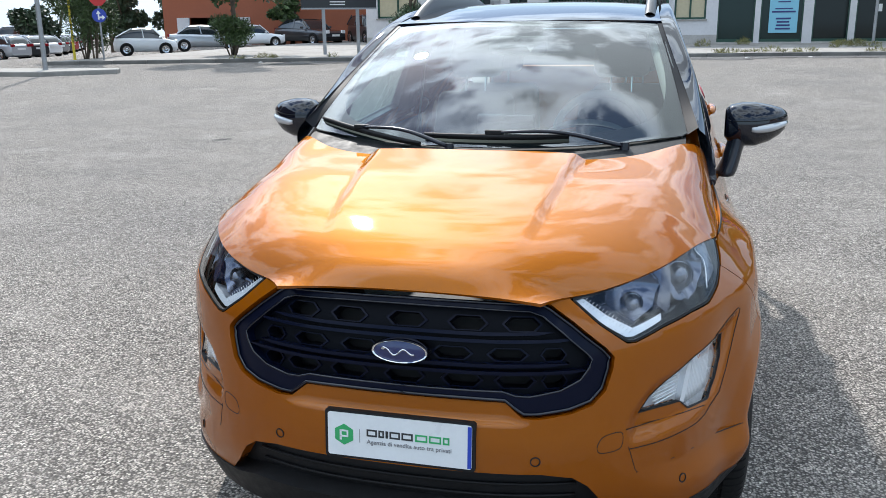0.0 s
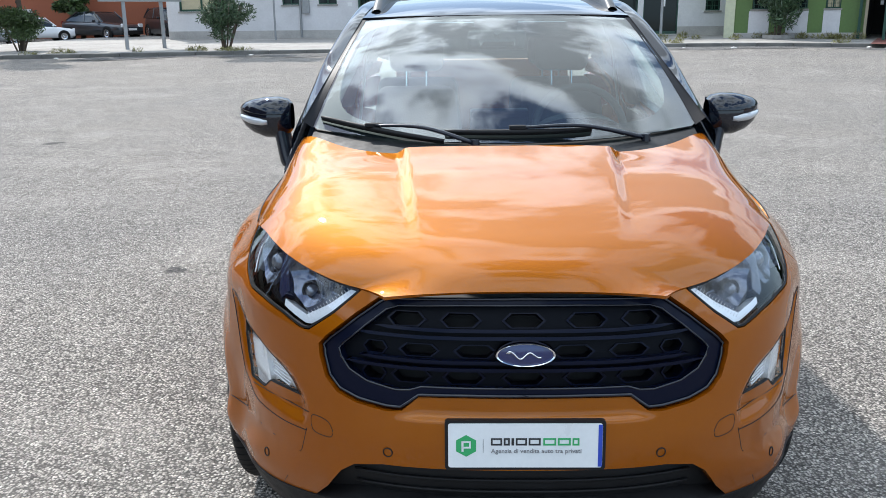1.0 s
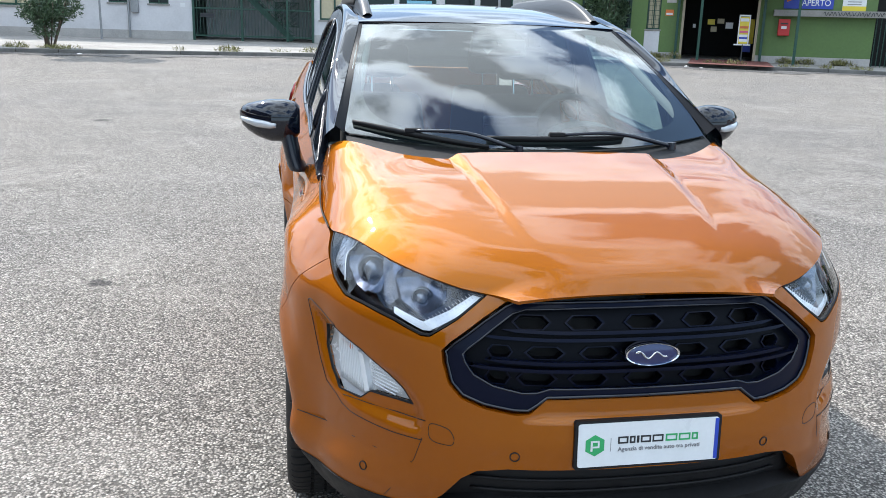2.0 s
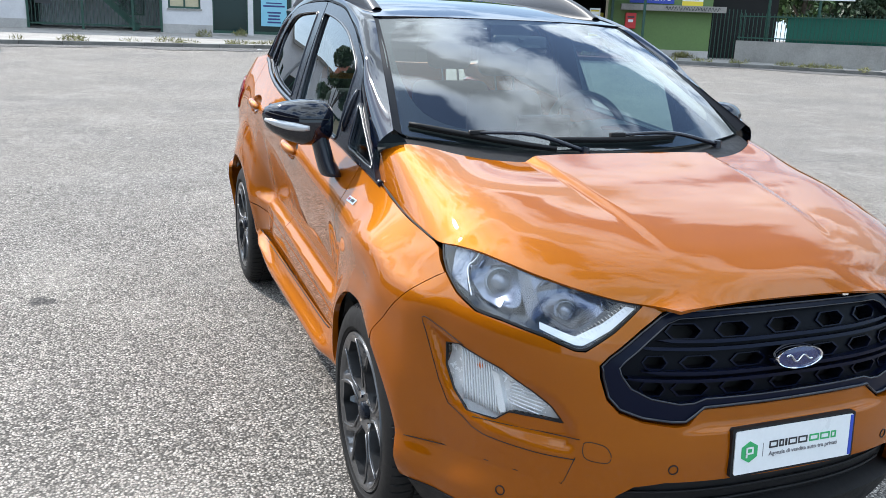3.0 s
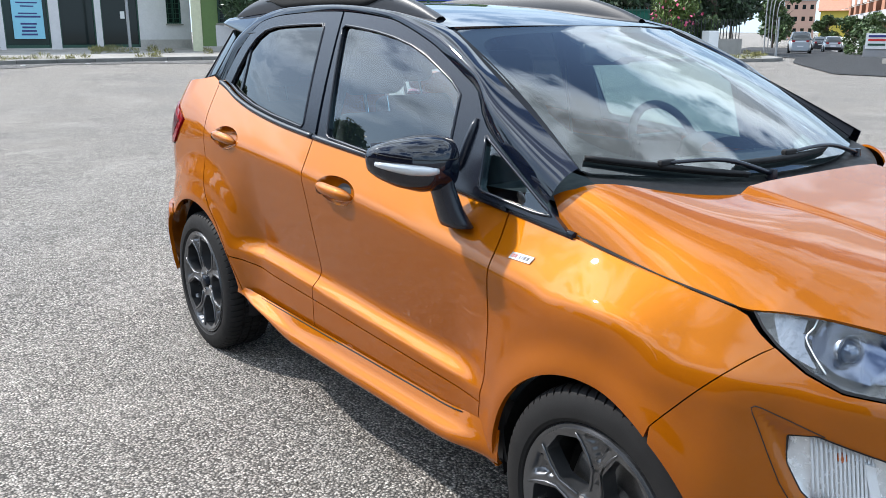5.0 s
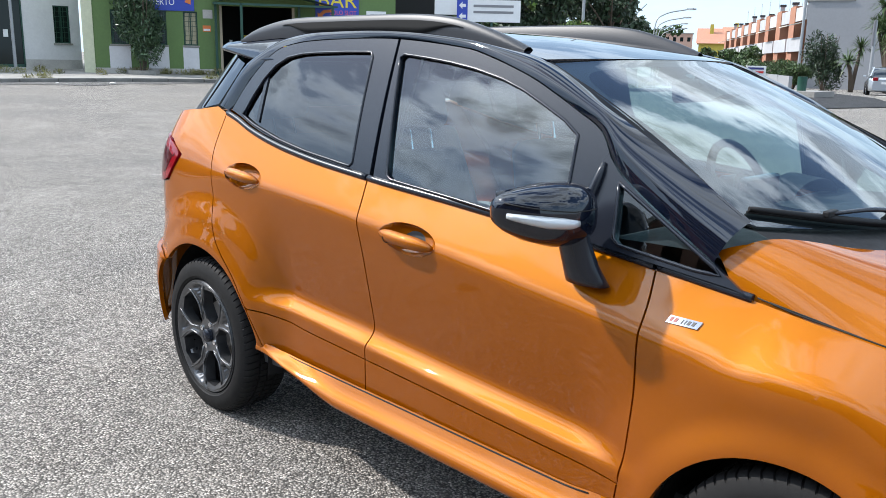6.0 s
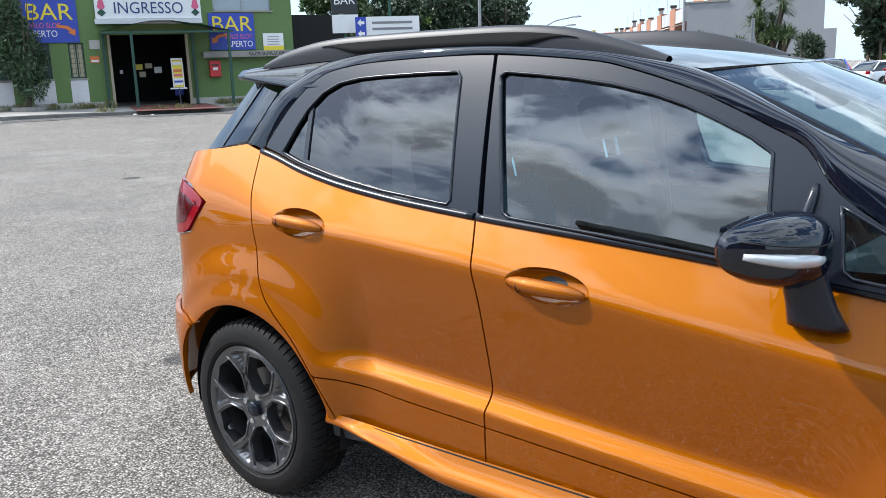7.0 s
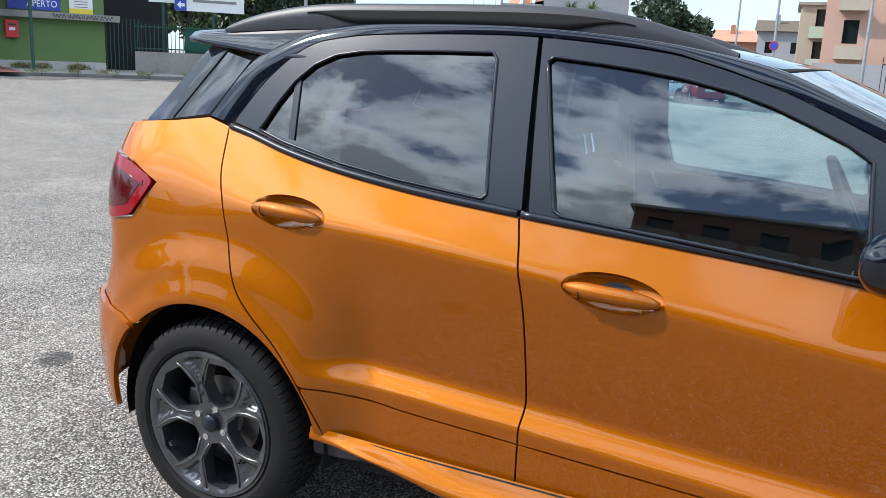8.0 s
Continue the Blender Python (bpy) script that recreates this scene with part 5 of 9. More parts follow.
# door mirrors
def make_mirror(m):
    secs = ((-0.795, 1.490, 1.142, 0.040, 0.036), (-0.812, 1.494, 1.143, 0.066, 0.050), (-0.85, 1.502, 1.144, 0.080, 0.056), (-0.90, 1.515, 1.143, 0.084, 0.056), (-0.95, 1.535, 1.143, 0.074, 0.047), (-0.985, 1.555, 1.144, 0.056, 0.036), (-1.006, 1.570, 1.144, 0.036, 0.025), (-1.016, 1.578, 1.143, 0.011, 0.009), (-1.018, 1.578, 1.143, 0.0005, 0.0005))
    rows = []
    secs = tuple((x, yc, zc - 0.36 * rz, ry, 1.36 * rz) for x, yc, zc, ry, rz in secs)
    for x, yc, zc, ry, rz in secs:
        row = []
        for a in np.linspace(0, 2 * math.pi, 33)[:-1]:
            c, s = math.cos(a), math.sin(a)
            row.append((x, yc + ry * math.copysign(abs(c) ** 0.8, c), zc + rz * math.copysign(abs(s) ** 0.8, s) * (1.05 if s > 0 else 1.0)))
        rows.append(row)
    mir = link_mesh("door_mirror", loft("door_mirror", rows, mirror=m, closed=True), BLACK_GLOSS, front_doors[1 if m else 0], "gloss black door mirror with clear turn signal")
    strip = []
    for t in np.linspace(0, 1, 14):
        x = -0.88 - 0.128 * t
        yc, zc, ry = (np.interp(-x, [-q[0] for q in secs], [q[i] for q in secs]) for i in (1, 2, 3))
        strip.append((x - 0.002 * t, yc - ry * 0.985 + 0.006, zc - 0.010 + 0.004 * t))
    link_mesh("turn_signal", tube("turn_signal", strip, [0.004 + 0.0115 * math.sin(math.pi * min(1, 0.15 + t)) ** 0.7 for t in np.linspace(0, 0.8, 14)], 10, 1.0, mirror=m), MATS["signal_lens"], mir, "clear turn signal strip")
    seam = []
    for t in np.linspace(0, 1, 16):
        x = -0.806 - 0.206 * t
        yc, zc, ry = (np.interp(-x, [-q[0] for q in secs], [q[i] for q in secs]) for i in (1, 2, 3))
        seam.append((x, yc - ry * 0.992, zc + 0.018 + 0.004 * t))
    link_mesh("mirror_seam", tube("mirror_seam", seam, 0.0016, 5, mirror=m), GAP, mir)
    foot = [[(xc + rx * math.cos(a), yc + ry * math.sin(a), z) for a in np.linspace(0, 2 * math.pi, 21)[:-1]] for xc, yc, rx, ry, z in ((-0.842, 1.490, 0.036, 0.056, 1.10), (-0.836, 1.482, 0.032, 0.050, 1.065), (-0.828, 1.474, 0.031, 0.050, 1.035), (-0.820, 1.466, 0.032, 0.053, 1.00), (-0.808, 1.458, 0.036, 0.060, 0.965), (-0.800, 1.455, 0.036, 0.064, 0.948), (-0.79, 1.455, 0.02, 0.04, 0.945))]
    link_mesh("mirror_foot", loft("mirror_foot", foot, mirror=m, closed=True, flip=True), BLACK_SATIN, mir, "satin black mirror foot")
    gl = [[(x, y, z) for x in np.linspace(-0.99, -0.82, 8)] for y, z in ((1.60, 1.10), (1.603, 1.18))]
    link_mesh("mirror_glass", loft("mirror_glass", gl, mirror=m), CHROME, mir, "mirror glass")


make_mirror(False)
make_mirror(True)

# roof rails
rail_z = spline([1.935, 1.976, 2.107, 2.258, 2.618, 3.017, 3.314, 3.50, 3.555], [1.528, 1.544, 1.587, 1.622, 1.639, 1.638, 1.620, 1.580, 1.560])
for m in (False, True):
    ys = np.linspace(1.937, 3.553, 50)
    rows = []
    for y in ys:
        zt, zb = float(rail_z(y)), float(roof_mid_z(y)) - 0.030
        zt = max(zt, zb + 0.004)
        rows.append([(-0.520, y, zb), (-0.522, y, zb + (zt - zb) * 0.5), (-0.516, y, zt - 0.006), (-0.506, y, zt), (-0.490, y, zt), (-0.480, y, zt - 0.008), (-0.474, y, zb)])
    rail = link_mesh("roof_rail", loft("roof_rail", rows, mirror=m, flip=True), RAIL, car, "dark satin roof rail")
    edge_rows = []
    for t in np.linspace(0, 1, 40):
        y = 2.20 + 1.03 * t
        zb, zt = float(roof_mid_z(y)) - 0.018, float(rail_z(y)) - 0.021
        k = ease(t, 0.0, 0.22) * (1 - ease(t, 0.80, 1.0))
        edge_rows.append([(-0.5245, y, zt - (zt - zb) * k * q) for q in (0.0, 0.5, 1.0)] + [(-0.515, y, zt - (zt - zb) * k)])
    link_mesh("rail_slot", loft("rail_slot", edge_rows, mirror=m, flip=True), GAP, rail, "dark slot under the rail")

# wipers
def wiper(tip, mid, heel, pivot):
    def on(f, v, up):
        p = screen(np.array([f]), np.array([v]))[0]
        return Vector(p) + Vector((0, -0.42, 0.9)) * up
    blade = [on(f, v, 0.012) for f, v in zip(np.linspace(tip[0], heel[0], 16), np.linspace(tip[1], heel[1], 16))]
    w = link_mesh("wiper", tube("wiper", [tuple(q) for q in blade], [0.004 + 0.005 * math.sin(math.pi * t) ** 0.4 for t in np.linspace(0.02, 0.98, 16)], 8), PLASTIC, car, "black windscreen wiper")
    link_mesh("rubber", tube("rubber", [tuple(q - Vector((0, -0.42, 0.9)) * 0.009) for q in blade], 0.0035, 6), RUBBER, w)
    arm = flow([tuple(on(*mid, 0.022)), tuple((on(*mid, 0.03) + Vector(pivot)) / 2 + Vector((0, -0.01, 0.02))), pivot], 0.03)
    link_mesh("arm", tube("arm", [tuple(q) for q in arm], [0.007 + 0.005 * k / len(arm) for k in range(len(arm))], 8, 0.7), BLACK_SATIN, w)
    bm = bmesh.new()
    box(bm, (-0.028, -0.009, -0.006), (0.028, 0.009, 0.010))
    bm.transform(Matrix.Translation(on(*mid, 0.02)))
    part("joint", bm, PLASTIC, w, bevel=0.004)
    bm = bmesh.new()
    rod(bm, Vector(pivot) - Vector((0, 0, 0.03)), Vector(pivot) + Vector((0, 0, 0.012)), 0.018, 0.014, 16)
    part("pivot", bm, BLACK_SATIN, w)


wiper((-0.95, 0.062), (-0.66, 0.035), (-0.30, -0.012), (-0.10, 0.925, 1.098))
wiper((-0.30, 0.045), (0.06, 0.055), (0.43, 0.045), (0.46, 0.985, 1.105))

# fender badges, plain shapes
for m in (False, True):
    b0 = link_mesh("side_badge", skin("side_badge", body, fy((1.143, 0.902), (1.224, 0.902), (1.217, 0.918), (1.136, 0.918)), lift=0.003, rim=0.004, mirror=m), CHROME, fenders[1 if m else 0], "small chrome badge with red and dark marks")
    for y0, y1, mat in ((1.209, 1.217, RED_INK), (1.198, 1.206, RED_INK), (1.184, 1.187, INK), (1.176, 1.179, INK), (1.165, 1.172, INK), (1.153, 1.161, INK)):
        link_mesh("mark", skin("mark", body, fy((y0, 0.906), (y1, 0.906), (y1 - 0.004, 0.9145), (y0 - 0.004, 0.9145)), lift=0.0038, rim=0.001, mirror=m), mat, b0)

# cabin
bm = bmesh.new()
box(bm, (-0.68, 1.1, 0.30), (0.68, 3.75, 0.42))
part("cabin_floor", bm, CABIN, car)
dash = [[(x, y + 0.10 * (x / 0.7) ** 2, z - 0.03 * (x / 0.7) ** 2) for x in np.linspace(-0.70, 0.70, 25)] for y, z in ((0.98, 1.075), (1.15, 1.088), (1.35, 1.082), (1.45, 1.05), (1.48, 0.98), (1.46, 0.85), (1.40, 0.60))]
link_mesh("dashboard", loft("dashboard", dash), CABIN, car, "black dashboard")
rows = [[(0.30 + rx * math.cos(a), 1.36 + dy, 1.07 + rz * math.sin(a)) for a in np.linspace(0, math.pi, 14)] for rx, rz, dy in ((0.17, 0.06, 0.0), (0.16, 0.07, 0.10), (0.13, 0.04, 0.13))]
link_mesh("binnacle", loft("binnacle", rows), CABIN, car)
bm = bmesh.new()
box(bm, (-0.11, 1.40, 1.03), (0.11, 1.43, 1.16))
part("centre_display", bm, BLACK_GLOSS, car, "dark centre display", bevel=0.008)
WHEEL_AT = Matrix.Translation((0.335, 1.64, 1.055)) @ Matrix.Rotation(radians(64), 4, "X")
ringp = [WHEEL_AT @ Vector((0.178 * math.cos(a), 0.178 * math.sin(a), 0)) for a in np.linspace(0, 2 * math.pi, 41)]
sw = link_mesh("steering_wheel", tube("steering_wheel", [tuple(q) for q in ringp], 0.0155, 10, caps=False), CABIN, car, "black steering wheel")
bm = bmesh.new()
rod(bm, (0, 0, -0.05), (0, 0, 0.015), 0.07, 0.06, 20)
for a in (0, 180, 270):
    box(bm, (0.05, -0.018, -0.014), (0.17, 0.018, 0.004), Matrix.Rotation(radians(a), 4, "Z"))
bm.transform(WHEEL_AT)
part("wheel_hub", bm, CABIN, sw, bevel=0.004)


def make_seat(x, y, lean, wide=0.25):
    bm = bmesh.new()
    box(bm, (-wide, -0.30, 0.50), (wide, 0.24, 0.66))
    m = Matrix.Translation((x, y, 0))
    bm.transform(m)
    seat = part("seat", bm, SEAT, car, "black cloth seat", smooth=True, bevel=0.05, segments=4)
    bm = bmesh.new()
    box(bm, (-wide * 0.96, -0.07, 0.0), (wide * 0.96, 0.07, 0.60))
    for v in bm.verts:
        if v.co.z > 0.3:
            v.co.x *= 0.82
            v.co.y *= 0.7
    bm.transform(m @ Matrix.Translation((0, 0.18, 0.58)) @ Matrix.Rotation(radians(-lean), 4, "X"))
    part("backrest", bm, SEAT, seat, smooth=True, bevel=0.05, segments=4)
    bm = bmesh.new()
    box(bm, (-0.135, -0.05, 0.0), (0.135, 0.05, 0.17))
    hm = m @ Matrix.Translation((0, 0.18, 0.58)) @ Matrix.Rotation(radians(-lean), 4, "X") @ Matrix.Translation((0, -0.01, 0.67))
    bm.transform(hm)
    part("headrest", bm, SEAT, seat, smooth=True, bevel=0.045, segments=4)
    for dx in (-0.05, 0.05):
        bm = bmesh.new()
        rod(bm, (dx, 0, -0.10), (dx, 0, 0.02), 0.007)
        bm.transform(hm)
        part("headrest_post", bm, CHROME, seat)


for x in (-0.365, 0.365):
    make_seat(x, 2.24, 14)
for x in (-0.40, 0.40):
    make_seat(x, 3.05, 18, 0.30)
bm = bmesh.new()
box(bm, (-0.115, -0.02, -0.036), (0.115, 0.02, 0.036))
bm.transform(Matrix.Translation((0.0, 1.66, 1.405)) @ Matrix.Rotation(radians(-8), 4, "X"))
inner = part("inside_mirror", bm, CABIN, car, "black inside mirror", bevel=0.014, segments=3)
bm = bmesh.new()
rod(bm, (0, 1.65, 1.425), (0, 1.640, 1.435), 0.014)
part("mirror_stalk", bm, CABIN, inner)
rows = [[tuple(screen(f * w, v) + np.array((0, 0.004 + dd, -0.003 - dd))) for f in (-1, -0.9, 0.9, 1)] for v, w, dd in ((0.74, 0.10, 0.004), (0.76, 0.115, 0.03), (0.97, 0.16, 0.035), (0.98, 0.165, 0.004))]
link_mesh("sensor_cover", loft("sensor_cover", rows), CABIN, inner, "black sensor cover behind the windscreen")
for sx in (-1, 1):
    strap = [(sx * 0.60, 2.48, 1.42), (sx * 0.62, 2.46, 1.2), (sx * 0.66, 2.44, 0.9)]
    link_mesh("seat_belt", tube("seat_belt", strap, 0.016, 6, 0.2), MATS["headlining"], car, "grey seat belt")
    rows = [[(sx * (float(green_x(y, z)) - d), y, z) for z in np.linspace(1.08, 1.52, 6)] for d, y in ((0.03, 2.33), (0.07, 2.36), (0.07, 2.50), (0.03, 2.53))]
    link_mesh("pillar_trim", loft("pillar_trim", rows), CABIN, car)
    rows = [[(sx * (0.66 - 0.125 * v - 0.02 + d), 1.13 + 0.70 * v + e, 1.13 + 0.35 * v - 0.01) for v in np.linspace(0, 1, 10)] for d, e in ((0.0, -0.02), (-0.03, 0.03), (0.02, 0.08))]
    link_mesh("pillar_trim", loft("pillar_trim", rows), LINING, car, "pale grey pillar lining")

# ---- ground ----
def rise(y):
    return 0.0185 * (hinge(y - 6.0, 1.6) - hinge(y - 50.0, 3.0))


def land(x, y):
    """The lot rises away from the car in the middle and falls off to both streets."""
    r = float(rise(y)) * float(1 - ease(-x, 23, 40)) * float(1 - ease(x, 36, 54))
    return r - 0.006 * float(hinge(-x - 26, 3)) - 0.012 * float(hinge(min(x, 120) - 40, 3))


OIL = ((-0.14, 4.95, 0.10), (-0.04, 4.5, 0.06), (-5.2, 8.6, 0.12), (-3.4, 11.0, 0.16), (4.2, 12.5, 0.2), (-1.9, 3.2, 0.05))


def make_asphalt(name, base, stone):
    m = bpy.data.materials.new(name)
    m.use_nodes = True
    nt = m.node_tree
    b = nt.nodes["Principled BSDF"]
    co = node(nt, "ShaderNodeTexCoord").outputs["Object"]
    v = node(nt, "ShaderNodeTexVoronoi", {"Vector": co, "Scale": 100.0, "Randomness": 1.0})
    v2 = node(nt, "ShaderNodeTexVoronoi", {"Vector": co, "Scale": 230.0})
    big = node(nt, "ShaderNodeTexNoise", {"Vector": co, "Scale": 0.35, "Detail": 7.0, "Roughness": 0.62})
    mid = node(nt, "ShaderNodeTexNoise", {"Vector": co, "Scale": 3.0, "Detail": 6.0, "Roughness": 0.7})
    mid2 = node(nt, "ShaderNodeTexNoise", {"Vector": co, "Scale": 9.0, "Detail": 6.0, "Roughness": 0.75})
    pebble = ramp(nt, node(nt, "ShaderNodeSeparateColor", {0: v.outputs["Color"]}).outputs[0], (0.0, tuple(c * 0.40 for c in stone)), (0.5, stone), (0.88, tuple(min(1, c * 1.25) for c in stone)), (1.0, tuple(min(1, c * 1.9) for c in stone)))
    pit = ramp(nt, v.outputs["Distance"], (0.34, 0.0), (0.66, 1.0))
    col = mix_col(nt, pit, pebble, base)
    col = mix_col(nt, 1.0, col, ramp(nt, big.outputs[0], (0.32, (0.84, 0.84, 0.85)), (0.5, (0.95, 0.945, 0.935)), (0.70, (1.0, 0.985, 0.96))), "MULTIPLY")
    col = mix_col(nt, 1.0, col, ramp(nt, mid.outputs[0], (0.3, 0.87), (0.7, 1.0)), "MULTIPLY")
    grit = node(nt, "ShaderNodeTexNoise", {"Vector": co, "Scale": 16.0, "Detail": 9.0, "Roughness": 0.82})
    col = mix_col(nt, 1.0, col, ramp(nt, grit.outputs[0], (0.34, 0.72), (0.52, 0.93), (0.66, 1.0)), "MULTIPLY")
    wear = node(nt, "ShaderNodeTexNoise", {"Vector": co, "Scale": 0.9, "Detail": 8.0, "Roughness": 0.7, "Distortion": 0.6})
    col = mix_col(nt, ramp(nt, wear.outputs[0], (0.50, 0.0), (0.72, 0.2)), col, tuple(min(1, c * 1.15) for c in stone))
    for sx, sy, r in OIL:
        away = node(nt, "ShaderNodeVectorMath", {0: co, 1: (sx, sy, 0.0)})
        away.operation = "DISTANCE"
        d = math_node(nt, "ADD", away.outputs["Value"], math_node(nt, "MULTIPLY", math_node(nt, "SUBTRACT", mid2.outputs[0], 0.5), 0.35))
        col = mix_col(nt, ramp(nt, d, (r * 0.75, 0.72), (r * 1.1, 0.0)), col, (0.03, 0.03, 0.032))
    b.inputs["Roughness"].default_value = 0.9
    b.inputs["Specular IOR Level"].default_value = 0.25
    clump = node(nt, "ShaderNodeTexNoise", {"Vector": co, "Scale": 24.0, "Detail": 4.0, "Roughness": 0.7})
    col = mix_col(nt, 1.0, col, ramp(nt, clump.outputs[0], (0.38, 0.70), (0.47, 0.95), (0.58, 1.06)), "MULTIPLY")
    nt.links.new(col, b.inputs["Base Color"])
    h = math_node(nt, "ADD", math_node(nt, "MULTIPLY_ADD", clump.outputs[0], 0.6, math_node(nt, "MULTIPLY", v.outputs["Distance"], -1.0)), math_node(nt, "MULTIPLY", v2.outputs["Distance"], -0.4))
    bp = node(nt, "ShaderNodeBump", {"Strength": 1.0, "Distance": 0.011, "Height": h})
    nt.links.new(bp.outputs[0], b.inputs["Normal"])
    return m


ASPHALT = make_asphalt("worn_asphalt", (0.116, 0.107, 0.097), (0.540, 0.493, 0.446))
ys = np.concatenate((np.linspace(-900, -60, 12), np.linspace(-50, 70, 121), np.linspace(90, 1500, 14)))
xs = np.concatenate((np.linspace(-1200, -80, 10), np.linspace(-70, 110, 37), np.linspace(130, 1500, 12)))
rows = [[(x, y, land(x, y)) for x in xs] for y in ys]
DARK_ROAD = make_asphalt("dark_asphalt", (0.035, 0.035, 0.037), (0.085, 0.085, 0.088))
ground = tagged(link_mesh("ground", loft("ground", rows), ASPHALT, None), "pale worn grey asphalt of an open car park", "ground", kind="structure")


def strip(name, left, right, mat, label, up=0.025, n=60, across=14):
    """A sheet laid on the land between two edges."""
    a, b = [np.array([np.interp(np.linspace(0, 1, n), np.linspace(0, 1, len(e)), [q[i] for q in e]) for i in (0, 1)]).T for e in (left, right)]
    rows_ = [[(*(p * (1 - t) + q * t), land(*(p * (1 - t) + q * t)) + up) for p, q in zip(a, b)] for t in np.linspace(0, 1, across)]
    return tagged(link_mesh(name, loft(name, rows_), mat, None), label, "road", kind="structure")


strip("road", [(24, 14.2), (29.5, 19.0), (33.8, 21.5), (36, 27), (41, 33), (54, 41), (90, 63), (125, 85)], [(24.6, 11.8), (30, 10.8), (36, 13.8), (41, 19), (50, 25.5), (62, 33), (95, 54), (130, 76)], DARK_ROAD, "dark asphalt street leading away from the car park")
strip("road", [(35.8, 13.7), (34.4, 9.2), (32.4, 7.2), (30.5, 5.1), (28.7, 2.5), (27.2, -1), (26, -14)], [(47, 17), (47.5, 11), (47, 7), (46.5, 3), (46, -2), (46, -8), (46, -16)], DARK_ROAD, "dark asphalt cross street beyond the kerb", up=0.03, n=40)

# ---- the street round the car park ----
PLASTER = material("white_plaster", (0.62, 0.61, 0.62), 0.85, vary=0.10, scale=0.9, bump=0.25, bump_scale=60)
PLINTH = material("grey_plinth", (0.42, 0.40, 0.38), 0.9, vary=0.22, scale=1.5, bump=0.3, bump_scale=50)
GREEN_WALL = material("green_plaster", (0.115, 0.185, 0.065), 0.85, vary=0.12, scale=0.8, bump=0.25, bump_scale=60)
GREEN_STEEL = material("green_steel", (0.012, 0.060, 0.040), 0.45, vary=0.2, scale=5)
CONCRETE = material("concrete", (0.27, 0.257, 0.235), 0.9, vary=0.25, scale=1.2, bump=0.4, bump_scale=70)
KERB_STONE = material("kerb_stone", (0.17, 0.163, 0.15), 0.9, vary=0.4, scale=2.0, bump=0.4, bump_scale=60, island=0.25)
PAVING = material("pavement_slabs", (0.27, 0.255, 0.235), 0.9, vary=0.4, scale=0.7, bump=0.4, bump_scale=50)
DARK_GLASS = material("shop_glass", (0.010, 0.016, 0.016), 0.06, 0.0, 0.0, spec=0.3)
TEAL_GLASS = material("teal_glass", (0.012, 0.030, 0.028), 0.08, 0.0, 0.0, spec=0.3)
# near-black colour puts the shade of deep openings into their walls
SHADE_BLACK = material("shade_black", (0.008, 0.008, 0.008), 0.8)
CREAM = material("cream_blind", (0.50, 0.44, 0.30), 0.8, vary=0.1)
TERRACOTTA = material("terracotta_wall", (0.33, 0.105, 0.055), 0.85, vary=0.08, scale=0.6, bump=0.2, bump_scale=60)
SIGN_BLUE = material("sign_blue", (0.025, 0.055, 0.36), 0.45, vary=0.06, scale=2)
SIGN_YELLOW = material("sign_yellow", (0.72, 0.56, 0.04), 0.45)
SIGN_WHITE = material("sign_white", (0.72, 0.72, 0.72), 0.45, vary=0.05, scale=2)
SIGN_CYAN = material("sign_cyan", (0.22, 0.52, 0.66), 0.4)
SIGN_RED = material("sign_red", (0.50, 0.025, 0.025), 0.45)
SIGN_ORANGE = material("sign_orange", (0.62, 0.16, 0.03), 0.45)
SIGN_DARK = material("sign_dark", (0.02, 0.022, 0.026), 0.4)
SIGN_NAVY = material("sign_navy", (0.03, 0.035, 0.16), 0.45)
SIGN_PINK = material("sign_pink", (0.62, 0.10, 0.20), 0.45)
GALV = material("galvanised", (0.32, 0.33, 0.34), 0.5, 0.6, vary=0.15, scale=6)
GREY_RENDER = material("grey_render", (0.27, 0.27, 0.28), 0.9, vary=0.08, scale=0.4, bump=0.2, bump_scale=30)
ORANGE_BRICK = material("orange_brick", (0.35, 0.16, 0.095), 0.85, vary=0.12, scale=1.0)
PINK_RENDER = material("pink_render", (0.42, 0.265, 0.205), 0.9, vary=0.06, scale=0.5)
BEIGE_RENDER = material("beige_render", (0.36, 0.31, 0.245), 0.9, vary=0.06, scale=0.5)
YELLOW_RENDER = material("yellow_render", (0.50, 0.40, 0.07), 0.9, vary=0.05)
ROOF_TILE = material("roof_tile", (0.42, 0.20, 0.13), 0.9, vary=0.2, scale=3.0)
CARPET = material("red_ramp", (0.14, 0.045, 0.035), 0.9, vary=0.2, scale=3)
BARK = material("bark", (0.10, 0.075, 0.055), 0.9, vary=0.3, scale=6, bump=0.5, bump_scale=40)
MESH_GREEN = material("green_netting", (0.01, 0.11, 0.075), 0.8, vary=0.2, scale=3)
LITTER = material("paper_litter", (0.70, 0.68, 0.64), 0.8)


def leaf_mat(name, color, gloss=0.5):
    m = bpy.data.materials.new(name)
    m.use_nodes = True
    nt = m.node_tree
    b = nt.nodes["Principled BSDF"]
    rnd = node(nt, "ShaderNodeNewGeometry").outputs["Random Per Island"]
    col = ramp(nt, rnd, (0.0, tuple(c * 0.55 for c in color)), (0.5, color), (1.0, tuple(min(1, c * 1.7) for c in color)))
    nt.links.new(col, b.inputs["Base Color"])
    b.inputs["Roughness"].default_value = gloss
    b.inputs["Transmission Weight"].default_value = 0.0
    MATS[name] = m
    return m


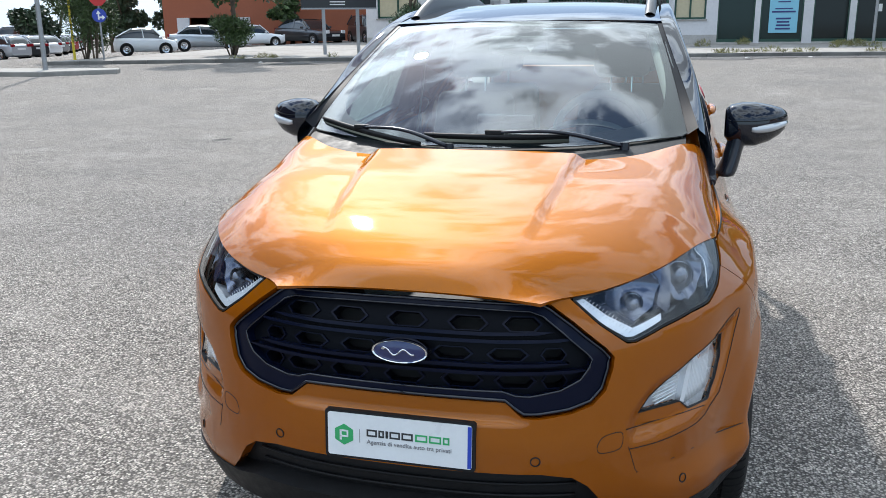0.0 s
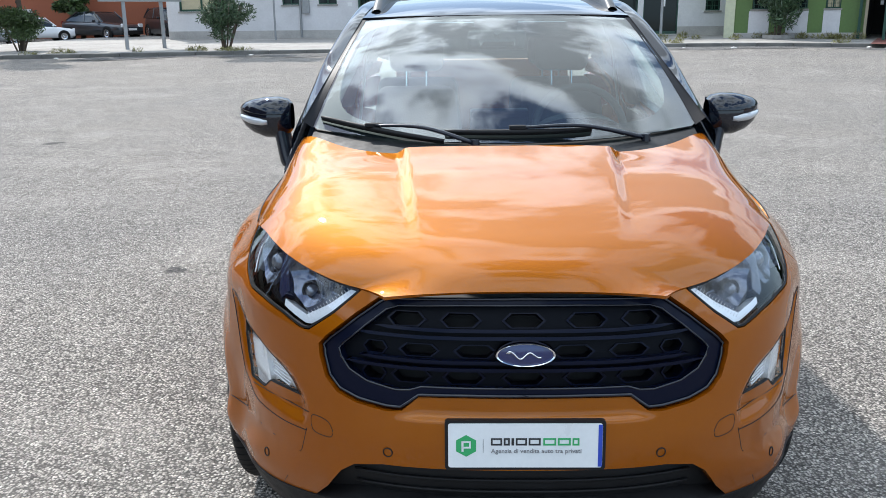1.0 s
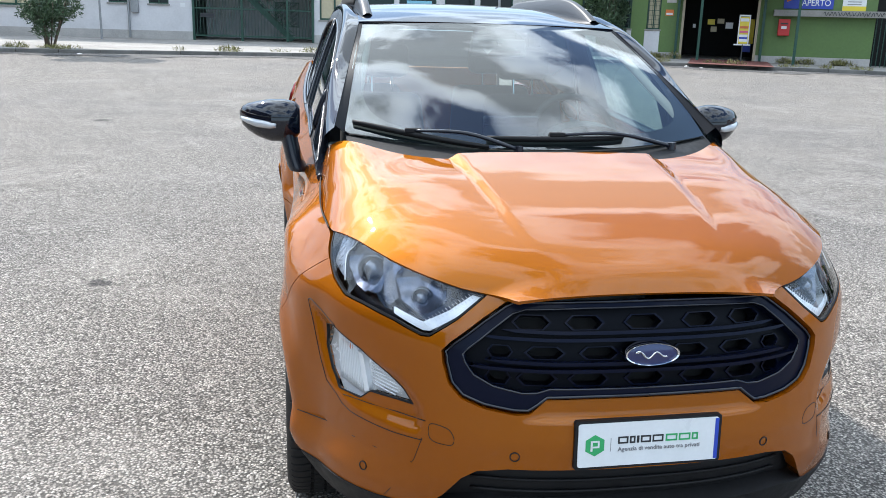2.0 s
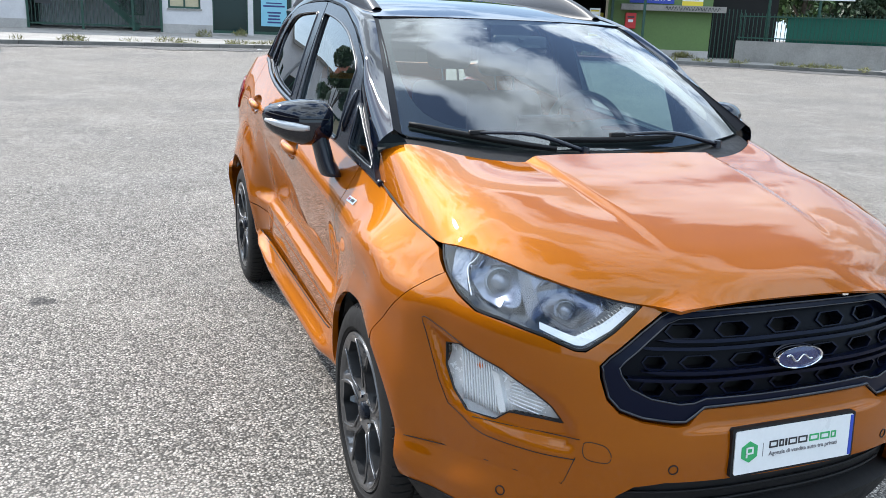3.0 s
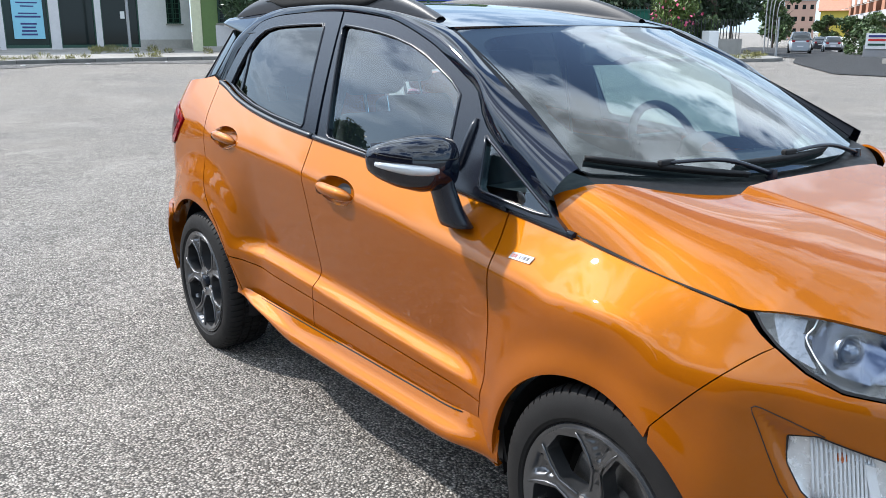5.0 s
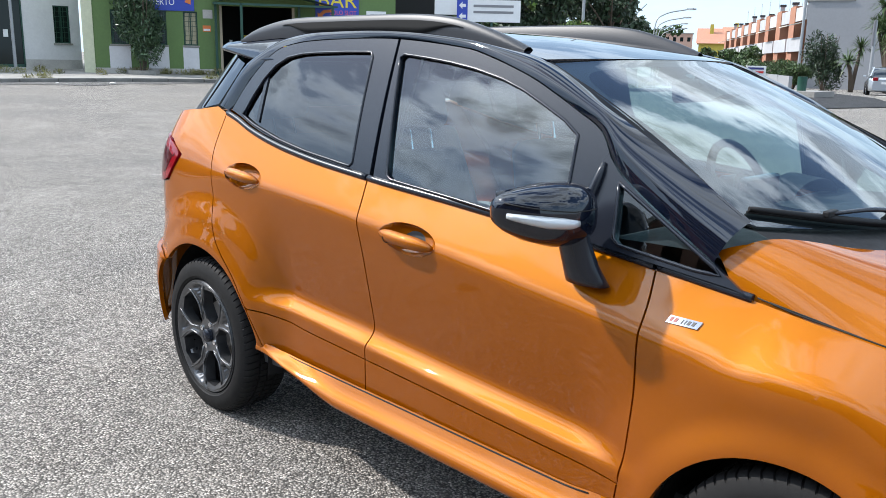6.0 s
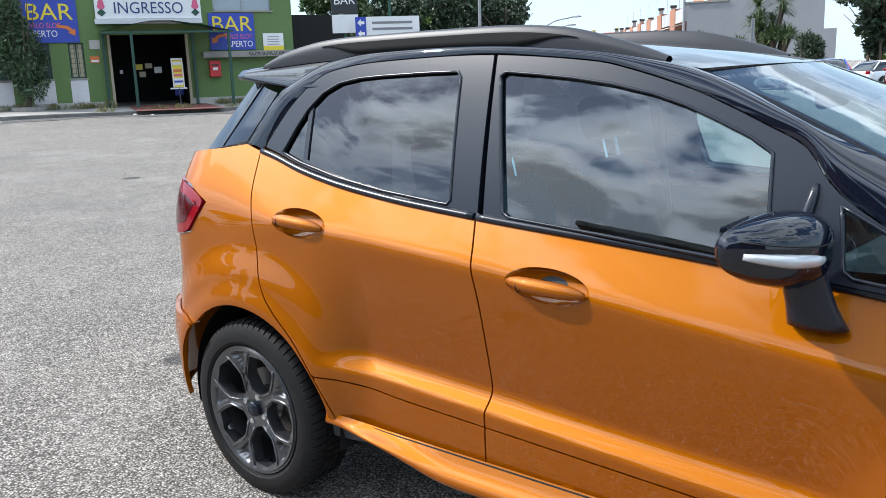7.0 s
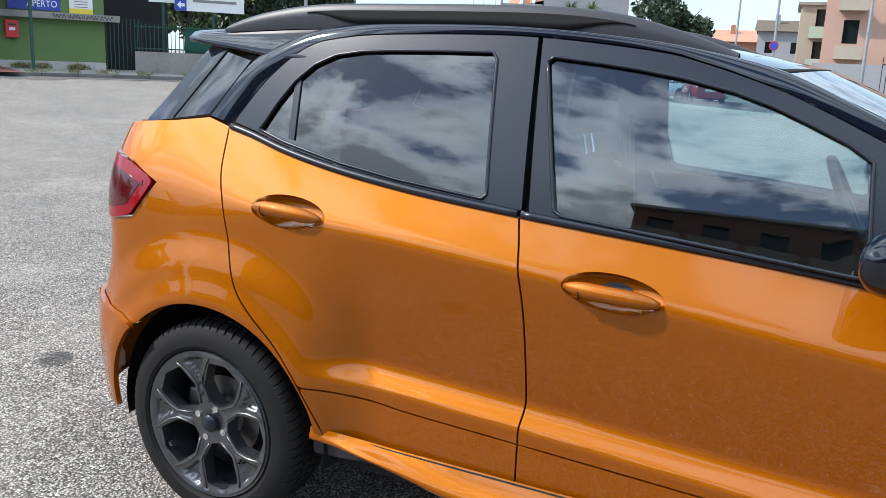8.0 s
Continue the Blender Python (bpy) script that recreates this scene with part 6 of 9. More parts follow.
OLEANDER = leaf_mat("oleander_leaf", (0.055, 0.095, 0.045), 0.45)
DARK_LEAF = leaf_mat("dark_leaf", (0.028, 0.050, 0.022), 0.55)
MID_LEAF = leaf_mat("mid_leaf", (0.05, 0.085, 0.025), 0.55)
FRESH_LEAF = leaf_mat("fresh_leaf", (0.09, 0.14, 0.03), 0.5)
YUCCA_LEAF = leaf_mat("yucca_leaf", (0.07, 0.11, 0.04), 0.45)
STRAW = leaf_mat("straw_leaf", (0.20, 0.19, 0.07), 0.8)


def gz(x, y):
    return land(x, y)


def frame_at(p, q):
    """A pose at p: x runs towards q, y away from the car park, z up."""
    d = Vector((q[0] - p[0], q[1] - p[1], 0)).normalized()
    return Matrix(((d.x, -d.y, 0, p[0]), (d.y, d.x, 0, p[1]), (0, 0, 1, 0), (0, 0, 0, 1)))


def walls(bm, u0, u1, z0, z1, thick, openings, m):
    """A wall from u0 to u1 with openings (u0, u1, z0, z1) through it."""
    cuts = sorted({u0, u1, *[min(max(q, u0), u1) for o in openings for q in o[:2]]})
    for a, b in zip(cuts, cuts[1:]):
        if b - a < 1e-4:
            continue
        mid = (a + b) / 2
        zs = [z0]
        for o in sorted([o for o in openings if o[0] < mid < o[1]], key=lambda o: o[2]):
            zs += [o[2], o[3]]
        zs.append(z1)
        for lo, hi in zip(zs[::2], zs[1::2]):
            if hi - lo > 1e-3:
                box(bm, (a, 0, lo), (b, thick, hi), m)
    bmesh.ops.remove_doubles(bm, verts=bm.verts, dist=1e-4)


def slab(name, lo, hi, m, mat, parent, label="", bevel=0.0):
    bm = bmesh.new()
    box(bm, lo, hi, m)
    return part(name, bm, mat, parent, label, bevel=bevel)


def window(parent, m, u0, u1, z0, z1, glass_mat=DARK_GLASS, bars=0, sill=True, deep=0.12, frame=0.05, frame_mat=GREEN_STEEL, name="window"):
    """A recessed window with its frame, pane, sill and bars, in a wall's own axes."""
    w = slab(name, (u0, deep, z0), (u1, deep + 0.03, z1), m, glass_mat, parent, "dark window pane")
    bm = bmesh.new()
    for a in ((u0, z0, u1, z0 + frame), (u0, z1 - frame, u1, z1), (u0, z0, u0 + frame, z1), (u1 - frame, z0, u1, z1), ((u0 + u1) / 2 - frame / 2, z0, (u0 + u1) / 2 + frame / 2, z1)):
        box(bm, (a[0], deep - 0.04, a[1]), (a[2], deep - 0.004, a[3]), m)
    part("window_frame", bm, frame_mat, w)
    if sill:
        slab("sill", (u0 - 0.06, -0.05, z0 - 0.07), (u1 + 0.06, deep, z0 - 0.004), m, CONCRETE, w, "pale stone sill")
    for k in range(bars):
        u = u0 + (u1 - u0) * (k + 0.5) / bars
        slab("bar", (u - 0.008, 0.02, z0), (u + 0.008, 0.036, z1), m, GREEN_STEEL, w)
    if bars:
        for k in range(1, 7):
            z = z0 + (z1 - z0) * k / 7
            slab("bar", (u0, 0.036, z - 0.008), (u1, 0.05, z + 0.008), m, GREEN_STEEL, w)
    return w


# kerb and pavement
KERB = flow([(-60, 15.5), (-40, 20.0), (-21.0, 25.2), (-13, 26.95), (-5, 28.3), (2, 29.35), (7, 29.9), (10.5, 29.85), (12.6, 29.1), (15, 27.8), (18, 26.8), (20.5, 25.7), (23, 23.9), (25.5, 21.9), (28.5, 20.3), (31, 20.4), (33, 22.5), (34, 27), (34.5, 40)], 0.5)
KERB = [k for k in KERB if k[0] > -21.5]
PATCHED = make_asphalt("patched_asphalt", (0.07, 0.069, 0.068), (0.33, 0.318, 0.306))
near_kerb = [k for k in KERB if -13 < k[0] < 27]
strip("road", [(x + 0.05, y - 0.05) for x, y in near_kerb], [(x - 0.10, y - 1.5 - 0.5 * math.sin(x * 0.9) - 0.35 * math.sin(x * 2.3 + 1)) for x, y in near_kerb], PATCHED, "darker patched asphalt along the kerb", up=0.012, n=160, across=5)
rows = []
for off, up in ((0.0, -0.05), (0.02, 0.115), (0.05, 0.13), (0.16, 0.132), (0.165, 0.122), (7, 0.125), (11.0, 0.14), (24, 0.14)):
    row = []
    for i, (x, y) in enumerate(KERB):
        a, b = KERB[max(i - 1, 0)], KERB[min(i + 1, len(KERB) - 1)]
        n = Vector((-(b[1] - a[1]), b[0] - a[0])).normalized()
        if off > 3:
            n = Vector((0.15, 1)).normalized() if x < 20 else Vector((0.3, 0.95)).normalized()
        px, py = x + n.x * off, y + n.y * off
        row.append((px, py, gz(px, py) + up))
    rows.append(row)
pavement = tagged(link_mesh("pavement", loft("pavement", rows[4:]), PAVING, None), "worn pale concrete pavement with weeds", "pavement", kind="structure")
kerb = thing("kerb", "weathered grey stone kerb along the pavement", "kerb", kind="structure")
step = 2
stones = even(KERB, 62)
for a, b in zip(stones, stones[1:]):
    d = Vector((b[0] - a[0], b[1] - a[1]))
    m = frame_at(a, b) @ Matrix.Translation((0, 0, gz(*a)))
    bm = bmesh.new()
    vs = box(bm, (0.006, 0.0, -0.1), (d.length - 0.006, 0.17, 0.135))
    part("kerb_stone", bm, KERB_STONE, kerb, bevel=0.015, segments=1).matrix_basis = m

# island at the corner of the lot
isl = [(-26, 19.2), (-18.6, 19.75), (-17.2, 19.7), (-16.2, 20.4), (-15.4, 20.95), (-15.7, 21.5), (-18, 21.6), (-26, 21.2)]
bm = bmesh.new()
f = bm.faces.new([bm.verts.new((x, y, gz(x, y) + 0.14)) for x, y in isl])
e = bmesh.ops.extrude_face_region(bm, geom=[f])["geom"]
bmesh.ops.translate(bm, verts=[v for v in e if isinstance(v, bmesh.types.BMVert)], vec=(0, 0, -0.25))
bmesh.ops.recalc_face_normals(bm, faces=bm.faces)
tagged(part("traffic_island", bm, CONCRETE, None, bevel=0.03), "raised concrete traffic island with a stone edge", "traffic island", kind="structure")

# white building with the gate and the shop front
WH = frame_at((-20, 39.3), (10.6, 37.8))
white_house = thing("white_building", "low white plastered building with a shop front", "building")
ops = [(6.8, 8.9, 2.0, 3.4), (11.7, 12.5, 2.25, 3.5), (13.4, 14.25, 2.25, 3.5), (15.25, 20.6, 0.8, 3.6), (20.85, 22.2, 1.77, 3.3), (22.7, 29.75, 0.78, 3.6), (30.95, 31.6, 1.78, 3.3)]
bm = bmesh.new()
walls(bm, 6.2, 32.0, 1.1, 5.2, 0.3, ops, WH)
part("wall", bm, PLASTER, white_house, "white plastered wall with grey stains")
for u0, u1, ops_ in ((6.2, 15.25, []), (20.6, 32.0, [(22.7, 29.75, 0.78, 1.1)])):
    bm = bmesh.new()
    walls(bm, u0, u1, 0.4, 1.1, 0.3, ops_, WH @ Matrix.Translation((0, -0.02, 0)))
    part("plinth", bm, PLINTH, white_house, "grey stained plinth")
slab("roof", (6.0, -0.3, 5.2), (32.2, 14, 5.4), WH, CONCRETE, white_house)
slab("back_wall", (6.2, 8, 0.4), (32, 8.3, 5.2), WH, PLASTER, white_house)
slab("end_wall", (6.2, 0.3, 0.4), (6.5, 8, 5.2), WH, PLASTER, white_house)
slab("end_wall", (31.7, 0.3, 0.4), (32.0, 8, 5.2), WH, PLASTER, white_house)
window(white_house, WH, 6.8, 8.9, 2.0, 3.4, CREAM, frame=0.09)
for u0, u1, z0 in ((11.7, 12.5, 2.25), (13.4, 14.25, 2.25)):
    window(white_house, WH, u0, u1, z0, 3.5)
window(white_house, WH, 20.85, 22.2, 1.77, 3.3, CREAM, frame=0.08)
window(white_house, WH, 30.95, 31.6, 1.78, 3.3, DARK_GLASS, bars=4)
for u0, u1, mat in ((22.7, 24.22, TEAL_GLASS), (24.45, 26.16, TEAL_GLASS), (26.55, 27.95, DARK_GLASS), (28.2, 29.75, DARK_GLASS)):
    pane = slab("shop_window", (u0, 0.10, 0.78), (u1, 0.14, 3.6), WH, mat, white_house, "dark shop window")
    bm = bmesh.new()
    for a in ((u0, 0.78, u1, 0.90), (u0, 3.45, u1, 3.6), (u0, 0.78, u0 + 0.05, 3.6), (u1 - 0.05, 0.78, u1, 3.6)):
        box(bm, (a[0], 0.05, a[1]), (a[2], 0.096, a[3]), WH)
    part("window_frame", bm, GREEN_STEEL, pane)
for u0, u1 in ((24.22, 24.45), (26.16, 26.55), (27.95, 28.2)):
    slab("pillar", (u0, -0.03, 0.7), (u1, 0.3, 3.6), WH, PLASTER, white_house, "white pillar")
poster = slab("poster", (24.8, 0.02, 1.15), (25.95, 0.045, 2.75), WH, SIGN_CYAN, white_house, "pale blue notice with dark lines of print")
for k, (w, mat) in enumerate(((0.8, SIGN_NAVY), (0.5, SIGN_NAVY), (0.0, SIGN_NAVY), (0.7, SIGN_NAVY), (0.95, SIGN_NAVY), (0.0, SIGN_NAVY), (0.6, SIGN_NAVY), (0.5, SIGN_NAVY), (0.55, SIGN_NAVY), (0.6, SIGN_NAVY))):
    if w:
        slab("print_bar", (25.375 - w / 2, 0.012, 2.55 - 0.14 * k), (25.375 + w / 2, 0.018, 2.60 - 0.14 * k + (0.02 if k > 3 else 0)), WH, mat, poster)
slab("notice", (29.0, 0.08, 1.98), (29.18, 0.095, 2.28), WH, SIGN_WHITE, white_house, "small white notice")
slab("notice", (14.75, -0.015, 2.15), (14.95, -0.003, 2.32), WH, SIGN_WHITE, white_house, "small sign")
bm = bmesh.new()
rod(bm, WH @ Vector((12.55, -0.06, 0.8)), WH @ Vector((12.55, -0.06, 5.1)), 0.05)
part("drain_pipe", bm, GALV, white_house, "grey drain pipe")
slab("meter_box", (12.66, -0.16, 1.85), (12.98, -0.004, 2.75), WH, GALV, white_house, "grey meter box", bevel=0.02)
# gate and outside stair
gate = thing("metal_gate", "dark green steel gate of upright bars", "gate")
for u in (15.3, 17.4, 19.4, 20.55):
    slab("gate_post", (u - 0.05, -0.06, 0.75), (u + 0.05, 0.04, 3.5), WH, GREEN_STEEL, gate)
for z in (0.92, 2.1, 3.4):
    slab("rail", (15.3, -0.03, z), (20.55, 0.01, z + 0.06), WH, GREEN_STEEL, gate)
for u in np.arange(15.45, 20.5, 0.14):
    slab("bar", (u - 0.012, -0.02, 0.9), (u + 0.012, 0.004, 3.4), WH, GREEN_STEEL, gate)
slab("lock_plate", (15.6, -0.045, 1.75), (16.2, -0.022, 1.92), WH, SIGN_DARK, gate)
stair = thing("outside_stair", "dark green steel staircase behind the gate", "stairs")
for k in range(13):
    slab("tread", (17.0 + 0.2 * k, 1.2, 3.3 - 0.19 * k), (17.28 + 0.2 * k, 2.3, 3.34 - 0.19 * k), WH, GREEN_STEEL, stair)
for y in (1.15, 2.3):
    bm = bmesh.new()
    box(bm, (0, -0.03, -0.12), (3.7, 0.03, 0.12), WH @ Matrix.Translation((16.9, y, 3.35)) @ Matrix.Rotation(radians(43.5), 4, "Y"))
    part("stringer", bm, GREEN_STEEL, stair)
for h in (0.35, 0.65, 0.95):
    bm = bmesh.new()
    box(bm, (0, -0.02, -0.02), (3.7, 0.02, 0.02), WH @ Matrix.Translation((16.9, 1.15, 3.35 + h)) @ Matrix.Rotation(radians(43.5), 4, "Y"))
    part("handrail", bm, GREEN_STEEL, stair)
slab("yard_wall", (15.25, 4.5, 0.7), (20.6, 4.6, 5.2), WH, PLASTER, white_house, "shaded white yard wall")
window(white_house, WH @ Matrix.Translation((0, 4.38, 0)), 18.6, 19.8, 1.4, 2.6, sill=False)

# green bar building
GR = frame_at((11.0, 34.6), (22.4, 28.6))
bar_house = thing("bar_building", "green plastered bar with white panels and an entrance canopy", "building")
ops = [(0.9, 1.55, 1.78, 3.1), (2.35, 3.0, 1.78, 3.1), (3.65, 4.2, 1.78, 3.1), (5.15, 8.05, 0.3, 3.38), (9.2, 11.55, 4.28, 5.3)]
bm = bmesh.new()
walls(bm, 0.25, 12.4, 0.85, 6.2, 0.3, ops, GR)
part("wall", bm, GREEN_WALL, bar_house, "dull green plastered wall")
for u0, u1 in ((0.25, 5.15), (8.05, 12.4)):
    bm = bmesh.new()
    walls(bm, u0, u1, 0.3, 0.85, 0.3, [], GR @ Matrix.Translation((0, -0.02, 0)))
    part("plinth", bm, PLINTH, bar_house, "pale stained plinth")
slab("pilaster", (-0.15, -0.04, 0.3), (0.25, 0.3, 6.2), GR, material("cream_plaster", (0.55, 0.56, 0.40), 0.85, vary=0.1), bar_house, "cream pilaster")
for u0, u1 in ((0.8, 1.6), (2.25, 3.05), (3.6, 4.22)):
    slab("panel", (u0, -0.02, 0.85), (u1, 0.0, 1.70), GR, PLASTER, bar_house, "white panel under a window")
for u0, u1 in ((0.9, 1.55), (2.35, 3.0), (3.65, 4.2)):
    window(bar_house, GR, u0, u1, 1.78, 3.1, CREAM if u0 > 3 else DARK_GLASS, bars=4)
# the pane's pale base colour stands for sky reflected in it
window(bar_house, GR, 9.2, 11.55, 4.28, 5.3, material("sky_reflection_glass", (0.25, 0.30, 0.34), 0.08, 0.0, 1.0), frame_mat=GALV)
slab("roof", (-0.3, -0.3, 6.2), (12.6, 12, 6.4), GR, CONCRETE, bar_house)
slab("end_wall", (12.1, 0.3, 0.3), (12.4, 10, 6.2), GR, GREEN_WALL, bar_house)
slab("end_wall", (-0.15, 0.3, 0.3), (0.15, 10, 6.2), GR, GREEN_WALL, bar_house)
slab("back_wall", (-0.15, 10, 0.3), (12.4, 10.3, 6.2), GR, GREEN_WALL, bar_house)
for a, b in (((4.9, 5.2, 0.35), (8.3, 5.3, 3.8)), ((4.95, 0.3, 0.35), (5.10, 5.2, 3.8)), ((8.1, 0.3, 0.35), (8.25, 5.2, 3.8)), ((4.95, 0.3, 3.6), (8.25, 5.2, 3.7))):
    slab("room_wall", a, b, GR, SHADE_BLACK, bar_house, "room wall coloured black for the shade behind the entrance")
BEIGE_FRAME = material("beige_frame", (0.40, 0.34, 0.24), 0.7)
for u in (5.12, 8.05):
    slab("door_post", (u - 0.05, -0.03, 0.5), (u + 0.05, 0.1, 3.38), GR, BEIGE_FRAME, bar_house)
for u0, z0, w, h, mat in ((6.1, 2.05, 0.3, 0.22, SIGN_YELLOW), (6.5, 2.1, 0.28, 0.2, CREAM), (6.25, 1.75, 0.25, 0.22, CREAM), (6.85, 1.9, 0.3, 0.25, SIGN_WHITE), (7.72, 1.3, 0.3, 1.0, SIGN_YELLOW), (7.6, 0.95, 0.35, 0.5, SIGN_BLUE), (5.5, 1.9, 0.12, 0.16, SIGN_WHITE)):
    slab("leaflet", (u0, 1.6, z0), (u0 + w, 1.62, z0 + h), GR, mat, bar_house, "small poster inside the entrance")
# canopy
canopy = thing("entrance_canopy", "shallow pitched green canopy on slender posts", "canopy")
rows = [[(u, y, z + dz) for u, z in ((4.8, 3.42), (5.6, 3.62), (6.6, 3.80), (7.4, 3.80), (8.6, 3.62), (9.65, 3.40))] for y, dz in ((-1.7, 0.0), (0, 0.06))]
me = loft("canopy_roof", rows, smooth=False)
me.transform(GR)
link_mesh("canopy_roof", me, GREEN_STEEL, canopy)
bm = bmesh.new()
for a, b in (((4.8, 3.36), (9.65, 3.34)),):
    box(bm, (a[0], -1.7, a[1] - 0.02), (b[0], -1.64, a[1] + 0.06), GR)
part("beam", bm, GREEN_STEEL, canopy)
for u, y in ((4.92, -0.1), (5.86, -1.65), (8.28, -0.1), (9.45, -1.65)):
    bm = bmesh.new()
    box(bm, (u - 0.05, y - 0.05, 0.4), (u + 0.05, y + 0.05, 3.42), GR)
    part("post", bm, GREEN_STEEL, canopy)
# signs
ing = thing("entrance_sign", "white entrance sign with dark blue capitals and tulips", "sign")
slab("board", (4.75, -0.16, 3.98), (8.7, -0.004, 4.85), GR, SIGN_WHITE, ing)
slab("ledge", (4.7, -0.3, 3.78), (8.7, -0.004, 3.96), GR, PLASTER, ing)
lettering("inscription", "INGRESSO", 0.62, SIGN_NAVY, ing, GR @ Matrix.Translation((6.72, -0.164, 4.36)) @ Matrix.Rotation(radians(90), 4, "X"), 0.006, wide=0.92)
for u in (4.98, 8.48):
    flat_panel("tulip", [(u + 0.14 * math.cos(a) * (1.2 if math.sin(a) < 0 else 0.8), 4.52 + 0.2 * math.sin(a)) for a in np.linspace(0, 2 * math.pi, 13)[:-1]], 0.01, SIGN_PINK, ing, GR @ Matrix.Translation((0, -0.175, 0)))
    flat_panel("leaf", [(u - 0.16, 4.2), (u, 4.06), (u + 0.16, 4.2), (u + 0.02, 4.34), (u - 0.02, 4.34)], 0.01, GREEN_STEEL, ing, GR @ Matrix.Translation((0, -0.175, 0)))


def arrow_sign(parent, u, z, flip):
    """A curved red arrow drawn as a flat shape."""
    s = -1 if flip else 1
    pts = [(-0.3, 0.10), (0.0, 0.06), (0.14, -0.05), (0.08, -0.10), (0.32, -0.2), (0.34, 0.06), (0.26, 0.02), (0.1, 0.16), (-0.3, 0.22)]
    flat_panel("arrow", [(u + s * a, z + b) for a, b in (pts if s > 0 else pts[::-1])], 0.008, SIGN_ORANGE, parent, GR @ Matrix.Translation((0, -0.06, 0)), "orange arrow")


for u0, u1, z0, z1, flip in ((2.15, 4.10, 3.12, 4.68, False), (8.97, 10.80, 2.72, 4.18, True)):
    sg = thing("bar_sign", "blue and yellow bar sign with an orange arrow", "sign", group="bar signs")
    slab("board", (u0, -0.05, z0), (u1, -0.004, z1), GR, SIGN_BLUE, sg)
    c = (u0 + u1) / 2
    lettering("inscription", "BAR", 0.86, SIGN_YELLOW, sg, GR @ Matrix.Translation((c, -0.052, z1 - 0.46)) @ Matrix.Rotation(radians(90), 4, "X"), 0.006, wide=1.05)
    lettering("inscription", "SOLO SLOT", 0.27, SIGN_PINK, sg, GR @ Matrix.Translation((c + (0.25 if flip else -0.2), -0.052, z1 - 0.94)) @ Matrix.Rotation(radians(90), 4, "X"), 0.006, wide=0.8)
    lettering("inscription", "APERTO", 0.34, SIGN_WHITE, sg, GR @ Matrix.Translation((c + (0.28 if flip else -0.3), -0.052, z1 - 1.24)) @ Matrix.Rotation(radians(90), 4, "X"), 0.006, wide=0.85)
    arrow_sign(sg, u0 + 0.42 if flip else u1 - 0.45, z0 + 0.45, flip)
sg = thing("notice_board", "white notice with a yellow foot", "sign")
slab("board", (11.13, -0.04, 2.68), (11.98, -0.004, 3.36), GR, SIGN_WHITE, sg)
slab("foot_band", (11.13, -0.046, 2.66), (11.98, -0.042, 2.85), GR, SIGN_YELLOW, sg)
for k in range(4):
    slab("print_bar", (11.3, -0.046, 3.2 - 0.1 * k), (11.8, -0.042, 3.23 - 0.1 * k), GR, GREY_INK, sg)
slab("concrete_ledge", (8.62, -0.35, 2.42), (12.9, -0.004, 2.66), GR, CONCRETE, bar_house, "pale concrete ledge with black scrawl")
for k in range(13):
    u = 10.45 + 0.17 * k
    zig = [GR @ Vector((u + 0.15 * t, -0.356, 2.54 + 0.075 * math.sin(k * 2.3 + t * 7))) for t in np.linspace(0, 1, 8)]
    link_mesh("scrawl", tube("scrawl", [tuple(q) for q in zig], 0.012, 5), SIGN_DARK, bar_house)
mail = thing("mail_box", "red wall-mounted post box", "post box")
slab("box", (8.84, -0.26, 1.66), (9.28, -0.004, 2.30), GR, SIGN_RED, mail, bevel=0.02)
slab("slot", (8.92, -0.27, 2.10), (9.20, -0.262, 2.16), GR, SIGN_DARK, mail)
slab("label", (8.96, -0.27, 1.92), (9.16, -0.262, 2.03), GR, SIGN_WHITE, mail)
warn = thing("warning_sign", "small white and red wall notice", "sign")
slab("board", (4.40, -0.02, 2.34), (4.72, -0.004, 2.58), GR, SIGN_ORANGE, warn)
slab("band", (4.43, -0.026, 2.37), (4.69, -0.022, 2.45), GR, SIGN_WHITE, warn)
slab("notice_plate", (4.42, -0.02, 2.86), (4.80, -0.004, 3.2), GR, PLINTH, bar_house, "faded plate")
stand = thing("sidewalk_sign", "white framed pavement sign with a colourful poster", "sign")
sm = GR @ Matrix.Translation((7.55, -0.5, 1.28)) @ Matrix.Rotation(radians(-8), 4, "X")
slab("poster", (-0.18, -0.01, 0.02), (0.18, 0.01, 1.08), sm, SIGN_YELLOW, stand)
for k, (z, h, mat) in enumerate(((0.9, 0.12, SIGN_WHITE), (0.1, 0.28, SIGN_WHITE), (0.62, 0.1, SIGN_ORANGE), (0.45, 0.08, SIGN_PINK), (0.2, 0.08, SIGN_BLUE))):
    slab("picture", (-0.16, -0.016 - 0.002 * k, z), (0.16, -0.012 - 0.002 * k, z + h), sm, mat, stand)
for a, b in (((-0.22, -0.02, 0), (-0.18, 0.02, 1.14)), ((0.18, -0.02, 0), (0.22, 0.02, 1.14)), ((-0.22, -0.02, 1.10), (0.22, 0.02, 1.16)), ((-0.34, -0.02, -0.05), (0.30, 0.02, 0.0)), ((-0.02, -0.02, -0.8), (0.02, 0.02, 0.0))):
    slab("frame_bar", a, b, sm, SIGN_WHITE if a[2] > -0.5 else SIGN_DARK, stand)
bm = bmesh.new()
box(bm, (5.6, -4.6, 0.0), (8.6, -0.05, 0.02), GR @ Matrix.Translation((0, 0, 0.62)) @ Matrix.Rotation(radians(0), 4, "X"))
for v in bm.verts:
    v.co.z = gz(v.co.x, v.co.y) + 0.15 + (0.01 if v.co.z > 0.63 else 0)
tagged(part("entrance_ramp", bm, CARPET, None), "dark red entrance mat on the pavement", "ramp", kind="structure")

